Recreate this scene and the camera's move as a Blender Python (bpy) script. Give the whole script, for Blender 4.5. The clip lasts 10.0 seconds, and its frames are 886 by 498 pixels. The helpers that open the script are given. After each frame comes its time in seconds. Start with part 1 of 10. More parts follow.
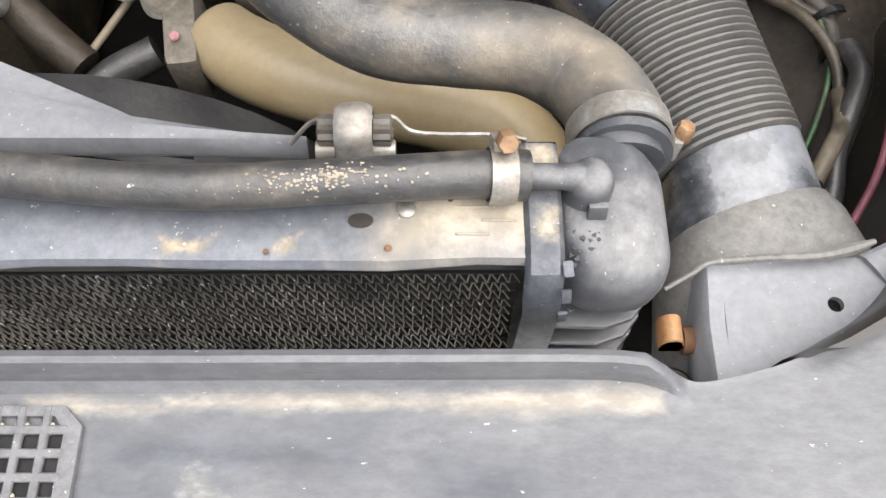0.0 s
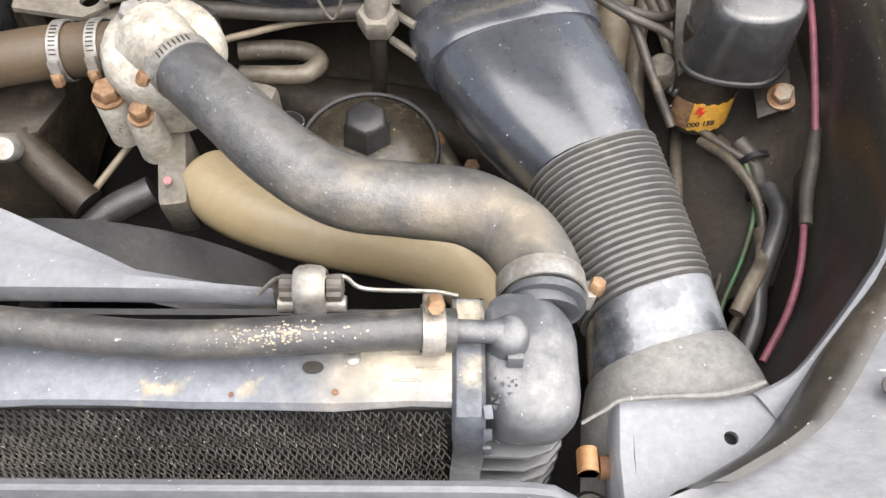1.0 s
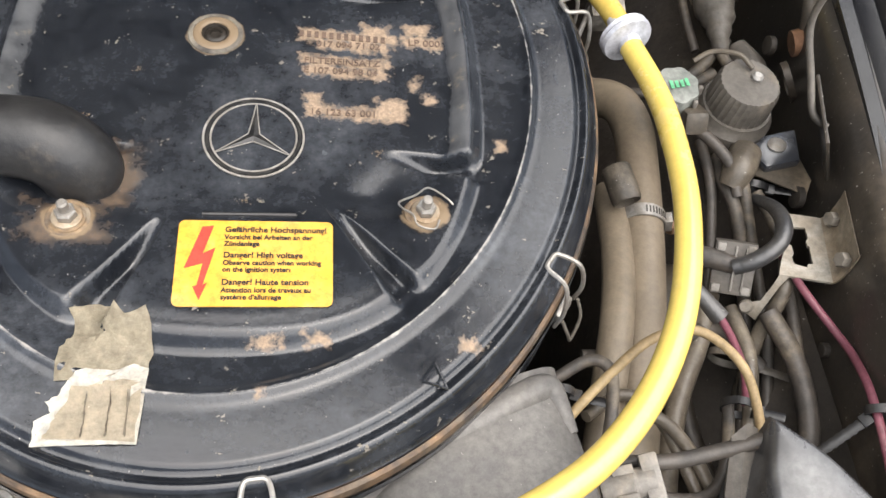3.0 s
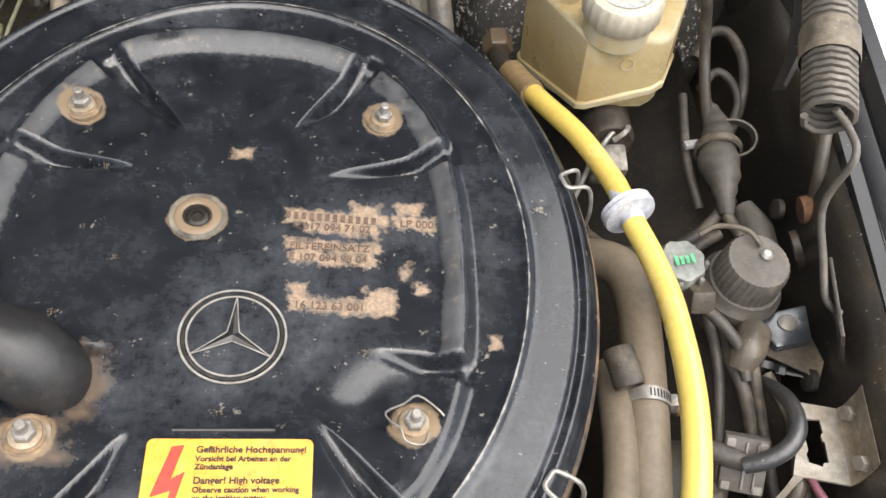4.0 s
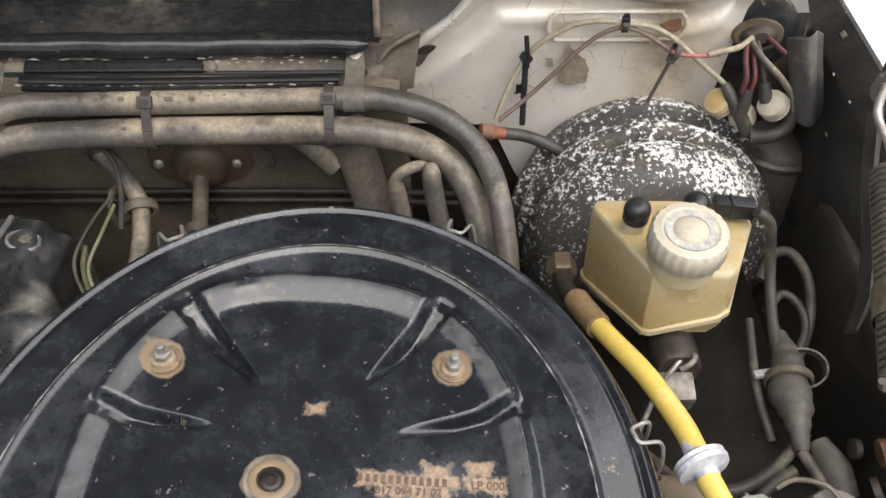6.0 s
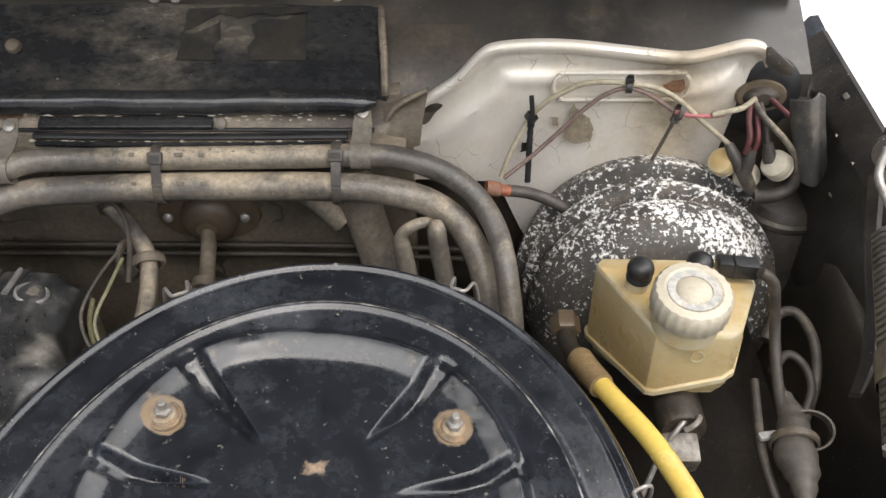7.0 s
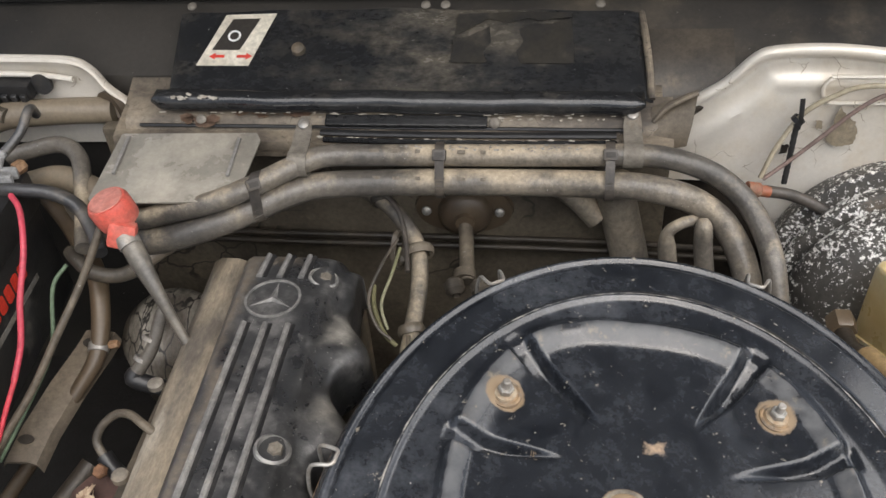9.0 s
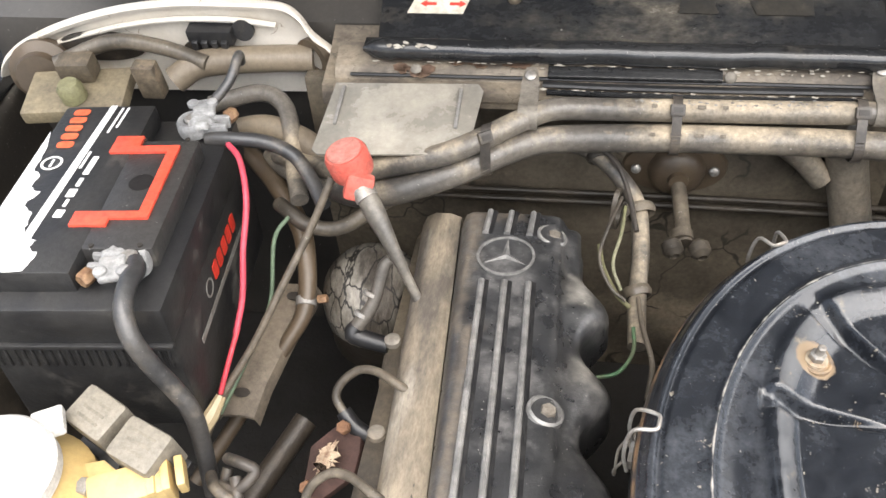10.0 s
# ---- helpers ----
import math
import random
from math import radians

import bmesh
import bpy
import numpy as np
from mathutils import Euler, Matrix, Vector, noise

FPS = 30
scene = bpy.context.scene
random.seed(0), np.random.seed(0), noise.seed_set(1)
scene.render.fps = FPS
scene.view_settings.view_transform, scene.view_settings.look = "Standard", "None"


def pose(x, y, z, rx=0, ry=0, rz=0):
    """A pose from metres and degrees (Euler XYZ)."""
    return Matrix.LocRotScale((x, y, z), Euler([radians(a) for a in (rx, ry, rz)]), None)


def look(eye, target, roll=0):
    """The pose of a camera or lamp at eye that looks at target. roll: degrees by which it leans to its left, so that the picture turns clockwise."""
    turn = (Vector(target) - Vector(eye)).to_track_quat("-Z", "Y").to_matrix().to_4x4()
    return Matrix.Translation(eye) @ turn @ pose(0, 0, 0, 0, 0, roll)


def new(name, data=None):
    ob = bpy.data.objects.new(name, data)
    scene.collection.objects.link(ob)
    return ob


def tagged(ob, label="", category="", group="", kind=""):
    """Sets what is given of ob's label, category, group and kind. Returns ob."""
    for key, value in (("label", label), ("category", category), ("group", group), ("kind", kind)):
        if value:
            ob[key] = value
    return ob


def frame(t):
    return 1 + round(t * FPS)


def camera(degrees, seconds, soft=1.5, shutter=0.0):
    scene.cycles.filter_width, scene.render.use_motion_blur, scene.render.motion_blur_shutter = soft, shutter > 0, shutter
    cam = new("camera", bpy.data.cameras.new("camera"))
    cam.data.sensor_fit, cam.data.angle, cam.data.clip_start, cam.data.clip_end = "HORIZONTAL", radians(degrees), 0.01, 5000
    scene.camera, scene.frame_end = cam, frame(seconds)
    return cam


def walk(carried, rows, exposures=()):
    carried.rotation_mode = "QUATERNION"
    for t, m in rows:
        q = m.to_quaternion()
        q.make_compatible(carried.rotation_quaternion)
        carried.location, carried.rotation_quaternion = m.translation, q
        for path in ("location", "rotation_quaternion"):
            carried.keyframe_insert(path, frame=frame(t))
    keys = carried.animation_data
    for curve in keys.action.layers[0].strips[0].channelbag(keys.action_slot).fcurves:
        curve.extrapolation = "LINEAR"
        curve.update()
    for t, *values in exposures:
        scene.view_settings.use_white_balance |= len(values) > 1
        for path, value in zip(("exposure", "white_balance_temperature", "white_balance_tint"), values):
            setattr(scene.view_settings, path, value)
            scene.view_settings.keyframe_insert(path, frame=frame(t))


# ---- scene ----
cam = camera(53.7, 10.0)
SIZE, LIFT = 0.87, 0.12  # the plan's units in metres, and its height over the ground
PLAN = Matrix.Translation((0, 0, LIFT)) @ Matrix.Scale(SIZE, 4)
PATH = [  # seconds, eye, target, roll
    (0, (0.006, 0.002, 1.18), (-0.001, 0.9, -0.608), -0.6),
    (0.5, (0.025, 0.002, 1.231), (0.006, 0.984, -0.511), -0.8),
    (1, (0.04, 0.001, 1.261), (0.025, 1.052, -0.44), -0.5),
    (1.5, (0.036, 0.048, 1.272), (0.042, 1.13, -0.41), 0),
    (2, (0.034, 0.183, 1.287), (0.093, 1.263, -0.396), 2),
    (2.5, (0.023, 0.309, 1.294), (0.097, 1.388, -0.388), 1.9),
    (3, (0.027, 0.402, 1.304), (0.113, 1.511, -0.358), 2),
    (3.2, (0.033, 0.429, 1.309), (0.131, 1.566, -0.333), 2.6),
    (4.3, (0.036, 0.52, 1.34), (0.118, 1.773, -0.216), 2.7),
    (4.5, (0.028, 0.533, 1.35), (0.079, 1.809, -0.189), 1.7),
    (5, (0.026, 0.555, 1.365), (0.055, 1.882, -0.131), 0.9),
    (5.5, (0.031, 0.567, 1.386), (0.061, 1.945, -0.064), 0.9),
    (6, (0.02, 0.571, 1.399), (0.002, 2.005, 0.005), -0.8),
    (7.3, (0.029, 0.574, 1.412), (-0.017, 2.088, 0.106), -0.9),
    (7.5, (0.017, 0.57, 1.416), (-0.013, 2.084, 0.11), -0.8),
    (8, (-0.021, 0.544, 1.426), (-0.126, 2.047, 0.111), -2.3),
    (8.5, (-0.07, 0.527, 1.439), (-0.253, 2.048, 0.153), -3.4),
    (9, (-0.168, 0.523, 1.441), (-0.419, 2.017, 0.135), -4.6),
    (9.5, (-0.29, 0.518, 1.444), (-0.562, 1.98, 0.107), -5.3),
    (10, (-0.398, 0.514, 1.432), (-0.704, 1.939, 0.063), -5.1),
]
walk(cam, [(t, look(PLAN @ Vector(eye), PLAN @ Vector(target), roll)) for t, eye, target, roll in PATH],
     [(0, 0.43), (0.5, 0.62), (1, 0.74), (1.5, 0.78), (2, 0.54), (2.5, 0.46), (3, 0.48), (4.5, 0.55), (5, 0.58), (5.5, 0.22), (7.5, 0.22), (8.5, 0.24), (9, 0.26), (9.5, 1.08), (10, 1.08)])

# ---------- world, sun, exposure ----------
scene.view_settings.exposure = 0.75
world = bpy.data.worlds.new("sky")
scene.world = world
world.use_nodes = True
wt = world.node_tree
sky = wt.nodes.new("ShaderNodeTexSky")
sky.sky_type, sky.sun_disc = "NISHITA", False
sky.sun_elevation, sky.sun_rotation = radians(69), radians(125)
sky.air_density, sky.dust_density, sky.ozone_density = 1.0, 4.0, 0.6
grey = wt.nodes.new("ShaderNodeHueSaturation")  # a hazy, overcast sky
grey.inputs["Saturation"].default_value = 0.6
wt.links.new(sky.outputs[0], grey.inputs["Color"])
wt.links.new(grey.outputs[0], wt.nodes["Background"].inputs[0])
wt.nodes["Background"].inputs[1].default_value = 0.15
sun = new("sun", bpy.data.lights.new("sun", "SUN"))
sun.data.energy, sun.data.angle, sun.data.color = 5.3, radians(105), (1.0, 0.965, 0.925)
sun.matrix_world = look((1.0, 0.1, 4.2), (0, 0.8, 0.8))


# ---------- mesh helpers ----------
def V(*a):
    return Vector(a)


def thing(name, at, label, category, group="", kind=""):
    ob = new(name)
    ob.empty_display_size = 0.02
    ob.matrix_world = Matrix.Translation(PLAN @ Vector(at))
    return tagged(ob, label, category, group, kind)


def part(name, bm, material, parent=None, label="", sharp=40, category="", kind=""):
    me = bpy.data.meshes.new(name)
    bmesh.ops.recalc_face_normals(bm, faces=bm.faces)
    bm.transform(PLAN)
    for f in bm.faces:
        f.smooth = True
    bm.to_mesh(me)
    bm.free()
    me.set_sharp_from_angle(angle=radians(sharp))
    me.materials.append(material)
    ob = new(name, me)
    if parent:
        ob.parent = parent
        up = Matrix.Identity(4)
        p = parent
        while p:
            up = (p.matrix_parent_inverse @ p.matrix_basis) @ up if p.parent else p.matrix_basis @ up
            p = p.parent
        ob.matrix_parent_inverse = up.inverted()
    return tagged(ob, label, category, "", kind)


def smooth(pts, per=8):
    """A smooth line through a few points."""
    P = [Vector(p) for p in pts]
    if len(P) < 3:
        return P
    Q = [2 * P[0] - P[1]] + P + [2 * P[-1] - P[-2]]
    out = []
    for i in range(1, len(Q) - 2):
        a, b, c, d = Q[i - 1:i + 3]
        for k in range(per):
            t = k / per
            out.append(0.5 * (2 * b + (c - a) * t + (2 * a - 5 * b + 4 * c - d) * t * t + (3 * b - a - 3 * c + d) * t ** 3))
    return out + [P[-1]]


def skin(bm, rings, closed=True, caps=True):
    """Faces between rings of points."""
    rows = [[bm.verts.new(p) for p in r] for r in rings]
    n = len(rows[0])
    for a, b in zip(rows, rows[1:]):
        for i in range(n if closed else n - 1):
            j = (i + 1) % n
            bm.faces.new((a[i], a[j], b[j], b[i]))
    if caps and closed:
        bm.faces.new(rows[0])
        bm.faces.new(rows[-1])
    return bm


def frames(line):
    """Side and up vectors along a line that turn as little as can be."""
    out, side = [], None
    for i, p in enumerate(line):
        d = (line[min(i + 1, len(line) - 1)] - line[max(i - 1, 0)]).normalized()
        if side is None:
            side = d.cross(V(0, 0, 1))
            if side.length < 0.1:
                side = V(1, 0, 0)
        side = (side - d * side.dot(d)).normalized()
        out.append((side.copy(), side.cross(d)))
    return out


def tube(pts, r, n=12, per=8, bm=None, ribs=None, flat=1.0):
    """A round tube along a smooth line; r: one radius, or one for each point. ribs: (share, depth) of fine rings."""
    bm = bm or bmesh.new()
    line = smooth(pts, per)
    m = len(line) - 1
    rr = r if isinstance(r, (list, tuple)) else [r] * len(pts)
    rings = []
    for i, (p, (s, u)) in enumerate(zip(line, frames(line))):
        x = i / m * (len(rr) - 1)
        k = min(int(x), len(rr) - 2) if len(rr) > 1 else 0
        q = rr[k] + (rr[k + 1] - rr[k]) * (x - k) if len(rr) > 1 else rr[0]
        if ribs:
            q += ribs * (1 if i % 2 else -1)
        rings.append([p + (s * math.cos(a) + u * math.sin(a) * flat) * q for a in (2 * math.pi * j / n for j in range(n))])
    return skin(bm, rings)


def turned(profile, at, axis=(0, 0, 1), n=32, bm=None, oval=1.0, wave=None):
    """A turned body: profile of (radius, height) along an axis."""
    bm = bm or bmesh.new()
    q = Vector(axis).normalized().to_track_quat("Z", "Y").to_matrix()
    rings = []
    for r, h in profile:
        ring = []
        for j in range(n):
            a = 2 * math.pi * j / n
            k = r * (1 + (wave[1] * math.cos(wave[0] * a) if wave else 0))
            ring.append(Vector(at) + q @ V(k * math.cos(a), k * oval * math.sin(a), h))
        rings.append(ring)
    if len(profile) > 3 and (profile[0][0] == profile[-1][0] or profile[0][1] == profile[-1][1]):
        return skin(bm, rings + rings[:1], True, False)
    return skin(bm, rings)


def block(size, m, bevel=0.003, bm=None, seg=2):
    """A box with rounded edges; m: pose of its centre, or the centre."""
    b = bmesh.new()
    bmesh.ops.create_cube(b, size=1)
    bmesh.ops.scale(b, vec=size, verts=b.verts)
    if bevel:
        bmesh.ops.bevel(b, geom=b.edges[:], offset=min(bevel, min(size) * 0.45), segments=seg, affect="EDGES", profile=0.6)
    b.transform(m if isinstance(m, Matrix) else Matrix.Translation(m))
    return join(bm, b)


def join(bm, b):
    if bm is None:
        return b
    me = bpy.data.meshes.new("tmp")
    b.to_mesh(me)
    b.free()
    bm.from_mesh(me)
    bpy.data.meshes.remove(me)
    return bm


def plate(outline, depth, m=None, bevel=0.0, bm=None, seg=2):
    """A flat piece: an outline in x and y, given thickness downwards."""
    b = bmesh.new()
    top = b.faces.new([b.verts.new((x, y, 0)) for x, y in outline])
    made = bmesh.ops.extrude_face_region(b, geom=[top])
    bmesh.ops.translate(b, vec=(0, 0, -depth), verts=[v for v in made["geom"] if isinstance(v, bmesh.types.BMVert)])
    bmesh.ops.recalc_face_normals(b, faces=b.faces)
    if bevel:
        bmesh.ops.bevel(b, geom=b.edges[:], offset=bevel, segments=seg, affect="EDGES", profile=0.6)
    if m:
        b.transform(m)
    return join(bm, b)


def sheet(grid, thick, bm=None, down=(0, 0, -1)):
    """A bent sheet with thickness from rows of points."""
    bm = bm or bmesh.new()
    d = Vector(down) * thick
    n = len(grid[0])
    rings = [[Vector(p) for p in row] + [Vector(p) + d for p in reversed(row)] for row in grid]
    return skin(bm, rings)


def frame_of(origin, xdir, ydir):
    """A pose with its x and about its y along two directions."""
    x = Vector(xdir).normalized()
    z = x.cross(Vector(ydir)).normalized()
    y = z.cross(x)
    return Matrix.Translation(origin) @ Matrix((x, y, z)).transposed().to_4x4()


def rounded(w, h, r, n=5):
    """A rounded rectangle about its middle."""
    out = []
    for cx, cy, a0 in ((w / 2 - r, h / 2 - r, 0), (-w / 2 + r, h / 2 - r, 90), (-w / 2 + r, -h / 2 + r, 180), (w / 2 - r, -h / 2 + r, 270)):
        for k in range(n):
            a = radians(a0 + 90 * k / (n - 1))
            out.append((cx + r * math.cos(a), cy + r * math.sin(a)))
    return out


def hexnut(at, axis, r, h, bm=None):
    return turned([(r * 0.9, 0), (r, 0.12 * h), (r, 0.85 * h), (r * 0.86, h)], at, axis, 6, bm)


def lettering(name, body, size, m, material, parent, bold=0.0, align="LEFT"):
    """Words as a thin mesh in the built-in font."""
    cu = bpy.data.curves.new(name, "FONT")
    cu.body, cu.size, cu.extrude, cu.offset, cu.align_x = body, size, 0.00015, bold, align
    tmp = bpy.data.objects.new(name, cu)
    scene.collection.objects.link(tmp)
    me = bpy.data.meshes.new_from_object(tmp.evaluated_get(bpy.context.evaluated_depsgraph_get()))
    bpy.data.objects.remove(tmp)
    bm = bmesh.new()
    bm.from_mesh(me)
    bpy.data.meshes.remove(me)
    bm.transform(m)
    return part(name, bm, material, parent)


# ---------- materials ----------
def surface(name, base, rough=0.5, metal=0.0, second=None, amount=0.5, scale=30.0, dust=None, dusty=0.0, dust_scale=8.0, bump=0.2, grain=250.0,
            spots=None, spot_scale=60.0, spot_share=0.12, coat=0.0, settle=0.0, stretch=None, dust_rough=0.85, spot_mask=0.0, mottle=0.35, speck=0.0, wear=None, wear_at=(0.508, 0.53), spec=0.5, crack=None, stains=(), worn=(), flake_up=0.0):
    """A worn surface: a base colour with a second tone in patches, dust or dirt in larger stains, spots of bare or rusty stuff, and fine relief."""
    m = bpy.data.materials.new(name)
    m.use_nodes = True
    nt = m.node_tree
    N, L = nt.nodes, nt.links
    b = N["Principled BSDF"]
    b.inputs["Metallic"].default_value = metal
    co = N.new("ShaderNodeTexCoord")
    src = co.outputs["Object"]
    if stretch:
        mp = N.new("ShaderNodeMapping")
        mp.inputs["Scale"].default_value = stretch
        L.new(src, mp.inputs[0])
        src = mp.outputs[0]

    def noise_at(sc, detail=5.0, rough_=0.6):
        n = N.new("ShaderNodeTexNoise")
        n.inputs["Scale"].default_value, n.inputs["Detail"].default_value, n.inputs["Roughness"].default_value = sc, detail, rough_
        L.new(src, n.inputs["Vector"])
        return n.outputs["Fac"]

    def ramp(sock, lo, hi):
        r = N.new("ShaderNodeMapRange")
        r.interpolation_type = "SMOOTHSTEP"
        r.inputs["From Min"].default_value, r.inputs["From Max"].default_value = lo, hi
        L.new(sock, r.inputs["Value"])
        return r.outputs["Result"]

    def times(a, k):
        n = N.new("ShaderNodeMath")
        n.operation = "MULTIPLY"
        L.new(a, n.inputs[0])
        if isinstance(k, float):
            n.inputs[1].default_value = k
        else:
            L.new(k, n.inputs[1])
        return n.outputs[0]

    def mixed(fac, a, bcol):
        n = N.new("ShaderNodeMix")
        n.data_type = "RGBA"
        L.new(fac, n.inputs["Factor"])
        for i, c in ((6, a), (7, bcol)):
            if isinstance(c, tuple):
                n.inputs[i].default_value = (*c, 1)
            else:
                L.new(c, n.inputs[i])
        return n.outputs[2]

    def blend(fac, a, bval):
        n = N.new("ShaderNodeMix")
        L.new(fac, n.inputs["Factor"])
        for i, c in ((2, a), (3, bval)):
            if isinstance(c, float):
                n.inputs[i].default_value = c
            else:
                L.new(c, n.inputs[i])
        return n.outputs[0]

    colour, roughness = base, float(rough)
    fine = noise_at(grain, 3.0)
    tone = ramp(noise_at(scale), 0.35, 0.68)
    second = second or tuple(c * 0.6 for c in base)
    colour = mixed(times(tone, float(amount)), colour, second)
    roughness = blend(tone, roughness, min(1.0, rough * 1.25 + 0.05))
    if dust:
        big = ramp(noise_at(dust_scale, 8.0, 0.68), 0.62 - 0.3 * dusty, 0.80 - 0.28 * dusty)
        if settle:
            g = N.new("ShaderNodeNewGeometry")
            z = N.new("ShaderNodeSeparateXYZ")
            L.new(g.outputs["Normal"], z.inputs[0])
            up = ramp(z.outputs["Z"], 0.1, 0.95)
            big = times(big, blend(up, 1.0 - settle, 1.0))
        fac = times(big, min(1.0, 0.35 + dusty))
        colour = mixed(fac, colour, dust)
        roughness = blend(fac, roughness, dust_rough)
        if metal:
            L.new(blend(fac, float(metal), 0.0), b.inputs["Metallic"])
    if wear:
        g2 = N.new("ShaderNodeNewGeometry")
        fac = times(ramp(g2.outputs["Pointiness"], *wear_at), ramp(noise_at(90.0, 6.0, 0.7), 0.3, 0.62))
        colour = mixed(fac, colour, wear)
        roughness = blend(fac, roughness, 0.6)
    if mottle:
        mo = N.new("ShaderNodeMapRange")
        L.new(noise_at(170.0, 8.0, 0.75), mo.inputs["Value"])
        mo.inputs["From Min"].default_value, mo.inputs["From Max"].default_value = 0.3, 0.7
        mo.inputs["To Min"].default_value, mo.inputs["To Max"].default_value = 1 - mottle, 1 + mottle
        vm = N.new("ShaderNodeVectorMath")
        vm.operation = "SCALE"
        L.new(colour, vm.inputs[0])
        L.new(mo.outputs["Result"], vm.inputs["Scale"])
        colour = vm.outputs[0]
    def sums(op, a, b=None):
        n = N.new("ShaderNodeMath")
        n.operation = op
        for i, v in enumerate((a, b)):
            if isinstance(v, (int, float)):
                n.inputs[i].default_value = v
            elif v is not None:
                L.new(v, n.inputs[i])
        return n.outputs[0]

    for boxes, tint, soft, ragged, sc in stains:  # stains: places and half sizes in the plan, colour, softness, raggedness
        at = N.new("ShaderNodeSeparateXYZ")
        L.new(co.outputs["Object"], at.inputs[0])
        near = None
        for cx, cy, hx, hy in boxes:
            dx = sums("SUBTRACT", sums("ABSOLUTE", sums("SUBTRACT", at.outputs["X"], cx * SIZE)), hx * SIZE)
            dy = sums("SUBTRACT", sums("ABSOLUTE", sums("SUBTRACT", at.outputs["Y"], cy * SIZE)), hy * SIZE)
            d = sums("MAXIMUM", dx, dy)
            near = d if near is None else sums("MINIMUM", near, d)
        rag = sums("MULTIPLY", sums("SUBTRACT", noise_at(sc, 6.0, 0.7), 0.5), ragged)
        fac = ramp(sums("ADD", near, rag), soft, -soft)
        shade = mixed(ramp(noise_at(sc * 2.2, 4.0, 0.7), 0.32, 0.62), tint, tuple(c * 0.62 for c in tint))
        colour = mixed(fac, colour, shade)
        roughness = blend(fac, roughness, 0.75)
    for name_, tint, lo, hi, sc in worn:  # wear and painted sheen kept with the mesh, broken up by noise
        a_ = N.new("ShaderNodeAttribute")
        a_.attribute_name = name_
        fac = ramp(sums("ADD", a_.outputs["Fac"], sums("MULTIPLY", sums("SUBTRACT", noise_at(sc, 6.0, 0.68), 0.5), 1.3)), lo, hi)
        colour = mixed(fac, colour, tint)
        roughness = blend(fac, roughness, 0.6)
    if speck:
        fac = ramp(noise_at(330.0, 3.0, 0.6), 0.74 - speck, 0.78 - speck)
        colour = mixed(times(fac, 0.7), colour, (0.5, 0.48, 0.44))
    if spots:
        sp = noise_at(spot_scale, 4.0, 0.75)
        if flake_up:  # paint flakes more where rain and sun lie on it
            gn = N.new("ShaderNodeNewGeometry")
            gz = N.new("ShaderNodeSeparateXYZ")
            L.new(gn.outputs["Normal"], gz.inputs[0])
            sp = sums("ADD", sp, sums("MULTIPLY", sums("SUBTRACT", gz.outputs["Z"], 0.6), flake_up))
        if spot_mask:
            ad = N.new("ShaderNodeMath")
            ad.operation = "MULTIPLY_ADD"
            L.new(noise_at(spot_mask, 4.0, 0.6), ad.inputs[0])
            ad.inputs[1].default_value = 0.55
            L.new(sp, ad.inputs[2])
            sp = ad.outputs[0]
            fac = ramp(sp, 0.99 - spot_share, 1.01 - spot_share)
        else:
            fac = ramp(sp, 0.72 - spot_share, 0.75 - spot_share)
        colour = mixed(fac, colour, spots)
        roughness = blend(fac, roughness, 0.8)
    if crack:  # scale, colour, share of the surface that is cracked
        vo = N.new("ShaderNodeTexVoronoi")
        vo.feature = "DISTANCE_TO_EDGE"
        vo.inputs["Scale"].default_value = crack[0]
        wob = N.new("ShaderNodeVectorMath")
        wob.operation = "MULTIPLY_ADD"
        nz = N.new("ShaderNodeTexNoise")
        nz.inputs["Scale"].default_value = crack[0] * 2.5
        L.new(src, nz.inputs["Vector"])
        L.new(nz.outputs["Color"], wob.inputs[0])
        wob.inputs[1].default_value = (0.35 / crack[0],) * 3
        L.new(src, wob.inputs[2])
        L.new(wob.outputs[0], vo.inputs["Vector"])
        wide = crack[3] if len(crack) > 3 else 0.012
        line = ramp(vo.outputs["Distance"], wide, wide * 0.25)
        fac = times(line, ramp(noise_at(crack[0] * 0.6, 3.0), 0.66 - 0.35 * crack[2], 0.72 - 0.35 * crack[2]))
        colour = mixed(fac, colour, crack[1])
    L.new(colour, b.inputs["Base Color"])
    L.new(roughness, b.inputs["Roughness"])
    b.inputs["Coat Weight"].default_value = coat
    b.inputs["Coat Roughness"].default_value = 0.12
    b.inputs["Specular IOR Level"].default_value = spec
    bp = N.new("ShaderNodeBump")
    bp.inputs["Strength"].default_value, bp.inputs["Distance"].default_value = bump, 0.001
    L.new(fine, bp.inputs["Height"])
    bq = N.new("ShaderNodeBump")
    bq.inputs["Strength"].default_value, bq.inputs["Distance"].default_value = bump * 0.8, 0.004
    L.new(noise_at(grain * 0.13, 6.0, 0.65), bq.inputs["Height"])
    L.new(bp.outputs[0], bq.inputs["Normal"])
    L.new(bq.outputs[0], b.inputs["Normal"])
    return m


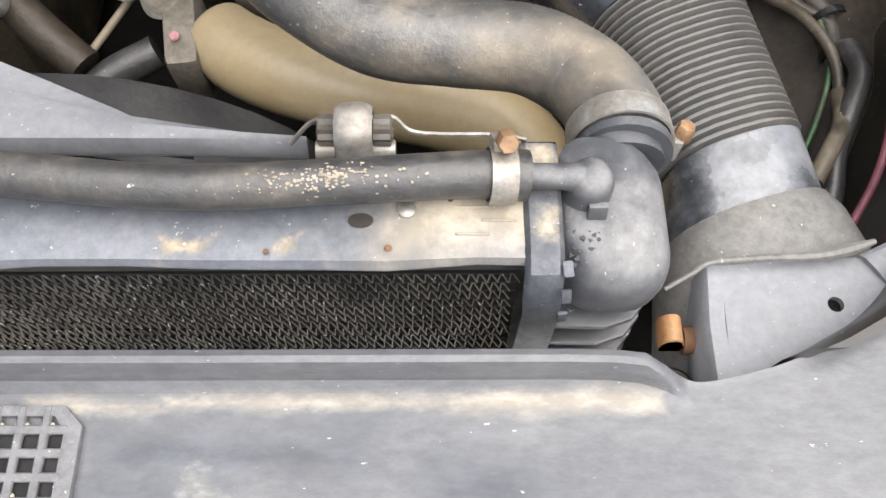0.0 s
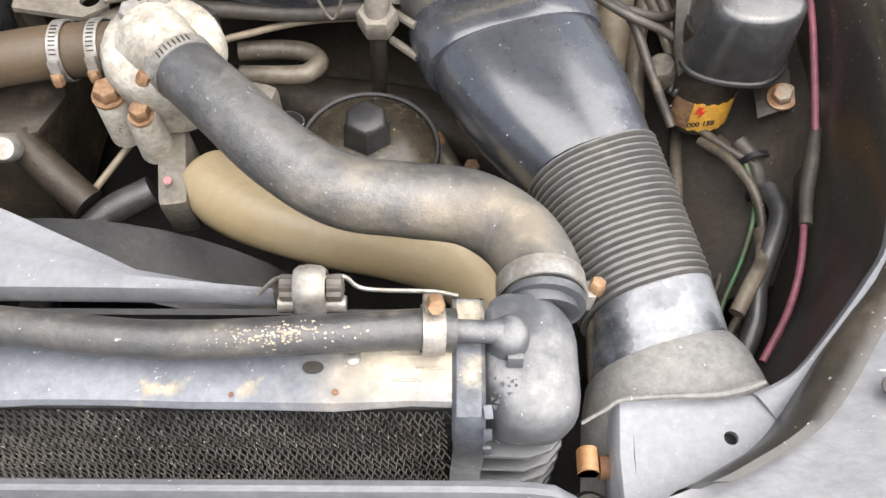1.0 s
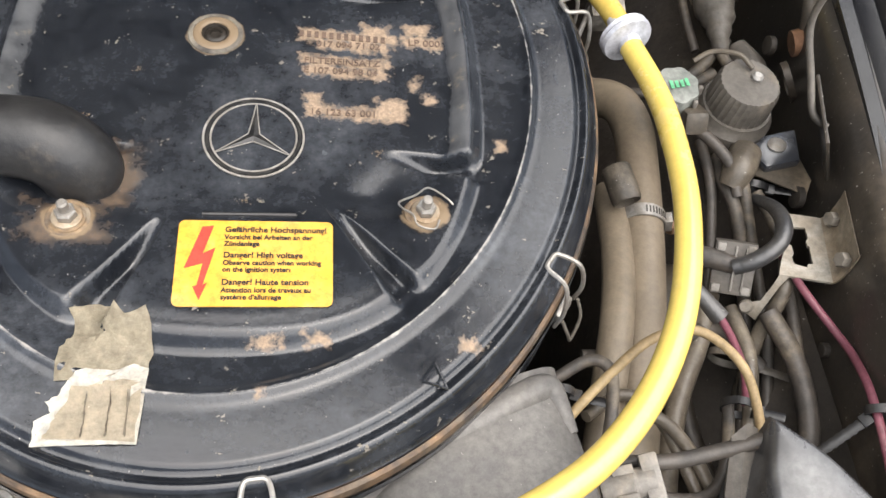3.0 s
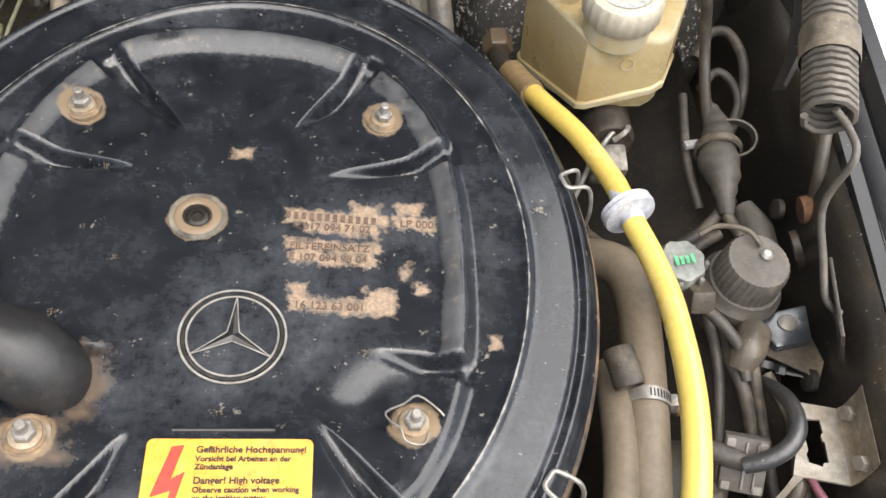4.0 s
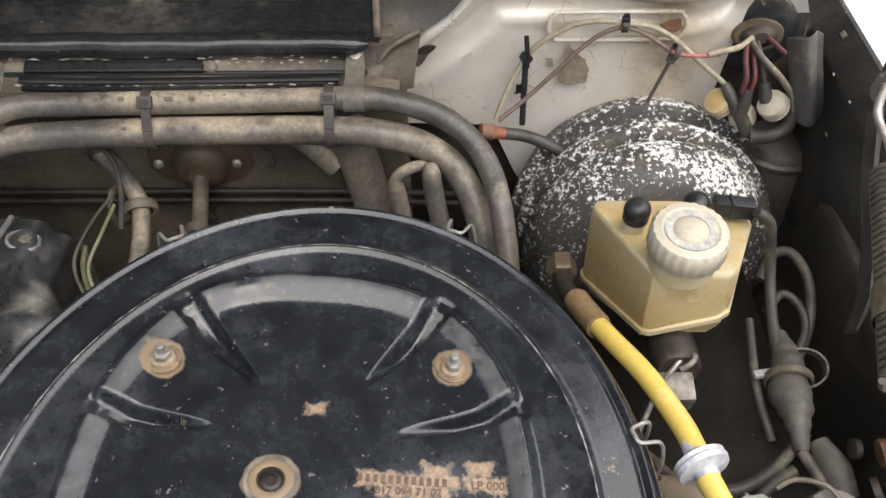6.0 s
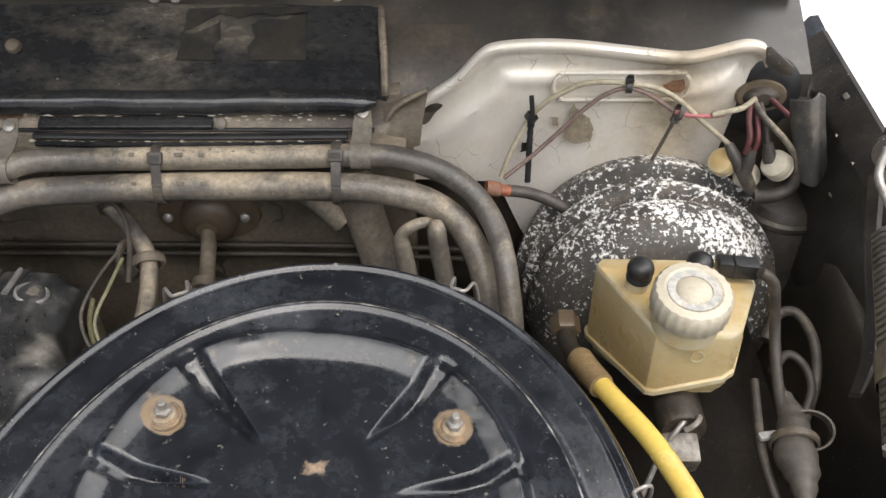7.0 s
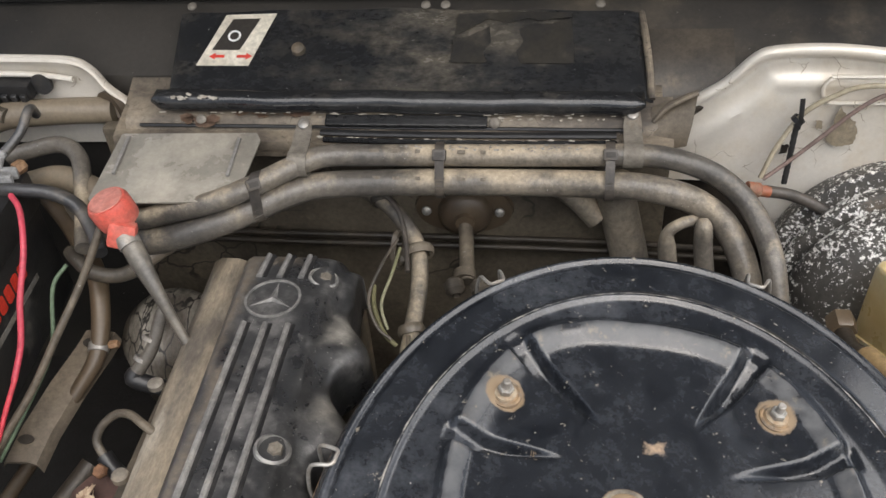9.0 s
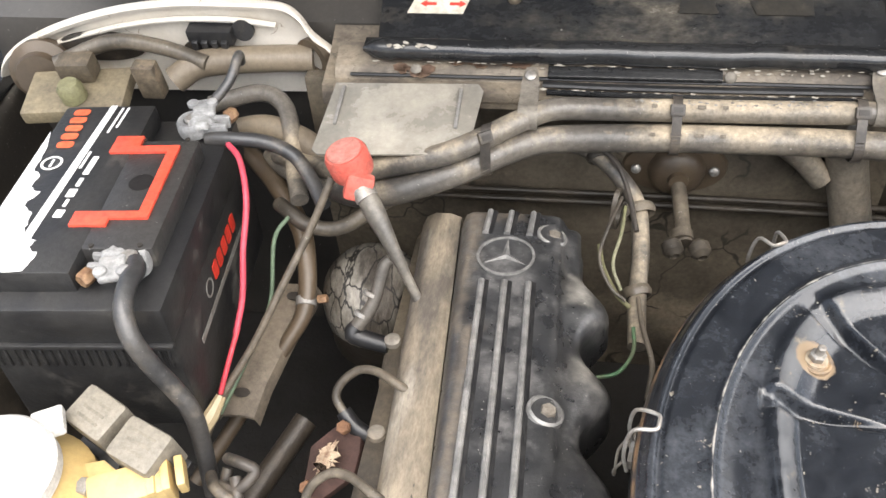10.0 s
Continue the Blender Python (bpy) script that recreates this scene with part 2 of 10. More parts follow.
DUST = (0.20, 0.155, 0.105)
RUST_MARKS = [(-0.012, 0.9065, 0.036, 0.0055), (-0.008, 0.8985, 0.026, 0.005), (0.044, 0.9075, 0.0155, 0.006), (0.009, 0.9145, 0.010, 0.006), (0.041, 0.9185, 0.009, 0.005),
              (-0.013, 0.881, 0.033, 0.0045), (-0.012, 0.872, 0.031, 0.005), (-0.006, 0.8335, 0.035, 0.005), (-0.036, 0.843, 0.005, 0.006), (0.020, 0.841, 0.010, 0.008),
              (-0.083, 0.962, 0.006, 0.004), (0.048, 0.851, 0.004, 0.004), (0.098, 0.811, 0.003, 0.004), (0.113, 0.658, 0.005, 0.005), (-0.0285, 0.6545, 0.007, 0.003), (-0.058, 0.652, 0.009, 0.002), (0.0652, 0.653, 0.005, 0.003), (-0.06, 0.62, 0.001, 0.001), (0.038, 0.865, 0.003, 0.005)]
# The bevel and edge tints hold painted sky reflections as well as wear.
M_LID = surface("black_enamel", (0.0105, 0.0120, 0.0150), 0.15, 0, (0.0200, 0.0225, 0.0270), 0.9, 34, (0.060, 0.065, 0.074), 0.40, 6, 0.06, 300, (0.17, 0.15, 0.12), 95, 0.062, speck=0.022, spec=0.65, dust_rough=0.30, mottle=0.5,
                stains=[(RUST_MARKS, (0.34, 0.245, 0.165), 0.0026, 0.019, 170), ([(-0.158, 0.770, 0.006, 0.022), (-0.186, 0.734, 0.020, 0.010)], (0.12, 0.08, 0.05), 0.008, 0.05, 60)],
                worn=[("bevel", (0.085, 0.087, 0.091), 0.60, 1.25, 34), ("bevel", (0.23, 0.19, 0.135), 1.05, 1.40, 70), ("edge", (0.33, 0.31, 0.28), 0.70, 1.1, 60), ("rust", (0.19, 0.135, 0.08), 0.60, 1.0, 90)])
M_LIDRIM = surface("rusted_black_rim", (0.02, 0.022, 0.028), 0.35, 0, (0.10, 0.06, 0.035), 0.8, 30, DUST, 0.3, 20, 0.3)
M_RUBBER = surface("dusty_black_rubber", (0.032, 0.032, 0.033), 0.36, 0, (0.060, 0.056, 0.052), 0.85, 22, (0.24, 0.20, 0.15), 0.28, 12, 0.3, 400, speck=0.04, spec=0.8, mottle=0.4)
M_RADHOSE = surface("knit_ribbed_hose", (0.055, 0.056, 0.058), 0.30, 0, (0.115, 0.110, 0.104), 0.8, 14, (0.29, 0.245, 0.18), 0.30, 6, 0.3, 700, (0.24, 0.225, 0.20), 240, 0.02, speck=0.05, spec=1.0, mottle=0.35,
                    stains=[([(0.086, 0.290, 0.008, 0.014), (0.05, 0.312, 0.02, 0.004)], (0.34, 0.285, 0.21), 0.022, 0.05, 22)])
M_GRUBBER = surface("grimy_hose_rubber", (0.125, 0.104, 0.078), 0.34, 0, (0.036, 0.031, 0.025), 0.95, 13, (0.25, 0.21, 0.155), 0.34, 9, 0.3, 300, speck=0.05, mottle=0.35)
M_HEATER = surface("dusty_heater_hose", (0.130, 0.116, 0.098), 0.28, 0, (0.040, 0.037, 0.034), 0.95, 7, (0.40, 0.33, 0.235), 0.58, 8, 0.4, 300, speck=0.04, mottle=0.4, settle=0.7)
M_CABLE = surface("dirty_cable", (0.065, 0.055, 0.046), 0.45, 0, (0.03, 0.027, 0.024), 0.9, 40, (0.22, 0.18, 0.125), 0.36, 15, 0.3)
M_TAN = surface("oil_stained_pipe", (0.40, 0.325, 0.21), 0.30, 0, (0.30, 0.225, 0.11), 0.6, 6, (0.42, 0.365, 0.27), 0.2, 8, 0.1, mottle=0.1)
# The pale blue-grey blotches paint sky sheen onto the plastic.
M_PLASTIC = surface("faded_sheen_plastic", (0.034, 0.037, 0.044), 0.2, 0, (0.055, 0.058, 0.066), 0.8, 12, (0.29, 0.30, 0.318), 0.42, 6, 0.08, 350, speck=0.04, spec=1.0, coat=0.4, mottle=0.2, dust_rough=0.28)
M_GREYPLASTIC = surface("weathered_grey_plastic", (0.165, 0.171, 0.186), 0.38, 0, (0.22, 0.225, 0.24), 0.8, 9, (0.36, 0.34, 0.30), 0.15, 6, 0.2, 300, speck=0.05, mottle=0.15)
M_PANEL = surface("weathered_front_panel", (0.128, 0.130, 0.137), 0.36, 0, (0.094, 0.098, 0.110), 0.9, 16, (0.25, 0.245, 0.235), 0.34, 13, 0.25, 250, (0.34, 0.33, 0.31), 110, 0.0, speck=0.035, stretch=(0.5, 1, 1), mottle=0.25,
                  stains=[([(-0.09, 0.097, 0.06, 0.010), (-0.13, 0.07, 0.03, 0.012), (0.02, 0.08, 0.02, 0.01)], (0.115, 0.122, 0.140), 0.016, 0.06, 26),
                          ([(-0.01, 0.1195, 0.115, 0.0035), (-0.155, 0.118, 0.03, 0.002)], (0.42, 0.385, 0.33), 0.0045, 0.020, 34),
                          ([(-0.105, 0.084, 0.006, 0.006), (-0.095, 0.071, 0.006, 0.002), (0.005, 0.062, 0.008, 0.003)], (0.26, 0.26, 0.25), 0.006, 0.04, 90)])
M_RADTOP = surface("dusty_aluminium", (0.16, 0.168, 0.188), 0.4, 0.2, (0.095, 0.103, 0.12), 0.9, 15, (0.36, 0.32, 0.26), 0.2, 7, 0.25, 300, (0.05, 0.045, 0.045), 60, -0.02, speck=0.05, mottle=0.22,
                   stains=[([(0.03, 0.20, 0.045, 0.02)], (0.50, 0.44, 0.345), 0.022, 0.045, 24), ([(-0.112, 0.1805, 0.010, 0.003), (-0.065, 0.182, 0.003, 0.003)], (0.42, 0.36, 0.26), 0.003, 0.02, 60)])
M_STRAP = surface("worn_blue_grey_strap", (0.10, 0.108, 0.125), 0.4, 0.2, (0.06, 0.064, 0.072), 0.9, 24, (0.27, 0.25, 0.22), 0.25, 14, 0.3, speck=0.05,
                  stains=[([(0.050, 0.222, 0.008, 0.012), (0.052, 0.190, 0.004, 0.006)], (0.42, 0.37, 0.29), 0.004, 0.02, 60)])
# Near-black paints the shade between the fins and behind the grille bars.
M_CORE = surface("shade_black_core", (0.006, 0.006, 0.0065), 0.6, 0.0, (0.003, 0.003, 0.003), 0.8, 60, None, 0, 30, 0.2)
M_DUSTYGREY = surface("dusty_dark_grey", (0.105, 0.094, 0.08), 0.45, 0, (0.06, 0.053, 0.045), 0.8, 25, (0.23, 0.185, 0.13), 0.25, 14, 0.3)
M_FIN = surface("dusty_fin_edge", (0.115, 0.108, 0.10), 0.4, 0.2, (0.035, 0.032, 0.029), 0.95, 30, (0.26, 0.21, 0.15), 0.25, 12, 0.2, speck=0.10)
M_STEEL = surface("dull_steel", (0.34, 0.33, 0.31), 0.36, 0.5, (0.22, 0.19, 0.155), 0.7, 60, DUST, 0.25, 20, 0.2)
M_GREYCAST = surface("stained_grey_casting", (0.20, 0.18, 0.15), 0.5, 0.2, (0.12, 0.105, 0.085), 0.8, 30, DUST, 0.25, 15, 0.5)
M_BRASS = surface("rusty_clamp_screw", (0.29, 0.18, 0.10), 0.5, 0.2, (0.15, 0.075, 0.04), 0.8, 120, None, 0, 8, 0.3)
M_CAST = surface("oxidised_cast_aluminium", (0.43, 0.405, 0.355), 0.5, 0.1, (0.26, 0.23, 0.185), 0.75, 45, DUST, 0.3, 20, 0.9, 160, (0.10, 0.085, 0.065), 55, 0.06, mottle=0.4)
M_DARKMETAL = surface("oily_dark_metal", (0.024, 0.020, 0.016), 0.42, 0.2, (0.055, 0.043, 0.031), 0.8, 20, DUST, 0.20, 14, 0.4)
M_GRIME = surface("grimy_inner_body", (0.024, 0.0215, 0.019), 0.28, 0, (0.048, 0.040, 0.031), 0.8, 5, (0.13, 0.10, 0.07), 0.28, 4, 0.12, speck=0.06, spec=0.7)
# The blue-grey dust tone is a painted haze for the flange's sky sheen.
M_FENDER = surface("dark_body_paint", (0.009, 0.0093, 0.0105), 0.18, 0, (0.016, 0.0155, 0.015), 0.6, 8, (0.036, 0.037, 0.040), 0.30, 5, 0.08, speck=0.03, spec=0.6, dust_rough=0.35)
M_COWL = surface("dark_grey_body_paint", (0.026, 0.025, 0.024), 0.28, 0, (0.055, 0.049, 0.042), 0.8, 5, (0.17, 0.138, 0.098), 0.24, 3.5, 0.1, dust_rough=0.5, speck=0.02, mottle=0.15)
M_COWLBOX = surface("smeared_black_cover", (0.015, 0.0155, 0.0165), 0.14, 0, (0.036, 0.0355, 0.0345), 0.75, 9, (0.15, 0.13, 0.10), 0.42, 6, 0.08, spec=0.6, mottle=0.45, speck=0.02, dust_rough=0.35, stretch=(0.6, 1, 1))
M_RAIL = surface("dusty_cowl_edge", (0.225, 0.185, 0.135), 0.5, 0, (0.045, 0.037, 0.031), 0.95, 16, (0.27, 0.22, 0.155), 0.3, 12, 0.3, stretch=(0.7, 1, 1), crack=(60, (0.03, 0.025, 0.02), 0.6))
M_FOIL = surface("silvered_heat_shield", (0.70, 0.66, 0.595), 0.30, 0.2, (0.60, 0.545, 0.46), 0.8, 6, (0.50, 0.40, 0.27), 0.34, 5, 0.1, 120, mottle=0.06, crack=(30, (0.30, 0.24, 0.17), 0.38),
                 stains=[([(0.262, 1.43, 0.030, 0.05)], (0.52, 0.44, 0.32), 0.035, 0.10, 13)])
M_BOOSTER = surface("flaking_black_paint", (0.040, 0.038, 0.035), 0.42, 0, (0.085, 0.078, 0.066), 0.7, 14, DUST, 0.3, 10, 0.25, 200, (0.76, 0.75, 0.72), 205, 0.162, spot_mask=9.0, flake_up=0.14)
M_YELLOW = surface("yellow_fuel_hose", (0.68, 0.52, 0.13), 0.16, 0, (0.62, 0.44, 0.10), 0.8, 9, (0.52, 0.42, 0.22), 0.22, 14, 0.05, mottle=0.10, spec=0.7, coat=0.2)
M_AMBER = surface("yellowed_reservoir_plastic", (0.55, 0.44, 0.235), 0.22, 0, (0.44, 0.30, 0.115), 0.8, 7, (0.27, 0.18, 0.08), 0.22, 10, 0.04, mottle=0.05, wear=(0.55, 0.49, 0.34), wear_at=(0.53, 0.58))
M_WHITECAP = surface("off_white_cap", (0.51, 0.465, 0.37), 0.38, 0, (0.41, 0.365, 0.28), 0.7, 30, None, 0, 8, 0.15, mottle=0.15)
M_BLACK = surface("black_plastic", (0.014, 0.014, 0.015), 0.35, 0, (0.028, 0.027, 0.026), 0.7, 20, DUST, 0.1, 12, 0.2)
M_BATTERY = surface("battery_case", (0.015, 0.015, 0.016), 0.40, 0, (0.030, 0.029, 0.027), 0.7, 16, (0.125, 0.115, 0.10), 0.25, 14, 0.25, 350)
M_RED = surface("red_plastic", (0.52, 0.085, 0.06), 0.42, 0, (0.42, 0.13, 0.10), 0.8, 30, (0.36, 0.20, 0.15), 0.3, 18, 0.15)
M_REDWIRE = surface("red_wire", (0.55, 0.05, 0.07), 0.4, 0, (0.36, 0.04, 0.05), 0.6, 30)
M_MAROON = surface("maroon_wire", (0.20, 0.062, 0.085), 0.42, 0, (0.12, 0.04, 0.055), 0.8, 30, DUST, 0.2)
M_DARKRED = surface("dark_red_wire", (0.13, 0.033, 0.036), 0.45, 0, (0.075, 0.03, 0.03), 0.8, 30, DUST, 0.2)
M_GREEN = surface("green_wire", (0.05, 0.13, 0.06), 0.45, 0, (0.10, 0.10, 0.06), 0.8, 30)
M_RUST = surface("rust", (0.17, 0.085, 0.042), 0.75, 0, (0.10, 0.052, 0.03), 0.8, 70, None, 0, 8, 0.6)
# The grey dust tone also paints the cover's sky sheen.
M_ENGINE = surface("black_rocker_cover", (0.020, 0.0205, 0.022), 0.26, 0, (0.042, 0.042, 0.043), 0.8, 26, (0.15, 0.145, 0.14), 0.46, 16, 0.25, 420, speck=0.05, spec=0.95, dust_rough=0.38, wear=(0.22, 0.215, 0.20), wear_at=(0.52, 0.60),
                   stains=[([(-0.394, 1.160, 0.005, 0.016), (-0.386, 1.048, 0.005, 0.012)], (0.40, 0.375, 0.33), 0.014, 0.03, 40), ([(-0.507, 1.262, 0.045, 0.006), (-0.515, 1.18, 0.004, 0.10), (-0.50, 0.98, 0.004, 0.10)], (0.16, 0.13, 0.095), 0.010, 0.04, 40)])
M_BLOCK = surface("oily_engine_block", (0.10, 0.08, 0.055), 0.55, 0.1, (0.045, 0.038, 0.03), 0.9, 14, (0.26, 0.20, 0.135), 0.4, 12, 0.5)
M_LABEL = surface("yellow_warning_label", (0.70, 0.36, 0.035), 0.35, 0, (0.60, 0.33, 0.06), 0.8, 20, (0.50, 0.37, 0.18), 0.42, 16, 0.35, 250, (0.30, 0.22, 0.12), 120, 0.03)
# Print, and flat pieces painting the dark inside holes, slots and notches.
M_PRINT_HOLE = surface("black_print_and_holes", (0.03, 0.025, 0.02), 0.5)
M_PAPER = surface("torn_weathered_paper", (0.60, 0.55, 0.45), 0.7, 0, (0.46, 0.41, 0.33), 0.8, 22, (0.72, 0.68, 0.60), 0.3, 30, 0.4)
M_PAPERGREY = surface("faded_paper_print", (0.24, 0.20, 0.15), 0.7, 0, (0.46, 0.42, 0.34), 0.7, 60)
M_WHITE = surface("white_print", (0.75, 0.75, 0.73), 0.45, 0, (0.62, 0.62, 0.60), 0.5, 30)
M_REDPRINT = surface("red_print", (0.66, 0.05, 0.03), 0.4)
M_CONCRETE = surface("pale_concrete", (0.72, 0.70, 0.66), 0.85, 0, (0.62, 0.60, 0.56), 0.7, 1.2, None, 0, 8, 0.3, 60)
M_DARKFLOOR = surface("deep_shade_floor", (0.007, 0.006, 0.005), 0.7, 0, (0.013, 0.011, 0.009), 0.8, 12, None, 0, 8, 0.6)
M_AMBERTANK = surface("yellowed_washer_tank", (0.50, 0.38, 0.18), 0.3, 0, (0.42, 0.28, 0.10), 0.7, 9, None, 0, 8, 0.1, mottle=0.12)
M_INSULATION = surface("dirty_insulation_sheet", (0.135, 0.113, 0.083), 0.4, 0, (0.058, 0.048, 0.036), 0.9, 8, (0.27, 0.22, 0.155), 0.30, 6, 0.5, crack=(11, (0.030, 0.025, 0.019), 0.55, 0.018))
M_TANK = surface("dusty_tank_plastic", (0.045, 0.048, 0.056), 0.36, 0, (0.08, 0.083, 0.09), 0.7, 14, (0.27, 0.265, 0.26), 0.5, 9, 0.15, 350, settle=0.8, speck=0.05, spec=0.7, mottle=0.15)
M_BROWNHOSE = surface("oily_brown_hose", (0.10, 0.072, 0.045), 0.36, 0, (0.055, 0.042, 0.03), 0.8, 9, (0.20, 0.15, 0.09), 0.25, 8, 0.2, mottle=0.15)
M_LEAD = surface("white_lead_clamp", (0.20, 0.20, 0.20), 0.5, 0.1, (0.36, 0.355, 0.345), 0.8, 45, (0.22, 0.20, 0.17), 0.3, 25, 0.6)
M_WHITECRUST = surface("white_corrosion", (0.33, 0.33, 0.325), 0.7, 0, (0.17, 0.165, 0.155), 0.8, 80, None, 0, 8, 0.8, 120)
M_CREAM = surface("cream_dust", (0.50, 0.44, 0.35), 0.75, 0, (0.36, 0.32, 0.27), 0.8, 40, None, 0, 8, 0.3)
M_AMBER.node_tree.nodes["Principled BSDF"].inputs["Subsurface Weight"].default_value = 0.3
M_AMBER.node_tree.nodes["Principled BSDF"].inputs["Subsurface Radius"].default_value = (0.02, 0.013, 0.006)
M_DUSTYCONN = surface("dusty_grey_connector", (0.20, 0.185, 0.165), 0.45, 0, (0.12, 0.108, 0.092), 0.8, 30, (0.30, 0.255, 0.19), 0.3, 16, 0.2)
M_BAREEDGE = surface("rubbed_bare_edge", (0.30, 0.285, 0.26), 0.4, 0.1, (0.17, 0.15, 0.125), 0.8, 60)
M_RIB = surface("rubbed_black_rib", (0.20, 0.195, 0.185), 0.3, 0, (0.10, 0.098, 0.095), 0.9, 50, (0.32, 0.30, 0.26), 0.3, 30, spec=0.9)
M_SNORKEL = surface("dirty_grey_mouth", (0.105, 0.104, 0.102), 0.4, 0, (0.16, 0.155, 0.145), 0.8, 9, (0.30, 0.27, 0.22), 0.2, 6, 0.2, 300, speck=0.05)
M_SPOUT = surface("dusty_grey_spout", (0.13, 0.122, 0.112), 0.45, 0, (0.075, 0.073, 0.072), 0.85, 16, (0.26, 0.23, 0.19), 0.34, 10, 0.25, speck=0.04)
M_PIPE = surface("dusty_tan_pipe", (0.21, 0.17, 0.12), 0.42, 0, (0.12, 0.095, 0.068), 0.8, 9, (0.10, 0.09, 0.078), 0.25, 8, 0.2, mottle=0.2)
M_BELLOWS = surface("dusty_bellows", (0.06, 0.059, 0.058), 0.36, 0, (0.10, 0.095, 0.086), 0.7, 10, (0.24, 0.21, 0.165), 0.22, 8, 0.15, spec=0.9, mottle=0.2)


# ---------- the setting ----------
FLOOR = -LIFT / SIZE
part("ground", block((500, 500, 0.2), (0, 0, FLOOR - 0.1), 0), M_CONCRETE, None, "pale bare concrete ground round the car", category="ground", kind="structure")

EDGE = [(0.1172, 0.1297), (0.1241, 0.1285), (0.1378, 0.1305), (0.1515, 0.1339), (0.168, 0.1391), (0.1905, 0.1495), (0.232, 0.176), (0.272, 0.226), (0.311, 0.28), (0.345, 0.37), (0.362, 0.5),
        (0.366, 0.65), (0.374, 0.75), (0.392, 0.9), (0.412, 1.1), (0.430, 1.28), (0.448, 1.46), (0.462, 1.62), (0.470, 1.74)]


def edge_line(a, b, mirror=False):
    line = smooth([(x, y, 0) for x, y in EDGE], 6)
    mid = -0.37
    return [V(2 * mid - p.x if mirror else p.x, p.y, 0) for p in line if a <= p.y <= b]


def fender(mirror):
    """Top flange of a front fender with its gutter, and the outer skin."""
    s = -1 if mirror else 1
    wide = 0.2 if mirror else 0.0
    rows = []
    for p in edge_line(0.30, 1.75, mirror):
        z = 0.795 + 0.03 * max(0, p.y - 0.6)
        rows.append([p + V(0, 0, z - 0.012), p + V(s * 0.004, 0, z), p + V(s * 0.014, 0, z + 0.002), p + V(s * 0.022, 0, z - 0.006), p + V(s * 0.04, 0, z - 0.008),
                     p + V(s * 0.05, 0, z + 0.006), p + V(s * (0.062 + wide), 0, z + 0.008), p + V(s * (0.074 + wide), 0, z - 0.01), p + V(s * (0.082 + wide), 0, z - 0.12), p + V(s * (0.085 + wide), 0, z - 0.5)])
    return sheet(rows, 0.004)


def apron(mirror):
    """Inner wall of the engine bay."""
    s = -1 if mirror else 1
    rows = []
    for p in edge_line(0.14, 1.75, mirror):
        rows.append([p + V(s * 0.008, 0, 0.803), p + V(-s * 0.001, 0, 0.798), p + V(-s * 0.007, 0, 0.786), p + V(-s * 0.010, 0, 0.768), p + V(-s * 0.012, 0, 0.735), p + V(-s * 0.019, 0, 0.68), p + V(-s * 0.04, 0, 0.6), p + V(-s * 0.07, 0, 0.45), p + V(-s * 0.08, 0, 0.2)])
    return sheet(rows, 0.01, down=(s, 0, 0))


fr = part("fender_right", fender(False), M_FENDER, None, "dark painted fender flange with dusty gutter", category="fender", kind="structure")
part("fender_left", fender(True), M_FENDER, None, "dark painted fender flange on the battery side", category="fender", kind="structure")
part("wall_right", apron(False), M_GRIME, None, "grimy dark inner wing of the engine bay", category="wall", kind="structure")
part("wall_left", apron(True), M_GRIME, None, "grimy dark inner wing behind the battery", category="wall", kind="structure")

for x, y in ((0.487, 1.573), (0.508, 1.553), (0.465, 1.38), (0.439, 1.334)):
    part("clip", block((0.005, 0.008, 0.004), pose(x - 0.012, y, 0.825 + 0.03 * (y - 1.3), 0, -10, 5), 0.001), M_GREYCAST, fr, "square clip in the gutter")
part("bolt", hexnut((0.3775, 0.625, 0.800), (-0.25, 0, 1), 0.0065, 0.005, turned([(0.010, -0.001), (0.010, 0.001)], (0.3775, 0.625, 0.800), (-0.25, 0, 1), 18)), M_STEEL, fr, "flange bolt in a rusty seat")
part("rust_patch", turned([(0.019, -0.0015), (0.017, 0.0006), (0.010, 0.0008)], (0.3785, 0.625, 0.7985), (-0.25, 0, 1), 22, oval=0.55, wave=(5, 0.1)), M_RUST, fr, "rust round the bolt")
# Added sheet over the bright ground; its near-black colour stands for deep shade.
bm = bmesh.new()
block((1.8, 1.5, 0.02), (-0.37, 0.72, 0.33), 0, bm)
part("floor", bm, M_DARKFLOOR, None, "near-black undertray added as deep shade beneath the engine", category="undertray", kind="structure")
part("wall_rear", block((0.72, 0.02, 0.52), (-0.39, 1.425, 0.59), 0.004), M_INSULATION, None, "firewall with a dirty insulation sheet", category="wall", kind="structure")
part("wall_rear_corner", block((0.48, 0.02, 0.56), (0.20, 1.456, 0.59), 0.004), M_DARKMETAL, None, "dark firewall behind the brake booster", category="wall", kind="structure")
M_BROWNGRIME = surface("brown_road_grime", (0.040, 0.032, 0.025), 0.6, 0, (0.020, 0.017, 0.014), 0.9, 9, (0.115, 0.09, 0.063), 0.30, 6, 0.4, speck=0.03)
rows = []
for k in range(25):
    y = 0.36 + 1.06 * k / 24
    w = 0.035 * math.sin(math.pi * k / 24) + 0.006 * math.sin(2.1 * k)
    rows.append([V(0.345, y, 0.70), V(0.332, y, 0.655 + 0.5 * w), V(0.315, y, 0.63 + w), V(0.285, y, 0.605 + w), V(0.245, y, 0.575 + w), V(0.205, y, 0.54 + w), V(0.18, y, 0.48), V(0.165, y, 0.36)])
part("wheel_arch", sheet(rows, 0.01), M_BROWNGRIME, None, "brown dirt-covered wheel arch below the wiring", category="wheel arch", kind="structure")
rail = bmesh.new()
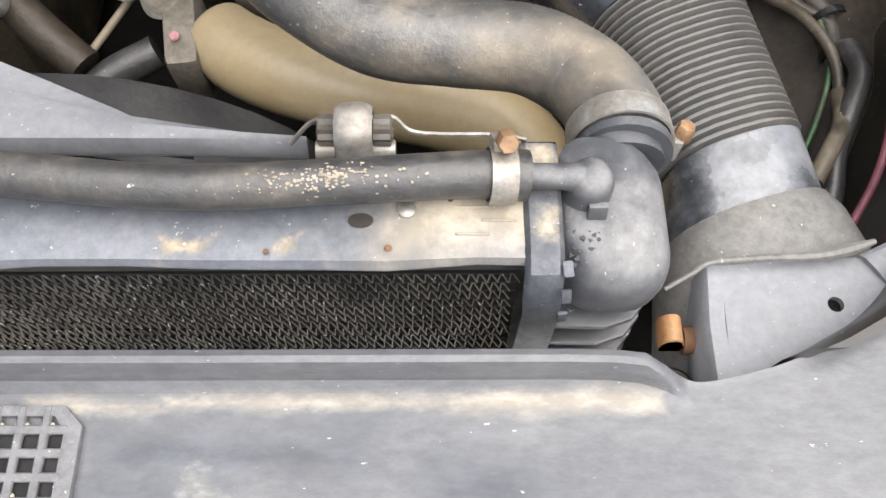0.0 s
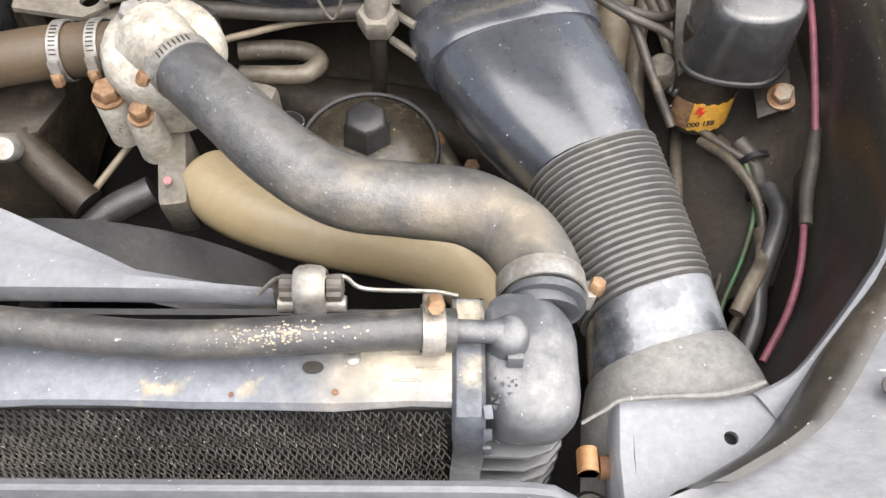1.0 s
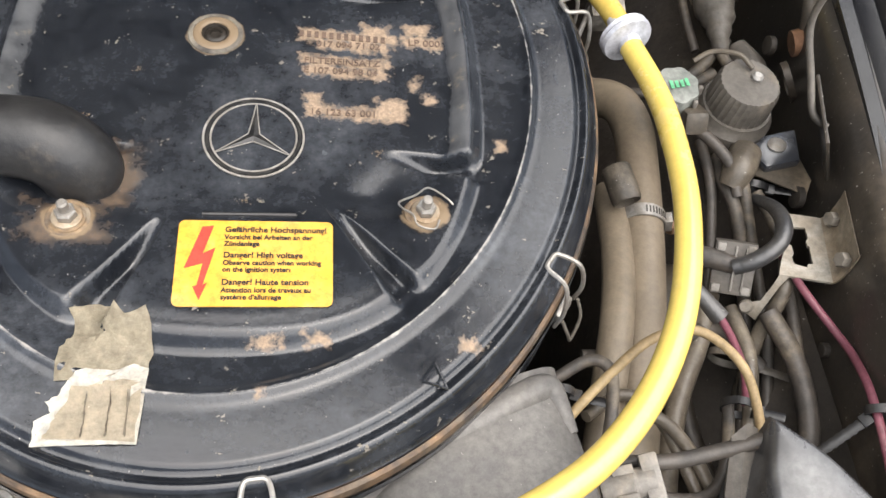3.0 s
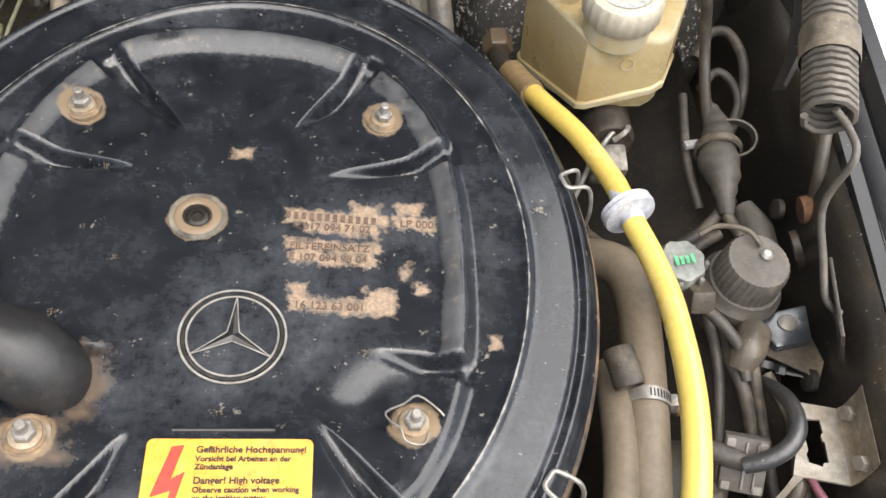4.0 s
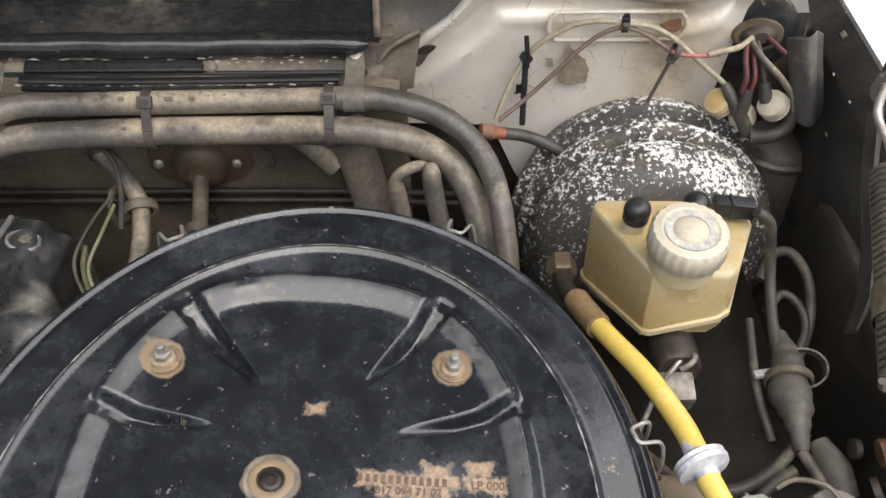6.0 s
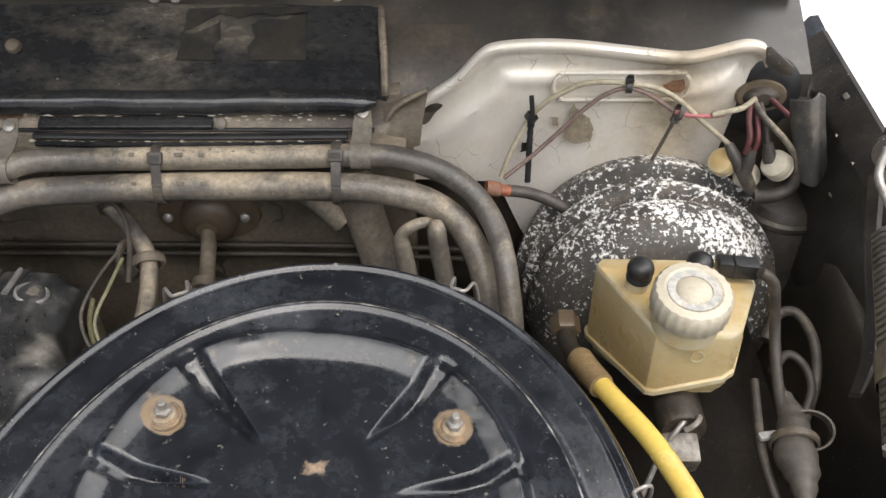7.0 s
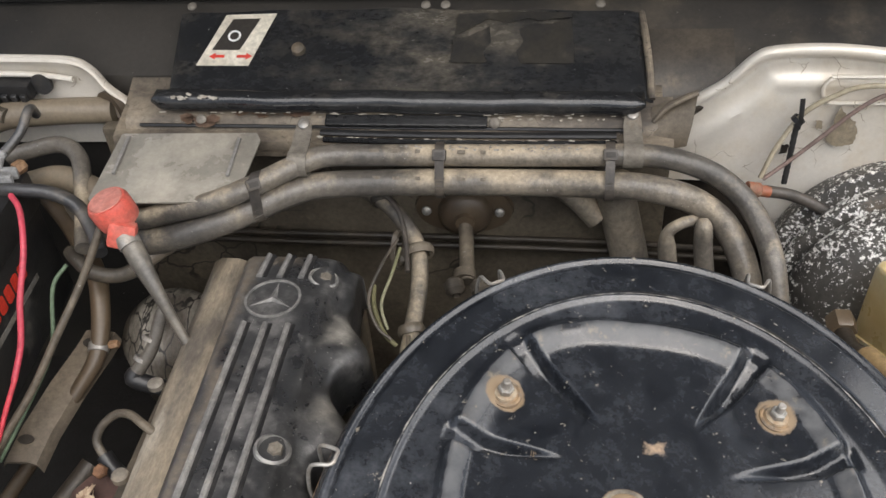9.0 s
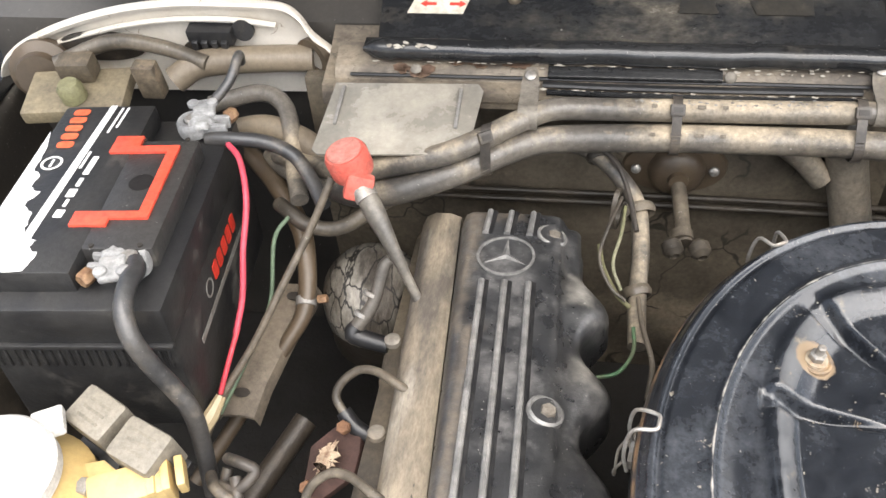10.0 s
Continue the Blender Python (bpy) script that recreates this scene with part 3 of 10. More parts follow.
block((0.11, 0.6, 0.1), pose(0.33, 1.12, 0.56), 0.02, rail)
block((0.14, 0.3, 0.12), pose(0.36, 0.55, 0.46), 0.02, rail)
part("trim", rail, M_GRIME, None, "dirty frame rail beside the inner wing", category="frame rail", kind="structure")


def front_panel():
    """The top panel over the grille: a raised rear lip that fades out, and the sweep to the fender."""
    cols = [V(-0.9 + 0.06 * i, 0.140, 0) for i in range(16)] + [V(0.03, 0.14, 0), V(0.06, 0.14, 0), V(0.082, 0.1395, 0), V(0.0955, 0.138, 0), V(0.107, 0.1348, 0), V(0.1128, 0.1318, 0)] + edge_line(0.12, 0.36)
    rows = []
    for p in cols:
        fan = max(0.0, p.x - 0.098)
        q = V(p.x + 1.1 * fan, -0.30 + 1.2 * max(0, p.y - 0.14), 0)
        d = (q - p)
        n = d.normalized()
        lip = step(0.119, 0.094, p.x)
        rise = 0.010 * min(1, fan * 6)
        row = [p + V(0, 0, 0.76)]
        for s_, z in ((0.0, 0.790 + 0.012 * lip), (0.0015, 0.7895 + 0.0185 * lip), (0.005, 0.7895 + 0.0205 * lip), (0.0078, 0.7895 + 0.0190 * lip), (0.0098, 0.7895 + 0.0135 * lip), (0.0112, 0.7895 + 0.004 * lip), (0.016, 0.7893), (0.020, 0.7893), (0.026, 0.7895)):
            row.append(p + n * s_ + V(0, 0, z))
        for k in (0.1, 0.18, 0.3, 0.45, 0.6, 0.75, 0.86, 0.94, 0.98, 1.0):
            row.append(p + d * k + V(0, 0, 0.7895 + rise * math.sin(math.pi * min(1, k * 1.2)) - 0.008 * k - 0.16 * max(0, k - 0.85) / 0.15 * max(0, k - 0.85)))
        rows.append(row)
    return sheet(rows, 0.003)


def step(a, b, x):
    t = max(0.0, min(1.0, (x - a) / (b - a)))
    return t * t * (3 - 2 * t)


panel = part("trim_front", front_panel(), M_PANEL, None, "weathered grey plastic panel over the grille", category="front panel", kind="structure")
gr = thing("air_grille", (-0.2, 0.09, 0.79), "worn black plastic air grille let into the front panel", "grille")
part("backing", plate(rounded(0.084, 0.084, 0.008), 0.001, pose(-0.204, 0.067, 0.7905)), M_CORE, gr, "dark plate painted as the shaded opening")
M_GRILLE = surface("worn_grille", (0.15, 0.15, 0.155), 0.45, 0, (0.105, 0.107, 0.115), 0.8, 30, (0.36, 0.33, 0.28), 0.25, 12, 0.3, speck=0.07)
for i in range(8):
    part("bar", block((0.0042, 0.098, 0.003), (-0.2545 + 0.0114 * i, 0.0685, 0.7921), 0.0008, seg=1), M_GRILLE, gr)
for i in range(9):
    part("bar", block((0.098, 0.0042, 0.003), (-0.213, 0.0215 + 0.0106 * i, 0.7922), 0.0008, seg=1), M_GRILLE, gr)
part("border", plate([(-0.158, 0.02), (-0.158, 0.108), (-0.1675, 0.1175), (-0.26, 0.1175), (-0.26, 0.1125), (-0.1715, 0.1125), (-0.166, 0.106), (-0.166, 0.02)], 0.004, pose(0, 0, 0.7932), 0.0006), M_GRILLE, gr, "worn border with a cut corner")
for x, y in ((-0.1975, 0.110), (-0.186, 0.110), (-0.1745, 0.110), (-0.186, 0.0785), (-0.1745, 0.068), (-0.2, 0.0573)):
    part("dirt_plug", block((0.0068, 0.006, 0.002), (x, y - 0.003, 0.7915), 0.001, seg=1), M_CREAM, gr, "mesh filled with pale dirt")

# cowl, hood
bm = bmesh.new()
sheet([[V(x, 1.375, 0.845), V(x, 1.380, 0.862), V(x, 1.40, 0.868), V(x, 1.43, 0.875), V(x, 1.47, 0.893)] for x in (-0.715, -0.6, -0.4, -0.2, -0.045)], 0.006, bm)
part("cowl", bm, M_RAIL, None, "dusty front edge of the cowl", category="cowl", kind="structure")
bm = sheet([[V(x, 1.468, 0.32), V(x, 1.47, 0.86), V(x, 1.475, 0.893), V(x, 1.52, 0.918), V(x, 1.565, 0.940), V(x, 1.585, 0.945)] for x in (-1.2, -0.9, -0.6, -0.3, 0.0, 0.2, 0.43)], 0.006)
part("cowl_corner", sheet([[V(x, 1.442, 0.85), V(x, 1.45, 0.87), V(x, 1.467, 0.894 + 0.002), V(x, 1.50, 0.916), V(x, 1.53, 0.929)] for x in (-0.072, -0.04, 0.0, 0.04)], 0.004), surface("stained_body_corner", (0.075, 0.062, 0.047), 0.4, 0, (0.03, 0.026, 0.022), 0.9, 9, (0.22, 0.17, 0.11), 0.25, 8, 0.2), None, "rust-stained body corner beside the cowl cover", category="cowl", kind="structure")
part("cowl_rear", bm, M_COWL, None, "dusty dark grey cowl panel below the hood", category="cowl", kind="structure")
bm = bmesh.new()
tube([(-1.2, 1.575, 0.958), (-0.6, 1.577, 0.962), (0.0, 1.577, 0.962), (0.42, 1.572, 0.958)], 0.011, 10, 4, bm)
part("trim_seal", bm, M_BLACK, None, "black rubber weather strip along the cowl", category="weather strip", kind="structure")
bm = bmesh.new()
HOOD = pose(-0.385, 1.685, 0.955, 34)  # leaning forward over the engine
block((1.62, 0.03, 1.30), HOOD @ pose(0, 0, 0.66), 0.01, bm)
for x in (-0.56, 0.0, 0.56):
    block((0.06, 0.03, 1.1), HOOD @ pose(x, -0.022, 0.66), 0.012, bm)
for z in (0.16, 1.20):
    block((1.5, 0.03, 0.07), HOOD @ pose(0, -0.022, z), 0.012, bm)
block((1.62, 0.09, 0.07), pose(-0.385, 1.64, 0.965, -4), 0.015, bm)
part("roof_hood", bm, M_FENDER, None, "raised dark hood leaning open over the engine bay", category="hood", kind="structure")

# ---------- radiator ----------
rad = thing("radiator", (-0.2, 0.2, 0.5), "side-flow radiator with dusty aluminium top and black plastic tank", "radiator")
bm = bmesh.new()
rows = []
for x in [-0.62 + 0.04 * i for i in range(17)] + [0.042]:
    w = 0.0015 * math.sin(x * 31) + 0.0008 * math.sin(x * 90)
    rows.append([V(x, 0.222, 0.812), V(x, 0.2218, 0.826), V(x, 0.2195, 0.8285), V(x, 0.205, 0.829), V(x, 0.180, 0.828 + w * 0.3), V(x, 0.1745 + w * 0.5, 0.8265), V(x, 0.1725 + w, 0.823), V(x, 0.1735 + w, 0.8215)])
sheet(rows, 0.0015, bm)
top = part("top_plate", bm, M_RADTOP, rad, "dusty aluminium top plate")
bm = bmesh.new()
block((0.67, 0.05, 0.012), (-0.29, 0.203, 0.812), 0.002, bm)
part("seal_strip", bm, M_BLACK, rad, "dark strip under the top plate")
for z0, name in ((0.80, "tank"),):
    bm = bmesh.new()
    rings = []
    for z, x0, x1, y0, y1, r in ((0.42, 0.058, 0.104, 0.178, 0.232, 0.014), (0.76, 0.058, 0.107, 0.178, 0.232, 0.016), (0.775, 0.058, 0.1095, 0.173, 0.234, 0.018), (0.786, 0.058, 0.1125, 0.1655, 0.242, 0.021), (0.796, 0.058, 0.1135, 0.1640, 0.242, 0.022), (0.806, 0.058, 0.1130, 0.1655, 0.242, 0.022),
                                 (0.814, 0.058, 0.1105, 0.1695, 0.242, 0.021), (0.820, 0.0585, 0.1060, 0.1755, 0.242, 0.019), (0.8235, 0.060, 0.1005, 0.1820, 0.242, 0.015), (0.8252, 0.065, 0.094, 0.190, 0.240, 0.010)):
        rings.append([V((x0 + x1) / 2 + a, (y0 + y1) / 2 + b, z) for a, b in rounded(x1 - x0, y1 - y0, r, 6)])
    skin(bm, rings)
    tank = part("tank", bm, M_TANK, rad, "black plastic side tank with dust and chips", 50)
    for z in (0.771, 0.748, 0.726, 0.704, 0.682, 0.66):
        bm = plate([(0.056, 0.23), (0.056, 0.1635), (0.085, 0.1625), (0.099, 0.167), (0.108, 0.178), (0.109, 0.23)], 0.0045, pose(0, 0, z + 0.002), 0.0015)
        part("tank_rib", bm, M_TANK, tank)
bm = bmesh.new()
sheet([[V(0.042, 0.2365, z0), V(0.0425, 0.236, z0 + 0.0), V(0.045, 0.235, z0), V(0.0585, 0.235, z0)] for z0 in (0.829, 0.8295)], 0.002, bm)
rows = [[V(0.0415 + o, y, z), V(0.044 + o, y - 0.001, z + 0.003), V(0.057 + o, y - 0.001, z + 0.003), V(0.0595 + o, y, z)] for y, z, o in
        ((0.236, 0.826, 0), (0.2, 0.829, 0), (0.178, 0.828, 0), (0.168, 0.822, 0), (0.163, 0.805, 0), (0.162, 0.79, 0.001), (0.160, 0.75, -0.001), (0.158, 0.69, -0.001), (0.158, 0.6, 0))]
sheet(rows, 0.002, bm, (0, 0.7, -0.7))
part("tank_strap", bm, M_STRAP, rad, "crimped metal strap between core and tank")
for y, z, tilt in ((0.1690, 0.8270, 18), (0.1610, 0.8150, 65), (0.1590, 0.7960, 84)):
    part("crimp", block((0.0048, 0.0075, 0.0022), pose(0.0605, y, z, tilt, 0, 6), 0.0008), M_STRAP, rad, "bent crimp lug of the strap")
# tubes and folded fins
PITCH, WAVE = 0.0100, 0.0051
core = part("core", block((0.69, 0.026, 0.44), (-0.285, 0.213, 0.585), 0.0), M_CORE, rad, "dark finned radiator core")
for k in range(15):
    z = 0.7995 - PITCH * k
    bm = block((0.66, 0.020, 0.0012), (-0.288, 0.194, z), 0.0008, seg=1)
    part("tube", bm, M_CORE, core)
    fin = bmesh.new()
    ring = []
    n = int(0.615 / WAVE)
    off = random.random() * WAVE
    for i in range(n):
        x = -0.575 + off + i * WAVE + random.uniform(-0.0004, 0.0004)
        hi, lo = z - 0.0012 + random.uniform(-0.0004, 0.0004), z - PITCH + 0.0040
        lean = -0.0012 + 0.0022 * math.sin(x * 4) + random.uniform(-0.0004, 0.0004)
        for dx, zz in ((0.0, lo), (0.0010, hi - 0.0016), (0.0016, hi), (0.0024, hi), (0.0030, hi - 0.0016), (0.0040, lo)):
            ring.append((x + dx * WAVE / 0.0041 + lean * (zz - lo) / (hi - lo), zz))
    front, w = 0.1765, 0.0006
    vs = []
    for x, zz in ring:
        d = 0.0030 * max(0.0, 1 - (z - 0.0011 - zz) / 0.0075)
        vs.append([fin.verts.new((x - w / 2, front + d, zz)), fin.verts.new((x + w / 2, front + d, zz)), fin.verts.new((x + w / 2, front + d + 0.0008, zz)), fin.verts.new((x - w / 2, front + d + 0.0008, zz))])
    for a, b in zip(vs, vs[1:]):
        for i in range(4):
            j = (i + 1) % 4
            fin.faces.new((a[i], a[j], b[j], b[i]))
    part("fin", fin, M_FIN, core)
bm = turned([(0.0065, 0), (0.0065, 0.0008)], (-0.033, 0.193, 0.8288), (0, 0, 1), 20)
bm.transform(Matrix.Translation((-0.033, 0.193, 0)) @ Matrix.Diagonal((0.9, 0.55, 1, 1)) @ Matrix.Translation((0.033, -0.193, 0)))
part("slot", bm, M_PRINT_HOLE, rad, "dark punched slot")
clipm = turned([(0.0045, 0), (0.0045, 0.001), (0.0025, 0.002)], (-0.012, 0.1985, 0.829), (0, 0, 1), 10)
part("rivet", clipm, M_STEEL, rad)
for x, y in ((0.018, 0.2), (0.018, 0.186), (0.03, 0.193)):
    part("crease", block((0.016, 0.0015, 0.0012), (x, y, 0.829), 0.0005, seg=1), M_RADTOP, rad)
M_FLAKE = surface("dark_bare_plastic", (0.04, 0.04, 0.045), 0.35)
for q in range(34):
    f = random.random()
    x, y, r_ = 0.090 - 0.026 * f + random.gauss(0, 0.0022), 0.2145 - 0.040 * f + random.gauss(0, 0.0028), random.uniform(0.0005, 0.0019) * (1.3 - 0.6 * f)
    pts_ = [(x + r_ * random.uniform(0.4, 1.4) * math.cos(a), y + r_ * random.uniform(0.4, 1.4) * math.sin(a)) for a in (2 * math.pi * k / 8 for k in range(8))]
    part("flake", plate(pts_, 0.0005, pose(0, 0, 0.8250 - 0.5 * max(0, 0.066 - x) - 0.4 * max(0, 0.186 - y))), M_FLAKE, tank, "dark chip in the tank's dust")
for x, y, r_ in ((0.008, 0.204, 0.0016), (-0.02, 0.179, 0.0018), (-0.112, 0.181, 0.0012), (0.026, 0.212, 0.0018), (-0.075, 0.1775, 0.0015)):
    part("chip", turned([(r_, 0), (r_ * 0.8, 0.0005)], (x, y, 0.8289), (0, 0, 1), 7), M_RUST if x > -0.1 else M_CREAM, rad, "red-brown speck")
# outlet neck
NECK = V(0.0935, 0.238, 0.803)
AX = V(0.0, 1.0, 0.08).normalized()


def clamp(name, at, axis, r, width, label, screw_at):
    """A band clamp with its screw housing."""
    c = thing(name, at, label, "hose clamp", "hose clamps")
    strap_ = part("band", turned([(r, -width / 2), (r + 0.0014, -width / 2), (r + 0.0016, 0), (r + 0.0014, width / 2), (r, width / 2)], at, axis, 40), M_STEEL, c)
    a = Vector(axis).normalized()
    d = (Vector(screw_at) - Vector(at))
    d = (d - a * d.dot(a)).normalized()
    side = a.cross(d)
    m = frame_of(Vector(at) + d * (r + 0.003), side, a)
    for k in range(1, 9):
        g = side * math.sin(-0.28 - 0.14 * k) + d * math.cos(0.28 + 0.14 * k)
        part("notch", block((0.0011, width * 0.55, 0.0006), frame_of(Vector(at) + g * (r + 0.0017), g.cross(a), a), 0, seg=1), M_PRINT_HOLE, strap_)
    box = part("housing", block((0.014, width * 0.9, 0.006), m, 0.0015), M_STEEL, c)
    part("screw", hexnut(Vector(at) + d * (r + 0.006) + side * 0.004, side, 0.005, 0.010), M_BRASS, box, "rusty hexagon screw")
    return c


part("neck", turned([(0.0228, 0.001), (0.0228, 0.004), (0.0228, 0.026), (0.0235, 0.028)], NECK, AX, 28), M_TANK, rad)
el = bmesh.new()
tube([(0.040, 0.211, 0.838), (0.058, 0.2105, 0.838), (0.068, 0.2105, 0.837)], [0.0062, 0.0062, 0.0075], 14, 4, el)
turned([(0.0155, -0.016), (0.0125, -0.011), (0.0112, -0.006), (0.0112, 0.000), (0.0100, 0.0045), (0.0070, 0.0075), (0.0025, 0.0088)], (0.0725, 0.2100, 0.835), (0.05, -0.1, 1), 24, el)
block((0.009, 0.004, 0.009), pose(0.0755, 0.1975, 0.829, -12), 0.001, el)
part("vent_elbow", el, M_TANK, rad, "grey plastic vent elbow")

# small vent hose with clamp
h = thing("vent_hose", (-0.2, 0.206, 0.845), "thin dusty black rubber hose lying across the radiator", "hose")
part("hose", tube([(-0.52, 0.228, 0.838), (-0.36, 0.222, 0.842), (-0.22, 0.2115, 0.845), (-0.118, 0.2015, 0.845), (-0.045, 0.204, 0.845), (0.02, 0.2095, 0.842), (0.043, 0.2105, 0.839)], [0.0105, 0.0105, 0.0105, 0.0105, 0.0105, 0.011, 0.012], 14, 8), M_RUBBER, h)
fl = bmesh.new()
for q in range(170):
    x = random.gauss(-0.050, 0.016)
    f = radians(random.gauss(72, 17))
    cy, cz, rr_ = 0.2035 + 0.07 * (x + 0.045), 0.845, 0.0106
    m = frame_of((x, cy - rr_ * math.cos(f), cz + rr_ * math.sin(f)), (1, 0, 0), (0, math.sin(f), math.cos(f)))
    r_ = random.uniform(0.0003, 0.0009)
    plate([(1.3 * r_ * random.uniform(0.4, 1.2) * math.cos(g_), r_ * random.uniform(0.4, 1.2) * math.sin(g_)) for g_ in (1.05 * j for j in range(6))], 0.0003, m, 0, fl)
part("crust", fl, surface("tan_crust", (0.36, 0.31, 0.235), 0.8, 0, (0.24, 0.20, 0.15), 0.9, 200), h, "pale crust of dust on the hose", kind="stuff")
clamp("hose_clamp", (0.031, 0.21, 0.8405), (1, 0.06, -0.1), 0.0125, 0.012, "narrow worm-drive clamp on the vent hose", (0.031, 0.226, 0.86))

# upper radiator hose
h = thing("radiator_hose", (0.09, 0.26, 0.80), "thick black ribbed radiator hose, dusty at the bend", "hose")
# the hose sinks slightly towards the tank
P_HOSE = [(-0.166, 0.466, 0.782), (-0.15, 0.445, 0.785), (-0.119, 0.413, 0.786), (-0.079, 0.374, 0.783), (-0.034, 0.344, 0.781), (0.011, 0.336, 0.781), (0.053, 0.327, 0.785), (0.082, 0.303, 0.79), (0.0945, 0.271, 0.80), (0.0955, 0.246, 0.806)]
part("hose", tube(P_HOSE, [0.023, 0.0245, 0.025, 0.0255, 0.0255, 0.0255, 0.0255, 0.0255, 0.025, 0.0245], 30, 24, ribs=0.00016), M_RADHOSE, h)
part("cuff", tube([(0.0955, 0.2465, 0.806), (0.0953, 0.2415, 0.8065)], [0.0252, 0.0248], 26, 3), M_TANK, h, "dusty end of the hose")
part("cuff", tube([(-0.1655, 0.4655, 0.782), (-0.169, 0.470, 0.7815)], [0.0238, 0.0232], 26, 3), M_RUBBER, h, "worn end of the hose")
clamp("hose_clamp", (0.0945, 0.253, 0.806), (0.02, -1, 0.16), 0.0255, 0.014, "wide steel clamp on the radiator hose", (0.13, 0.25, 0.80))
clamp("hose_clamp", (-0.156, 0.452, 0.784), (0.6, -0.75, 0.02), 0.0245, 0.011, "steel clamp at the thermostat end of the hose", (-0.17, 0.43, 0.80))

# lower ochre pipe
h = thing("coolant_pipe", (-0.1, 0.37, 0.66), "oil-stained ochre coolant hose below the radiator hose", "hose")
part("hose", tube([(-0.166, 0.437, 0.680), (-0.160, 0.430, 0.680), (-0.142, 0.412, 0.680), (-0.118, 0.398, 0.68), (-0.085, 0.386, 0.68), (-0.045, 0.376, 0.678), (0.003, 0.367, 0.675), (0.044, 0.355, 0.668), (0.070, 0.335, 0.65), (0.083, 0.305, 0.61), (0.085, 0.28, 0.56)], [0.012, 0.026, 0.0295, 0.030, 0.030, 0.030, 0.030, 0.030, 0.029, 0.028, 0.027], 24, 8), M_TAN, h)

# ---------- air duct ----------
duct = thing("air_intake_duct", (0.17, 0.3, 0.72), "faded black plastic intake duct with a ribbed bellows", "air duct")


def section(a, b, half, z):
    """An oval ring through two side points, thick in z."""
    a, b = V(*a, z), V(*b, z)
    c, s = (a + b) / 2, (b - a) / 2
    n = 28
    return [c + s * math.copysign(abs(math.cos(t)) ** 0.8, math.cos(t)) + V(0, 0, half * math.copysign(abs(math.sin(t)) ** 0.8, math.sin(t))) for t in (2 * math.pi * i / n for i in range(n))]


spout = thing("air_cleaner_spout", (0.06, 0.57, 0.74), "dusty grey inlet spout of the air cleaner", "spout")
part("throat", skin(bmesh.new(), [section((0.024, 0.622), (0.128, 0.664), 0.026, 0.752), section((0.006, 0.600), (0.129, 0.655), 0.029, 0.752), section((-0.006, 0.568), (0.136, 0.625), 0.031, 0.750), section((0.014, 0.517), (0.150, 0.563), 0.034, 0.746)]), M_SPOUT, spout, "dusty spout")
part("shoulder", tube([(-0.009, 0.560, 0.745), (-0.007, 0.576, 0.758), (0.008, 0.592, 0.767), (0.032, 0.605, 0.771), (0.070, 0.621, 0.772), (0.102, 0.638, 0.772), (0.119, 0.645, 0.770), (0.126, 0.634, 0.766), (0.132, 0.615, 0.762)], [0.009, 0.011, 0.012, 0.012, 0.012, 0.011, 0.009, 0.007, 0.005], 12, 6), M_SPOUT, spout, "raised shoulder round the spout")
for a, b in (((-0.012, 0.535, 0.765), (0.012, 0.515, 0.765)), ((-0.008, 0.520, 0.745), (0.014, 0.500, 0.745))):
    part("lug", tube([a, V(*a).lerp(V(*b), 0.5), b], 0.0035, 8, 4), M_GREYCAST, spout, "wire lug holding the union")
bm = bmesh.new()
skin(bm, [section((0.010, 0.527), (0.152, 0.571), 0.034, 0.746), section((0.006, 0.522), (0.155, 0.568), 0.0385, 0.747), section((0.010, 0.505), (0.1595, 0.549), 0.0405, 0.747), section((0.019, 0.4835), (0.1625, 0.5275), 0.041, 0.747), section((0.0225, 0.4785), (0.1620, 0.522), 0.0395, 0.747)])
part("collar", bm, M_PLASTIC, duct, "ring-shaped upper collar of the duct")
for x, y, w in ((0.090, 0.537, 0.004), (0.098, 0.540, 0.003), (0.104, 0.542, 0.004), (0.096, 0.525, 0.004), (0.104, 0.528, 0.003)):
    part("print_bar", block((w, 0.0030, 0.0005), pose(x, y, 0.7875, 8, 6, 14), 0), M_GREYPLASTIC, duct, "pale worn moulded mark")
bm = bmesh.new()
r2 = []
A0, B0, A1, B1 = V(0.0265, 0.481, 0), V(0.1585, 0.522, 0), V(0.099, 0.376, 0), V(0.192, 0.411, 0)
for k in range(13):
    t = k / 12
    a, b = A0.lerp(A1, t), B0.lerp(B1, t)
    bulge = math.sin(math.pi * t)
    a = a + V(-0.007, -0.006, 0) * bulge * (1 - 0.5 * t)
    b = b + V(0.004, 0.002, 0) * bulge
    r2.append(section((a.x, a.y), (b.x, b.y), 0.0385 + 0.002 * t + 0.002 * bulge, 0.747 - 0.011 * t))
skin(bm, r2)
part("elbow", bm, M_PLASTIC, duct, "smooth shiny upper elbow of the duct")
A1, B1, A2, B2 = V(0.098, 0.374, 0), V(0.193, 0.414, 0), V(0.133, 0.270, 0), V(0.221, 0.299, 0)
rings = []
NR = 21
for k in range(NR * 4 + 1):
    t = k / (NR * 4)
    a, b = A1.lerp(A2, t), B1.lerp(B2, t)
    c = (a + b) / 2
    g = 1.035 if k % 4 in (1, 2) else 0.945
    a, b = c + (a - c) * g, c + (b - c) * g
    rings.append(section((a.x, a.y), (b.x, b.y), 0.040 * g, 0.736 - 0.012 * t))
part("bellows", skin(bmesh.new(), rings), M_BELLOWS, duct, "ribbed bellows of the duct", 30)
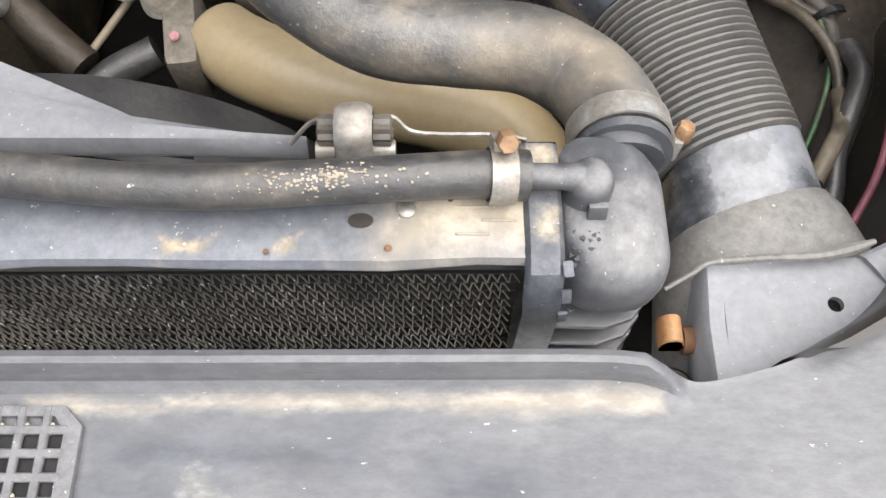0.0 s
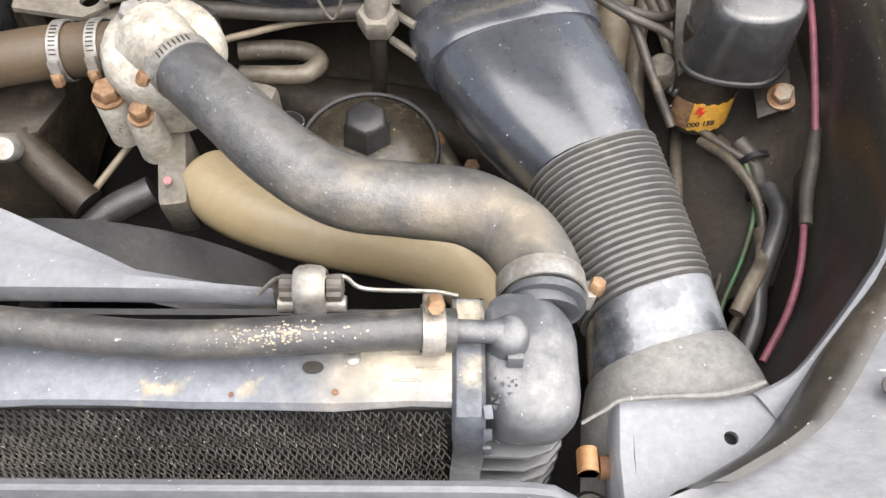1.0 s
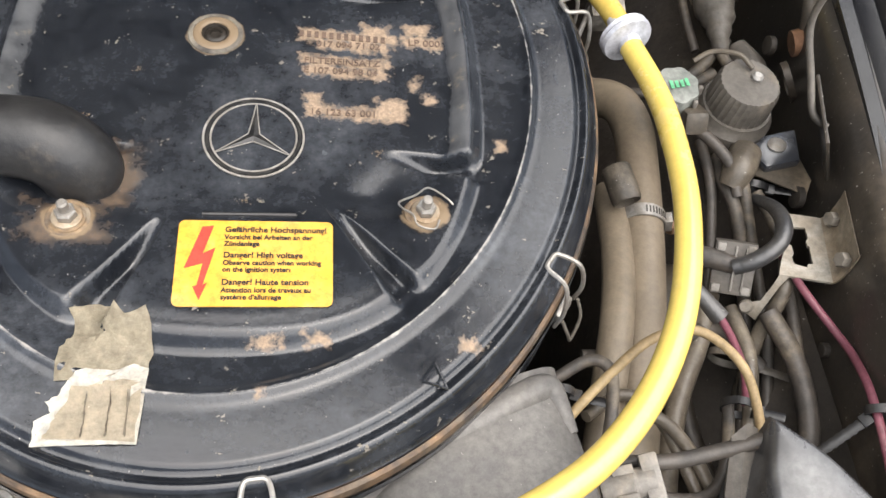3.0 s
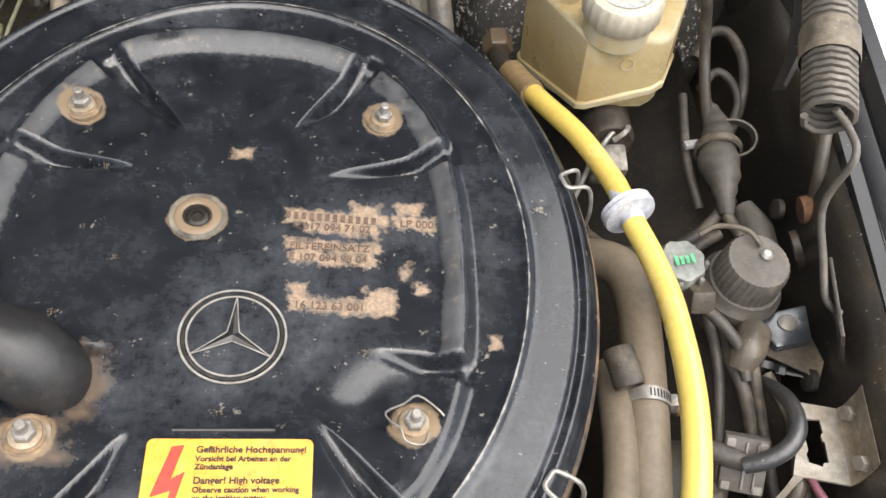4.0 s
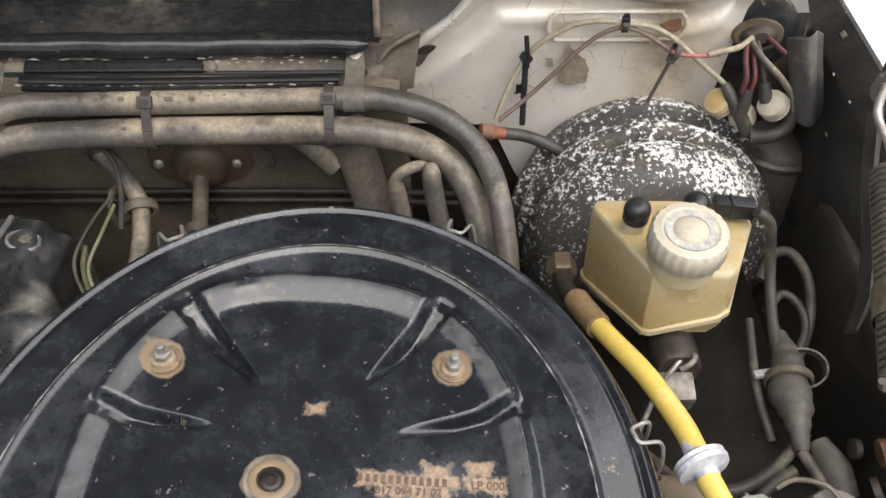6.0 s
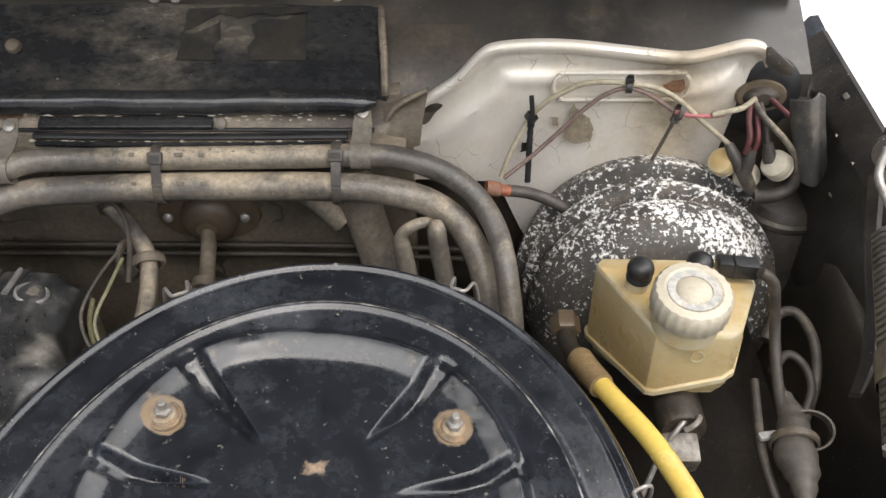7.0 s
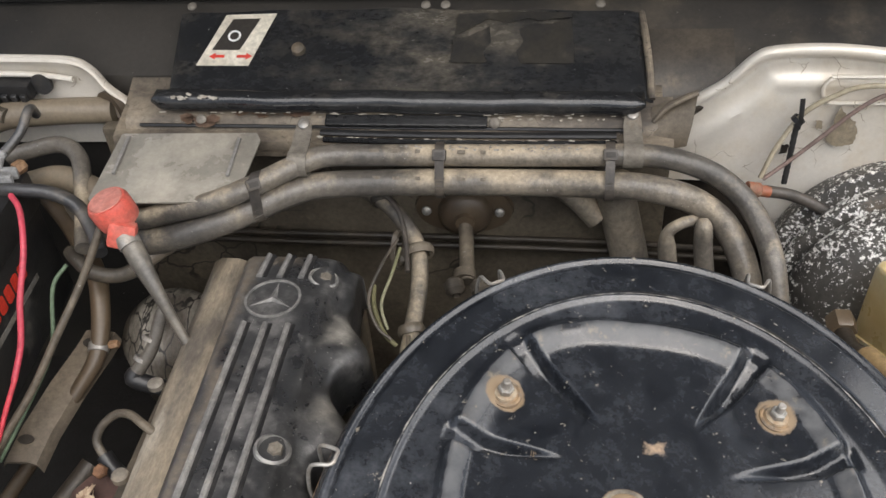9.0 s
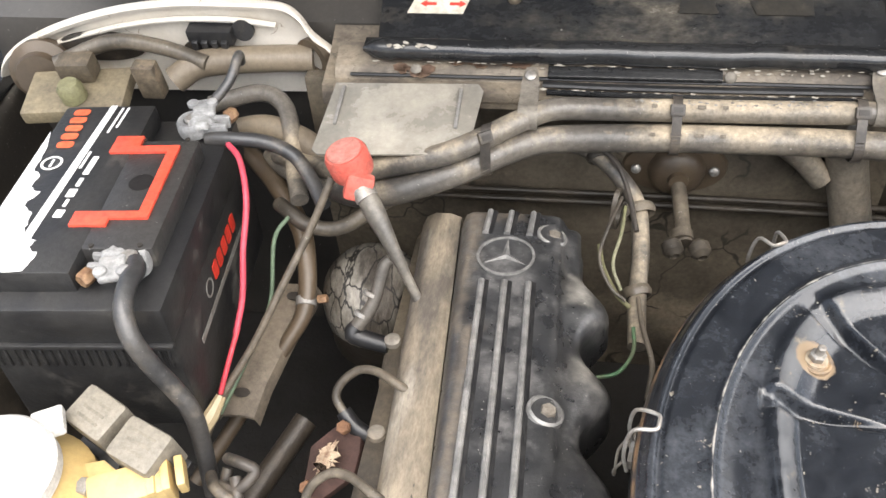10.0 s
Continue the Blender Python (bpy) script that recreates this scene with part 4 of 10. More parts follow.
bm = skin(bmesh.new(), [section((0.1335, 0.270), (0.221, 0.299), 0.040, 0.724), section((0.132, 0.225), (0.2275, 0.256), 0.041, 0.722)])
part("lower_sleeve", bm, M_PLASTIC, duct)
bm = skin(bmesh.new(), [section((0.130, 0.226), (0.2295, 0.257), 0.043, 0.722), section((0.128, 0.218), (0.238, 0.246), 0.044, 0.722), section((0.126, 0.205), (0.250, 0.218), 0.046, 0.718), section((0.124, 0.12), (0.26, 0.13), 0.05, 0.68)])
part("snorkel", bm, M_SNORKEL, duct, "flared grey mouth of the duct")
bm = bmesh.new()
tube([(0.1177, 0.1844, 0.770), (0.1315, 0.1916, 0.773), (0.1423, 0.1975, 0.774), (0.1675, 0.2000, 0.774), (0.1963, 0.2010, 0.774), (0.2148, 0.2045, 0.775), (0.2281, 0.2085, 0.776)], [0.0012, 0.0014, 0.0016, 0.002, 0.003, 0.0035, 0.0015], 8, 6, bm)
part("lip", bm, M_SNORKEL, duct, "raised rear lip of the mouth")


def holed(outline, at, r, depth, bm=None):
    """A flat piece with one round hole."""
    bm = bm or bmesh.new()
    pts = []
    for (x0, y0), (x1, y1) in zip(outline, outline[1:] + outline[:1]):
        for k in range(6):
            pts.append((x0 + (x1 - x0) * k / 6, y0 + (y1 - y0) * k / 6))
    out = [V(x, y, 0) for x, y in pts]
    inn = []
    for p in out:
        d = (p - V(*at, 0)).normalized() * r
        inn.append(V(*at, 0) + d)
    dz = V(0, 0, -depth)
    return skin(bm, [[p + dz for p in inn], inn, out, [p + dz for p in out]], True, False)


cb = thing("corner_bracket", (0.2, 0.17, 0.75), "grey plastic corner bracket with a round hole", "bracket")
bm = holed([(0.149, 0.199), (0.19, 0.2025), (0.237, 0.204), (0.262, 0.2145), (0.270, 0.208), (0.232, 0.164), (0.19, 0.136), (0.146, 0.126)], (0.205, 0.177), 0.0042, 0.004)
bm.transform(Matrix.Translation((0, 0, 0.767)))
part("plate", bm, M_GREYPLASTIC, cb)
bm = bmesh.new()
sheet([[V(0.1385, 0.199, 0.74), V(0.1395, 0.1985, 0.765), V(0.142, 0.199, 0.768), V(0.1495, 0.199, 0.7675)], [V(0.135, 0.168, 0.74), V(0.136, 0.166, 0.765), V(0.139, 0.166, 0.768), V(0.147, 0.166, 0.7675)],
       [V(0.135, 0.137, 0.73), V(0.137, 0.134, 0.765), V(0.139, 0.133, 0.768), V(0.147, 0.132, 0.7675)]], 0.002, bm)
part("flange", bm, M_GREYPLASTIC, cb)
IN = [(0.222, 0.2045), (0.245, 0.2155), (0.262, 0.231), (0.281, 0.2525), (0.297, 0.272), (0.314, 0.297), (0.333, 0.35), (0.349, 0.42)]
GRV = [(0.236, 0.184), (0.254, 0.204), (0.269, 0.221), (0.286, 0.240), (0.300, 0.257), (0.314, 0.278), (0.338, 0.335), (0.356, 0.42)]
rows = []
for a, b in zip(smooth([(x, y, 0) for x, y in IN], 4), smooth([(x, y, 0) for x, y in GRV], 4)):
    k = step(0.2, 0.30, a.y)
    rows.append([a + V(0, 0, 0.755), a + V(0, 0, 0.768 + 0.022 * k), a.lerp(b, 0.15) + V(0, 0, 0.7705 + 0.026 * k), a.lerp(b, 0.5) + V(0, 0, 0.770 + 0.027 * k), a.lerp(b, 0.85) + V(0, 0, 0.768 + 0.023 * k), b + V(0, 0, 0.764 + 0.018 * k)])
part("inner_flange", sheet(rows, 0.003), M_GREYPLASTIC, cb, "dusty rounded flange sweeping up to the fender")
part("hole", turned([(0.007, 0), (0.007, 0.001)], (0.291, 0.196, 0.7985), (0.1, -0.1, 1), 24), M_PRINT_HOLE, panel, "dark round hole")
lt = thing("hood_latch", (0.125, 0.165, 0.72), "small rusty latch hook beside the radiator tank", "latch")
bm = bmesh.new()
sheet([[V(0.1225 + 0.0062 * math.cos(radians(q_)), y, 0.752 + 0.009 * max(-0.6, math.sin(radians(q_)))) for q_ in range(-40, 221, 20)] for y in (0.160, 0.165, 0.170, 0.1745)], 0.002, bm, (0, 0, -1))
part("hook", bm, surface("orange_rust", (0.36, 0.21, 0.10), 0.55, 0.1, (0.3, 0.12, 0.04), 0.8, 60), lt)
part("pin", turned([(0.0075, 0), (0.0075, 0.014)], (0.130, 0.166, 0.745), (1, 0, 0), 14), M_RUST, lt)
part("cup", turned([(0.012, 0), (0.013, 0.02), (0.01, 0.024)], (0.124, 0.142, 0.715), (0, 0, 1), 18), M_DARKMETAL, lt)

# ---------- fan shroud ----------
sh = thing("fan_shroud", (-0.2, 0.27, 0.78), "faded grey plastic fan shroud in two overlapping pieces", "shroud")
bm = bmesh.new()
sheet([[V(x, y1, z), V(x, (y0 + y1) / 2, z + 0.006), V(x, y0, z + 0.004), V(x, y0 - 0.004, z - 0.004)] for x, y0, y1, z in
       ((-0.6, 0.257, 0.36, 0.80), (-0.42, 0.257, 0.335, 0.80), (-0.242, 0.256, 0.293, 0.80), (-0.16, 0.2555, 0.272, 0.80), (-0.1, 0.254, 0.260, 0.801), (-0.065, 0.252, 0.2545, 0.802))], 0.003, bm)
part("front_piece", bm, M_GREYPLASTIC, sh)
bm = bmesh.new()
sheet([[V(x, y1, z), V(x, (y0 + y1) / 2, z + 0.004), V(x, y0, z)] for x, y0, y1, z in ((-0.6, 0.33, 0.46, 0.775), (-0.42, 0.31, 0.40, 0.775), (-0.255, 0.28, 0.328, 0.778), (-0.18, 0.265, 0.292, 0.78), (-0.13, 0.258, 0.266, 0.782))], 0.003, bm)
part("rear_piece", bm, M_GREYPLASTIC, sh)
bm = bmesh.new()
sheet([[V(x, 0.246, 0.795), V(x, 0.242, 0.72), V(x, 0.242, 0.45)] for x in (-0.6, -0.3, 0.05)], 0.004, bm, (0, -1, 0))
part("rear_wall", bm, M_BLACK, sh)
clipt = thing("shroud_clip", (-0.037, 0.241, 0.84), "galvanised spring clip between shroud and radiator", "clip")
bm = bmesh.new()
tube([(-0.037, 0.2255, 0.826), (-0.037, 0.229, 0.841), (-0.037, 0.238, 0.8465), (-0.037, 0.246, 0.843), (-0.037, 0.2485, 0.83)], 0.009, 8, 6, bm, flat=0.3)
part("strap", bm, M_STEEL, clipt)
for x in (-0.05, -0.024):
    part("knob", turned([(0.0045, 0), (0.007, 0.001), (0.007, 0.009), (0.0045, 0.01)], (x - 0.005, 0.239, 0.834), (1, 0, 0), 36, wave=(9, 0.1)), M_DUSTYGREY, clipt)
    part("pin", turned([(0.005, 0), (0.005, 0.012)], (x - 0.006, 0.233, 0.826), (1, 0, 0), 10), M_STEEL, clipt)
part("wire", tube([(-0.072, 0.246, 0.812), (-0.06, 0.249, 0.826), (-0.05, 0.244, 0.836), (-0.037, 0.242, 0.838), (-0.02, 0.246, 0.835), (-0.008, 0.243, 0.826), (0.03, 0.2415, 0.826), (0.045, 0.238, 0.827)], 0.0013, 6, 6), M_STEEL, clipt)
fan = thing("fan", (-0.25, 0.34, 0.6), "dark radiator fan behind the shroud", "fan")
part("hub", turned([(0.055, -0.02), (0.055, 0.02), (0.03, 0.03)], (-0.25, 0.34, 0.53), (0, 1, 0), 24), M_DARKMETAL, fan)
for k in range(7):
    a = 2 * math.pi * k / 7 + 0.35
    m = Matrix.Translation((-0.25, 0.34, 0.53)) @ Matrix.Rotation(a, 4, "Y") @ pose(0.115, 0, 0, 28)
    part("blade", block((0.13, 0.004, 0.07), m, 0.0018), M_BLACK, fan)
part("shroud_ring", turned([(0.2, -0.03), (0.207, -0.03), (0.207, 0.03), (0.2, 0.03)], (-0.25, 0.32, 0.53), (0, 1, 0), 48), M_BLACK, sh, "dark ring round the fan")


# ---------- air cleaner ----------
LC = V(-0.085, 0.872, 0)
LA, LB, LROT = 0.262, 0.319, radians(8)


def lid_plane(x, y):
    return 0.7907 - 0.110 * x + 0.0555 * y


GROOVES = [  # inner tip and outer end of the radial grooves beside the bolt pads
    ((-0.122, 0.974), (-0.184, 1.040)), ((-0.154, 0.941), (-0.246, 0.954)), ((-0.047, 0.987), (0.004, 1.056)), ((-0.022, 0.943), (0.072, 0.974)),
    ((-0.125, 0.737), (-0.158, 0.678)), ((-0.150, 0.795), (-0.244, 0.785)), ((-0.023, 0.751), (0.031, 0.684)), ((0.016, 0.800), (0.096, 0.784))]
PADS = [(-0.205, 1.0), (0.021, 1.010), (0.041, 0.749), (-0.184, 0.734)]


def groove_cut(x, y):
    """How deep a radial groove is cut at a place, 0 to 1."""
    cut = 0.0
    for (ax, ay), (bx, by) in GROOVES:
        gx, gy = bx - ax, by - ay
        s = ((x - ax) * gx + (y - ay) * gy) / (gx * gx + gy * gy)
        if -0.2 < s < 1.4:
            s = min(max(s, 0.0), 1.25)
            d = math.hypot(x - ax - gx * s, y - ay - gy * s)
            w = 0.004 + 0.0100 * s
            cut = max(cut, (1 - step(0.3 * w, 0.95 * w, d)) * step(-0.05, 0.6, s))
    return cut


def middle(x, y):
    """How far out a place lies on the raised middle of the lid, 1 at its edge."""
    px, py = abs(x - LC.x), abs(y - LC.y)
    return ((px / 0.163) ** 2.6 + (py / 0.2155) ** 2.6) ** (1 / 2.6)


def near_pad(x, y):
    return max(1 - step(0.030, 0.062, math.hypot(x - ax, y - ay)) for ax, ay in PADS)


def lid_height(x, y, rho):
    """Pressed relief of the lid over its mean plane."""
    h = -0.016 * step(0.955, 1.0, rho) ** 1.5
    h -= 0.004 * (step(0.925, 0.94, rho) - step(0.945, 0.96, rho))
    h -= 0.0006 * step(0.80, 0.93, rho) * (1 - step(0.95, 1.0, rho))
    trough = 1 - step(0.715, 0.797, rho)
    q = middle(x, y)
    crest = 1 - step(0.995, 1.055, q)
    pad = near_pad(x, y)
    dish = (1 - step(0.875 - 0.07 * pad, 0.99, q)) * step(0.730, 0.768, y)
    front = step(0.735, 0.70, y) * (1 - step(0.93, 1.0, q))
    body = 0.0100 * crest - 0.0100 * dish + 0.0035 * (1 - step(0.0, 0.8, q)) - 0.004 * pad * crest + 0.001 * front
    h += trough * (-0.0035 + body - 0.0145 * groove_cut(x, y) * (1 - step(0.97, 1.08, q)))
    h += 0.0034 * math.exp(-((rho - 0.799) / 0.013) ** 2)
    ring = math.hypot(x + 0.108, y - 0.900)
    h += 0.0025 * step(0.019, 0.014, ring) - 0.006 * step(0.0105, 0.008, ring)
    return h


ac = thing("air_cleaner", (-0.08, 0.87, 0.70), "large oval black air cleaner with dusty chipped lid", "air cleaner")


def lid_point(rho, t, extra=0.0):
    u, v = rho * LA * math.cos(t), rho * LB * math.sin(t)
    x = LC.x + u * math.cos(LROT) + v * math.sin(LROT)
    y = LC.y - u * math.sin(LROT) + v * math.cos(LROT)
    return V(x, y, lid_plane(x, y) + lid_height(x, y, rho) + extra)


bm = bmesh.new()
N_T = 600
rhos = [0.004] + [0.02 + 0.00604 * i for i in range(163)]
rows = [[bm.verts.new(lid_point(min(r, 1.0), 2 * math.pi * j / N_T)) for j in range(N_T)] for r in rhos]
for a, b in zip(rows, rows[1:]):
    for i in range(N_T):
        j = (i + 1) % N_T
        bm.faces.new((a[i], a[j], b[j], b[i]))
bm.faces.new(rows[0])
lid = part("lid", bm, M_LID, ac, "black enamelled pressed lid with star emblem, worn bevels with painted sheen and rust stains", 75)
marks = {k: lid.data.attributes.new(k, "FLOAT", "POINT") for k in ("bevel", "edge", "rust")}
for k, v in enumerate(lid.data.vertices):
    x, y = v.co.x / SIZE, v.co.y / SIZE
    rho = math.hypot(((x - LC.x) * math.cos(LROT) - (y - LC.y) * math.sin(LROT)) / LA, ((x - LC.x) * math.sin(LROT) + (y - LC.y) * math.cos(LROT)) / LB)
    q, cut_ = middle(x, y), groove_cut(x, y)
    # Bevels and ridge get a paler tone for their sheen, along with wear.
    band_ = step(0.86, 0.93, q) * (1 - step(0.985, 1.01, q)) * (1 - step(0.05, 0.25, cut_)) * step(0.74, 0.80, y)
    lip_ = math.exp(-((q - 0.995) / 0.02) ** 2) * step(0.70, 0.66, y) * (1 - cut_)
    marks["bevel"].data[k].value = 1.0 * band_ + 0.75 * lip_
    marks["edge"].data[k].value = 1.0 * math.exp(-((rho - 0.801) / 0.006) ** 2) + 0.5 * math.exp(-((rho - 0.955) / 0.006) ** 2)
    marks["rust"].data[k].value = max(1.2 * (1 - step(0.011, 0.024, math.hypot(x - ax, y - ay))) for ax, ay in PADS) + 1.1 * (1 - step(0.018, 0.026, math.hypot(x + 0.108, y - 0.900)))
bm = bmesh.new()
prof = [(0.985, -0.004), (1.0, -0.003), (1.008, -0.008), (1.01, -0.014), (1.004, -0.019), (0.985, -0.02)]
skin(bm, [[lid_point(0.99, 2 * math.pi * j / 160) * 1.0 + (lid_point(1.0, 2 * math.pi * j / 160) - V(LC.x, LC.y, lid_plane(LC.x, LC.y))) * (r - 1.0) + V(0, 0, dz) for j in range(160)] for r, dz in prof], True, False)
part("rim", bm, M_LIDRIM, ac, "rolled rim with rust along its edge")
bm = bmesh.new()
prof = [(1.012, -0.032), (1.014, -0.037), (1.004, -0.042), (0.998, -0.055), (0.992, -0.085), (0.96, -0.105), (0.90, -0.125), (0.3, -0.13)]
around = [lid_point(1.0, 2 * math.pi * j / 120) for j in range(120)]
skin(bm, [[V(LC.x + (p.x - LC.x) * k, LC.y + (p.y - LC.y) * k, lid_plane(LC.x, LC.y) + dz + (lid_plane(p.x, p.y) - lid_plane(LC.x, LC.y)) * k) for p in around] for k, dz in prof], True, False)
part("housing", bm, M_PLASTIC, ac, "dark drum of the housing")
bm = bmesh.new()
prof = [(0.999, -0.019), (1.008, -0.021), (1.011, -0.026), (1.008, -0.031), (0.995, -0.033)]
skin(bm, [[V(LC.x + (p.x - LC.x) * k, LC.y + (p.y - LC.y) * k, lid_plane(p.x, p.y) + dz) for p in (lid_point(1.0, 2 * math.pi * j / 160) for j in range(160))] for k, dz in prof], True, False)
part("lower_rim", bm, surface("rusty_seam", (0.040, 0.032, 0.026), 0.45, 0, (0.19, 0.115, 0.06), 0.9, 38, DUST, 0.3, 26, 0.5, 250, (0.30, 0.22, 0.13), 120, 0.05), ac, "rusty lower seam")


def on_lid(x, y, extra=0.0):
    """A pose lying on the lid, x to the right."""
    px, py = x - LC.x, y - LC.y
    u = px * math.cos(LROT) - py * math.sin(LROT)
    v = px * math.sin(LROT) + py * math.cos(LROT)
    z = lid_plane(x, y) + lid_height(x, y, math.hypot(u / LA, v / LB))
    return frame_of((x, y, z + extra), (1, 0, -0.110), (0, 1, 0.0555))


M_RUSTWASHER = surface("rusty_washer", (0.23, 0.155, 0.085), 0.6, 0.0, (0.085, 0.066, 0.052), 0.95, 120, (0.34, 0.285, 0.21), 0.35, 60)
M_PALEWASHER = surface("zinc_washer", (0.30, 0.255, 0.19), 0.5, 0.2, (0.22, 0.145, 0.08), 0.8, 110)
for x, y, nutlabel in ((0.021, 1.010, ""), (-0.205, 1.0, ""), (0.041, 0.749, "nut with a scrap of lock wire"), (-0.184, 0.734, "")):
    m = on_lid(x, y)
    pad = turned([(0.0142, -0.004), (0.0138, 0.0006), (0.0122, 0.0013), (0.0108, 0.0008), (0.0100, 0.0016)], (0, 0, 0), (0, 0, 1), 28)
    pad.transform(m)
    under = part("washer", pad, M_RUSTWASHER, ac, "rusty washer")
    pale = turned([(0.0098, 0.0005), (0.0095, 0.0028), (0.008, 0.0034)], (0, 0, 0), (0, 0, 1), 24)
    pale.transform(m)
    part("inner_washer", pale, M_PALEWASHER, under, "dull zinc washer")
    nut = hexnut((0, 0, 0.003), (0, 0, 1), 0.0068, 0.0065)
    turned([(0.0035, 0.007), (0.0035, 0.017), (0.0025, 0.018)], (0, 0, 0), (0, 0, 1), 12, nut)
    nut.transform(m)
    part("nut", nut, M_STEEL, under, nutlabel)
w = tube([(0.0 + 0.016 * math.cos(a) * (1 + 0.3 * math.sin(3 * a)), 0.014 * math.sin(a) * (1 + 0.25 * math.cos(4 * a)), 0.006 + 0.003 * math.sin(2 * a)) for a in (0.2 + 0.6 * k for k in range(10))], 0.0007, 5, 3)
w.transform(on_lid(0.041, 0.749))
part("lock_wire", w, M_STEEL, ac)
# star emblem of raised strips
em = bmesh.new()
turned([(0.0305, 0), (0.0305, 0.001), (0.0325, 0.001), (0.0325, 0)], (0, 0, 0), (0, 0, 1), 56, em)
for k in range(3):
    a = radians(90 + 120 * k)
    c, s = math.cos(a), math.sin(a)
    tip, l, r_ = V(0.030 * c, 0.030 * s, 0.0003), V(-0.0035 * s, 0.0035 * c, 0.0003), V(0.0035 * s, -0.0035 * c, 0.0003)
    b = bmesh.new()
    vs = [b.verts.new(p) for p in (tip, l, r_, V(0, 0, 0.0016), V(0.029 * c, 0.029 * s, 0.0008))]
    for f in ((0, 1, 4), (0, 4, 2), (1, 3, 4), (4, 3, 2)):
        b.faces.new([vs[i] for i in f])
    em = join(em, b)
em.transform(on_lid(-0.075, 0.807, 0.0002))
part("emblem", em, surface("worn_emblem", (0.008, 0.0085, 0.010), 0.3, 0, (0.04, 0.038, 0.034), 0.8, 120), ac, "pressed three-pointed emblem in a ring")
for k in range(3):
    a = radians(90 + 120 * k)
    c, s = math.cos(a), math.sin(a)
    for sg in (-1, 1):
        st = tube([(0.0295 * c, 0.0295 * s, 0.0006), (0.012 * c - sg * 0.0024 * s, 0.012 * s + sg * 0.0024 * c, 0.0008), (0.0045 * math.cos(a + sg * 1.05), 0.0045 * math.sin(a + sg * 1.05), 0.001)], 0.00045, 6, 3)
        st.transform(on_lid(-0.075, 0.807, 0.0002))
        part("star_edge", st, M_BAREEDGE, ac, "rubbed edge of the star")
for r0, r1 in ((0.0285, 0.0298), (0.0332, 0.0347)):
    eg = turned([(r0, 0), (r0, 0.0008), (r1, 0.0008), (r1, 0)], (0, 0, 0), (0, 0, 1), 56)
    eg.transform(on_lid(-0.075, 0.807, 0.0001))
    part("emblem_edge", eg, M_BAREEDGE, ac, "rubbed edge of the emblem ring")
# centre dimple
b = turned([(0.0215, -0.003), (0.0195, 0.0010), (0.0165, 0.0014), (0.0150, -0.004)], (0, 0, 0), (0, 0, 1), 36)
b.transform(Matrix.Translation((-0.0165, 0, 0.0006)) @ on_lid(-0.0915, 0.9))
part("dimple_ring", b, surface("bare_dimple", (0.22, 0.195, 0.155), 0.5, 0.1, (0.045, 0.04, 0.036), 0.95, 60), ac, "worn ring round the centre hole")
b = turned([(0.0145, -0.002), (0.0105, 0.0008), (0.0085, 0.0008), (0.0078, -0.0008), (0.0062, 0.0004), (0.0045, 0.0006), (0.004, -0.004)], (0, 0, 0), (0, 0, 1), 28)
b.transform(frame_of((-0.108, 0.9, lid_plane(-0.108, 0.9)), (1, 0, -0.11), (0, 1, 0.0555)))
part("plug", b, M_DARKMETAL, ac)
# embossed part lettering, rusted through; the maker's name is a plain bar
M_RUSTLETTER = surface("rusty_letter", (0.13, 0.085, 0.06), 0.7, 0, (0.07, 0.05, 0.04), 0.8, 200)
for txt, size, x, y in (("LP 0001", 0.0090, 0.0335, 0.9035), ("017 094 71 02", 0.0082, -0.035, 0.8948), ("FILTEREINSATZ", 0.0082, -0.0435, 0.8775), ("E 107 094 98 04", 0.0082, -0.0435, 0.8682), ("16 123 63 001", 0.0082, -0.038, 0.8298)):
    lettering("lettering", txt, size, on_lid(x, y, 0.0005), M_RUSTLETTER, ac, 0.0001)
for k in range(12):
    part("name_bar", block((0.0032, 0.006, 0.0004), on_lid(-0.046 + 0.0055 * k, 0.9065, 0.0005), 0), M_RUSTLETTER, ac)
# rust and dirt spots, each a small cluster of flecks
M_SPOT = surface("rusty_fleck", (0.17, 0.125, 0.08), 0.75, 0, (0.065, 0.052, 0.042), 0.9, 150)


def fleck_patch(x, y, size, count, name, label, material):
    b = bmesh.new()
    for q in range(count):
        u, v, r_ = x + random.gauss(0, size), y + random.gauss(0, size * 0.7), random.uniform(0.0003, 0.0009)
        high = 0.0005 + 0.0003 * random.random()
        b.faces.new([b.verts.new(on_lid(u + r_ * random.uniform(0.5, 1.4) * math.cos(f), v + r_ * random.uniform(0.5, 1.4) * math.sin(f), high).translation) for f in (1.05 * j for j in range(6))])
    part(name, b, material, ac, label, kind="stuff")


for x, y, size in ((-0.180, 0.945, 0.0030), (-0.158, 0.863, 0.0022), (0.010, 0.800, 0.0025), (-0.190, 0.820, 0.0025), (-0.077, 0.752, 0.0022)):
    fleck_patch(x, y, size, 16, "rust_spot", "rusty spot in the enamel", M_SPOT)
# A black tube on the lid paints the slot's inner shade.
part("slot_mark", tube([on_lid(-0.102, 0.738, 0.0002).translation, on_lid(-0.072, 0.739, 0.0002).translation, on_lid(-0.043, 0.740, 0.0002).translation], 0.0016, 8, 4), M_BLACK, ac, "black line painted as the narrow pressed slot")
# triangle mark
tri = bmesh.new()
T3 = [(0.043, 0.641), (0.0345, 0.629), (0.050, 0.624)]
for a, b in zip(T3, T3[1:] + T3[:1]):
    tube([on_lid(*a, 0.0008).translation, on_lid(*b, 0.0008).translation], 0.0009, 6, 1, tri)
part("arrow_mark", tri, M_LID, ac, "pressed triangle mark")
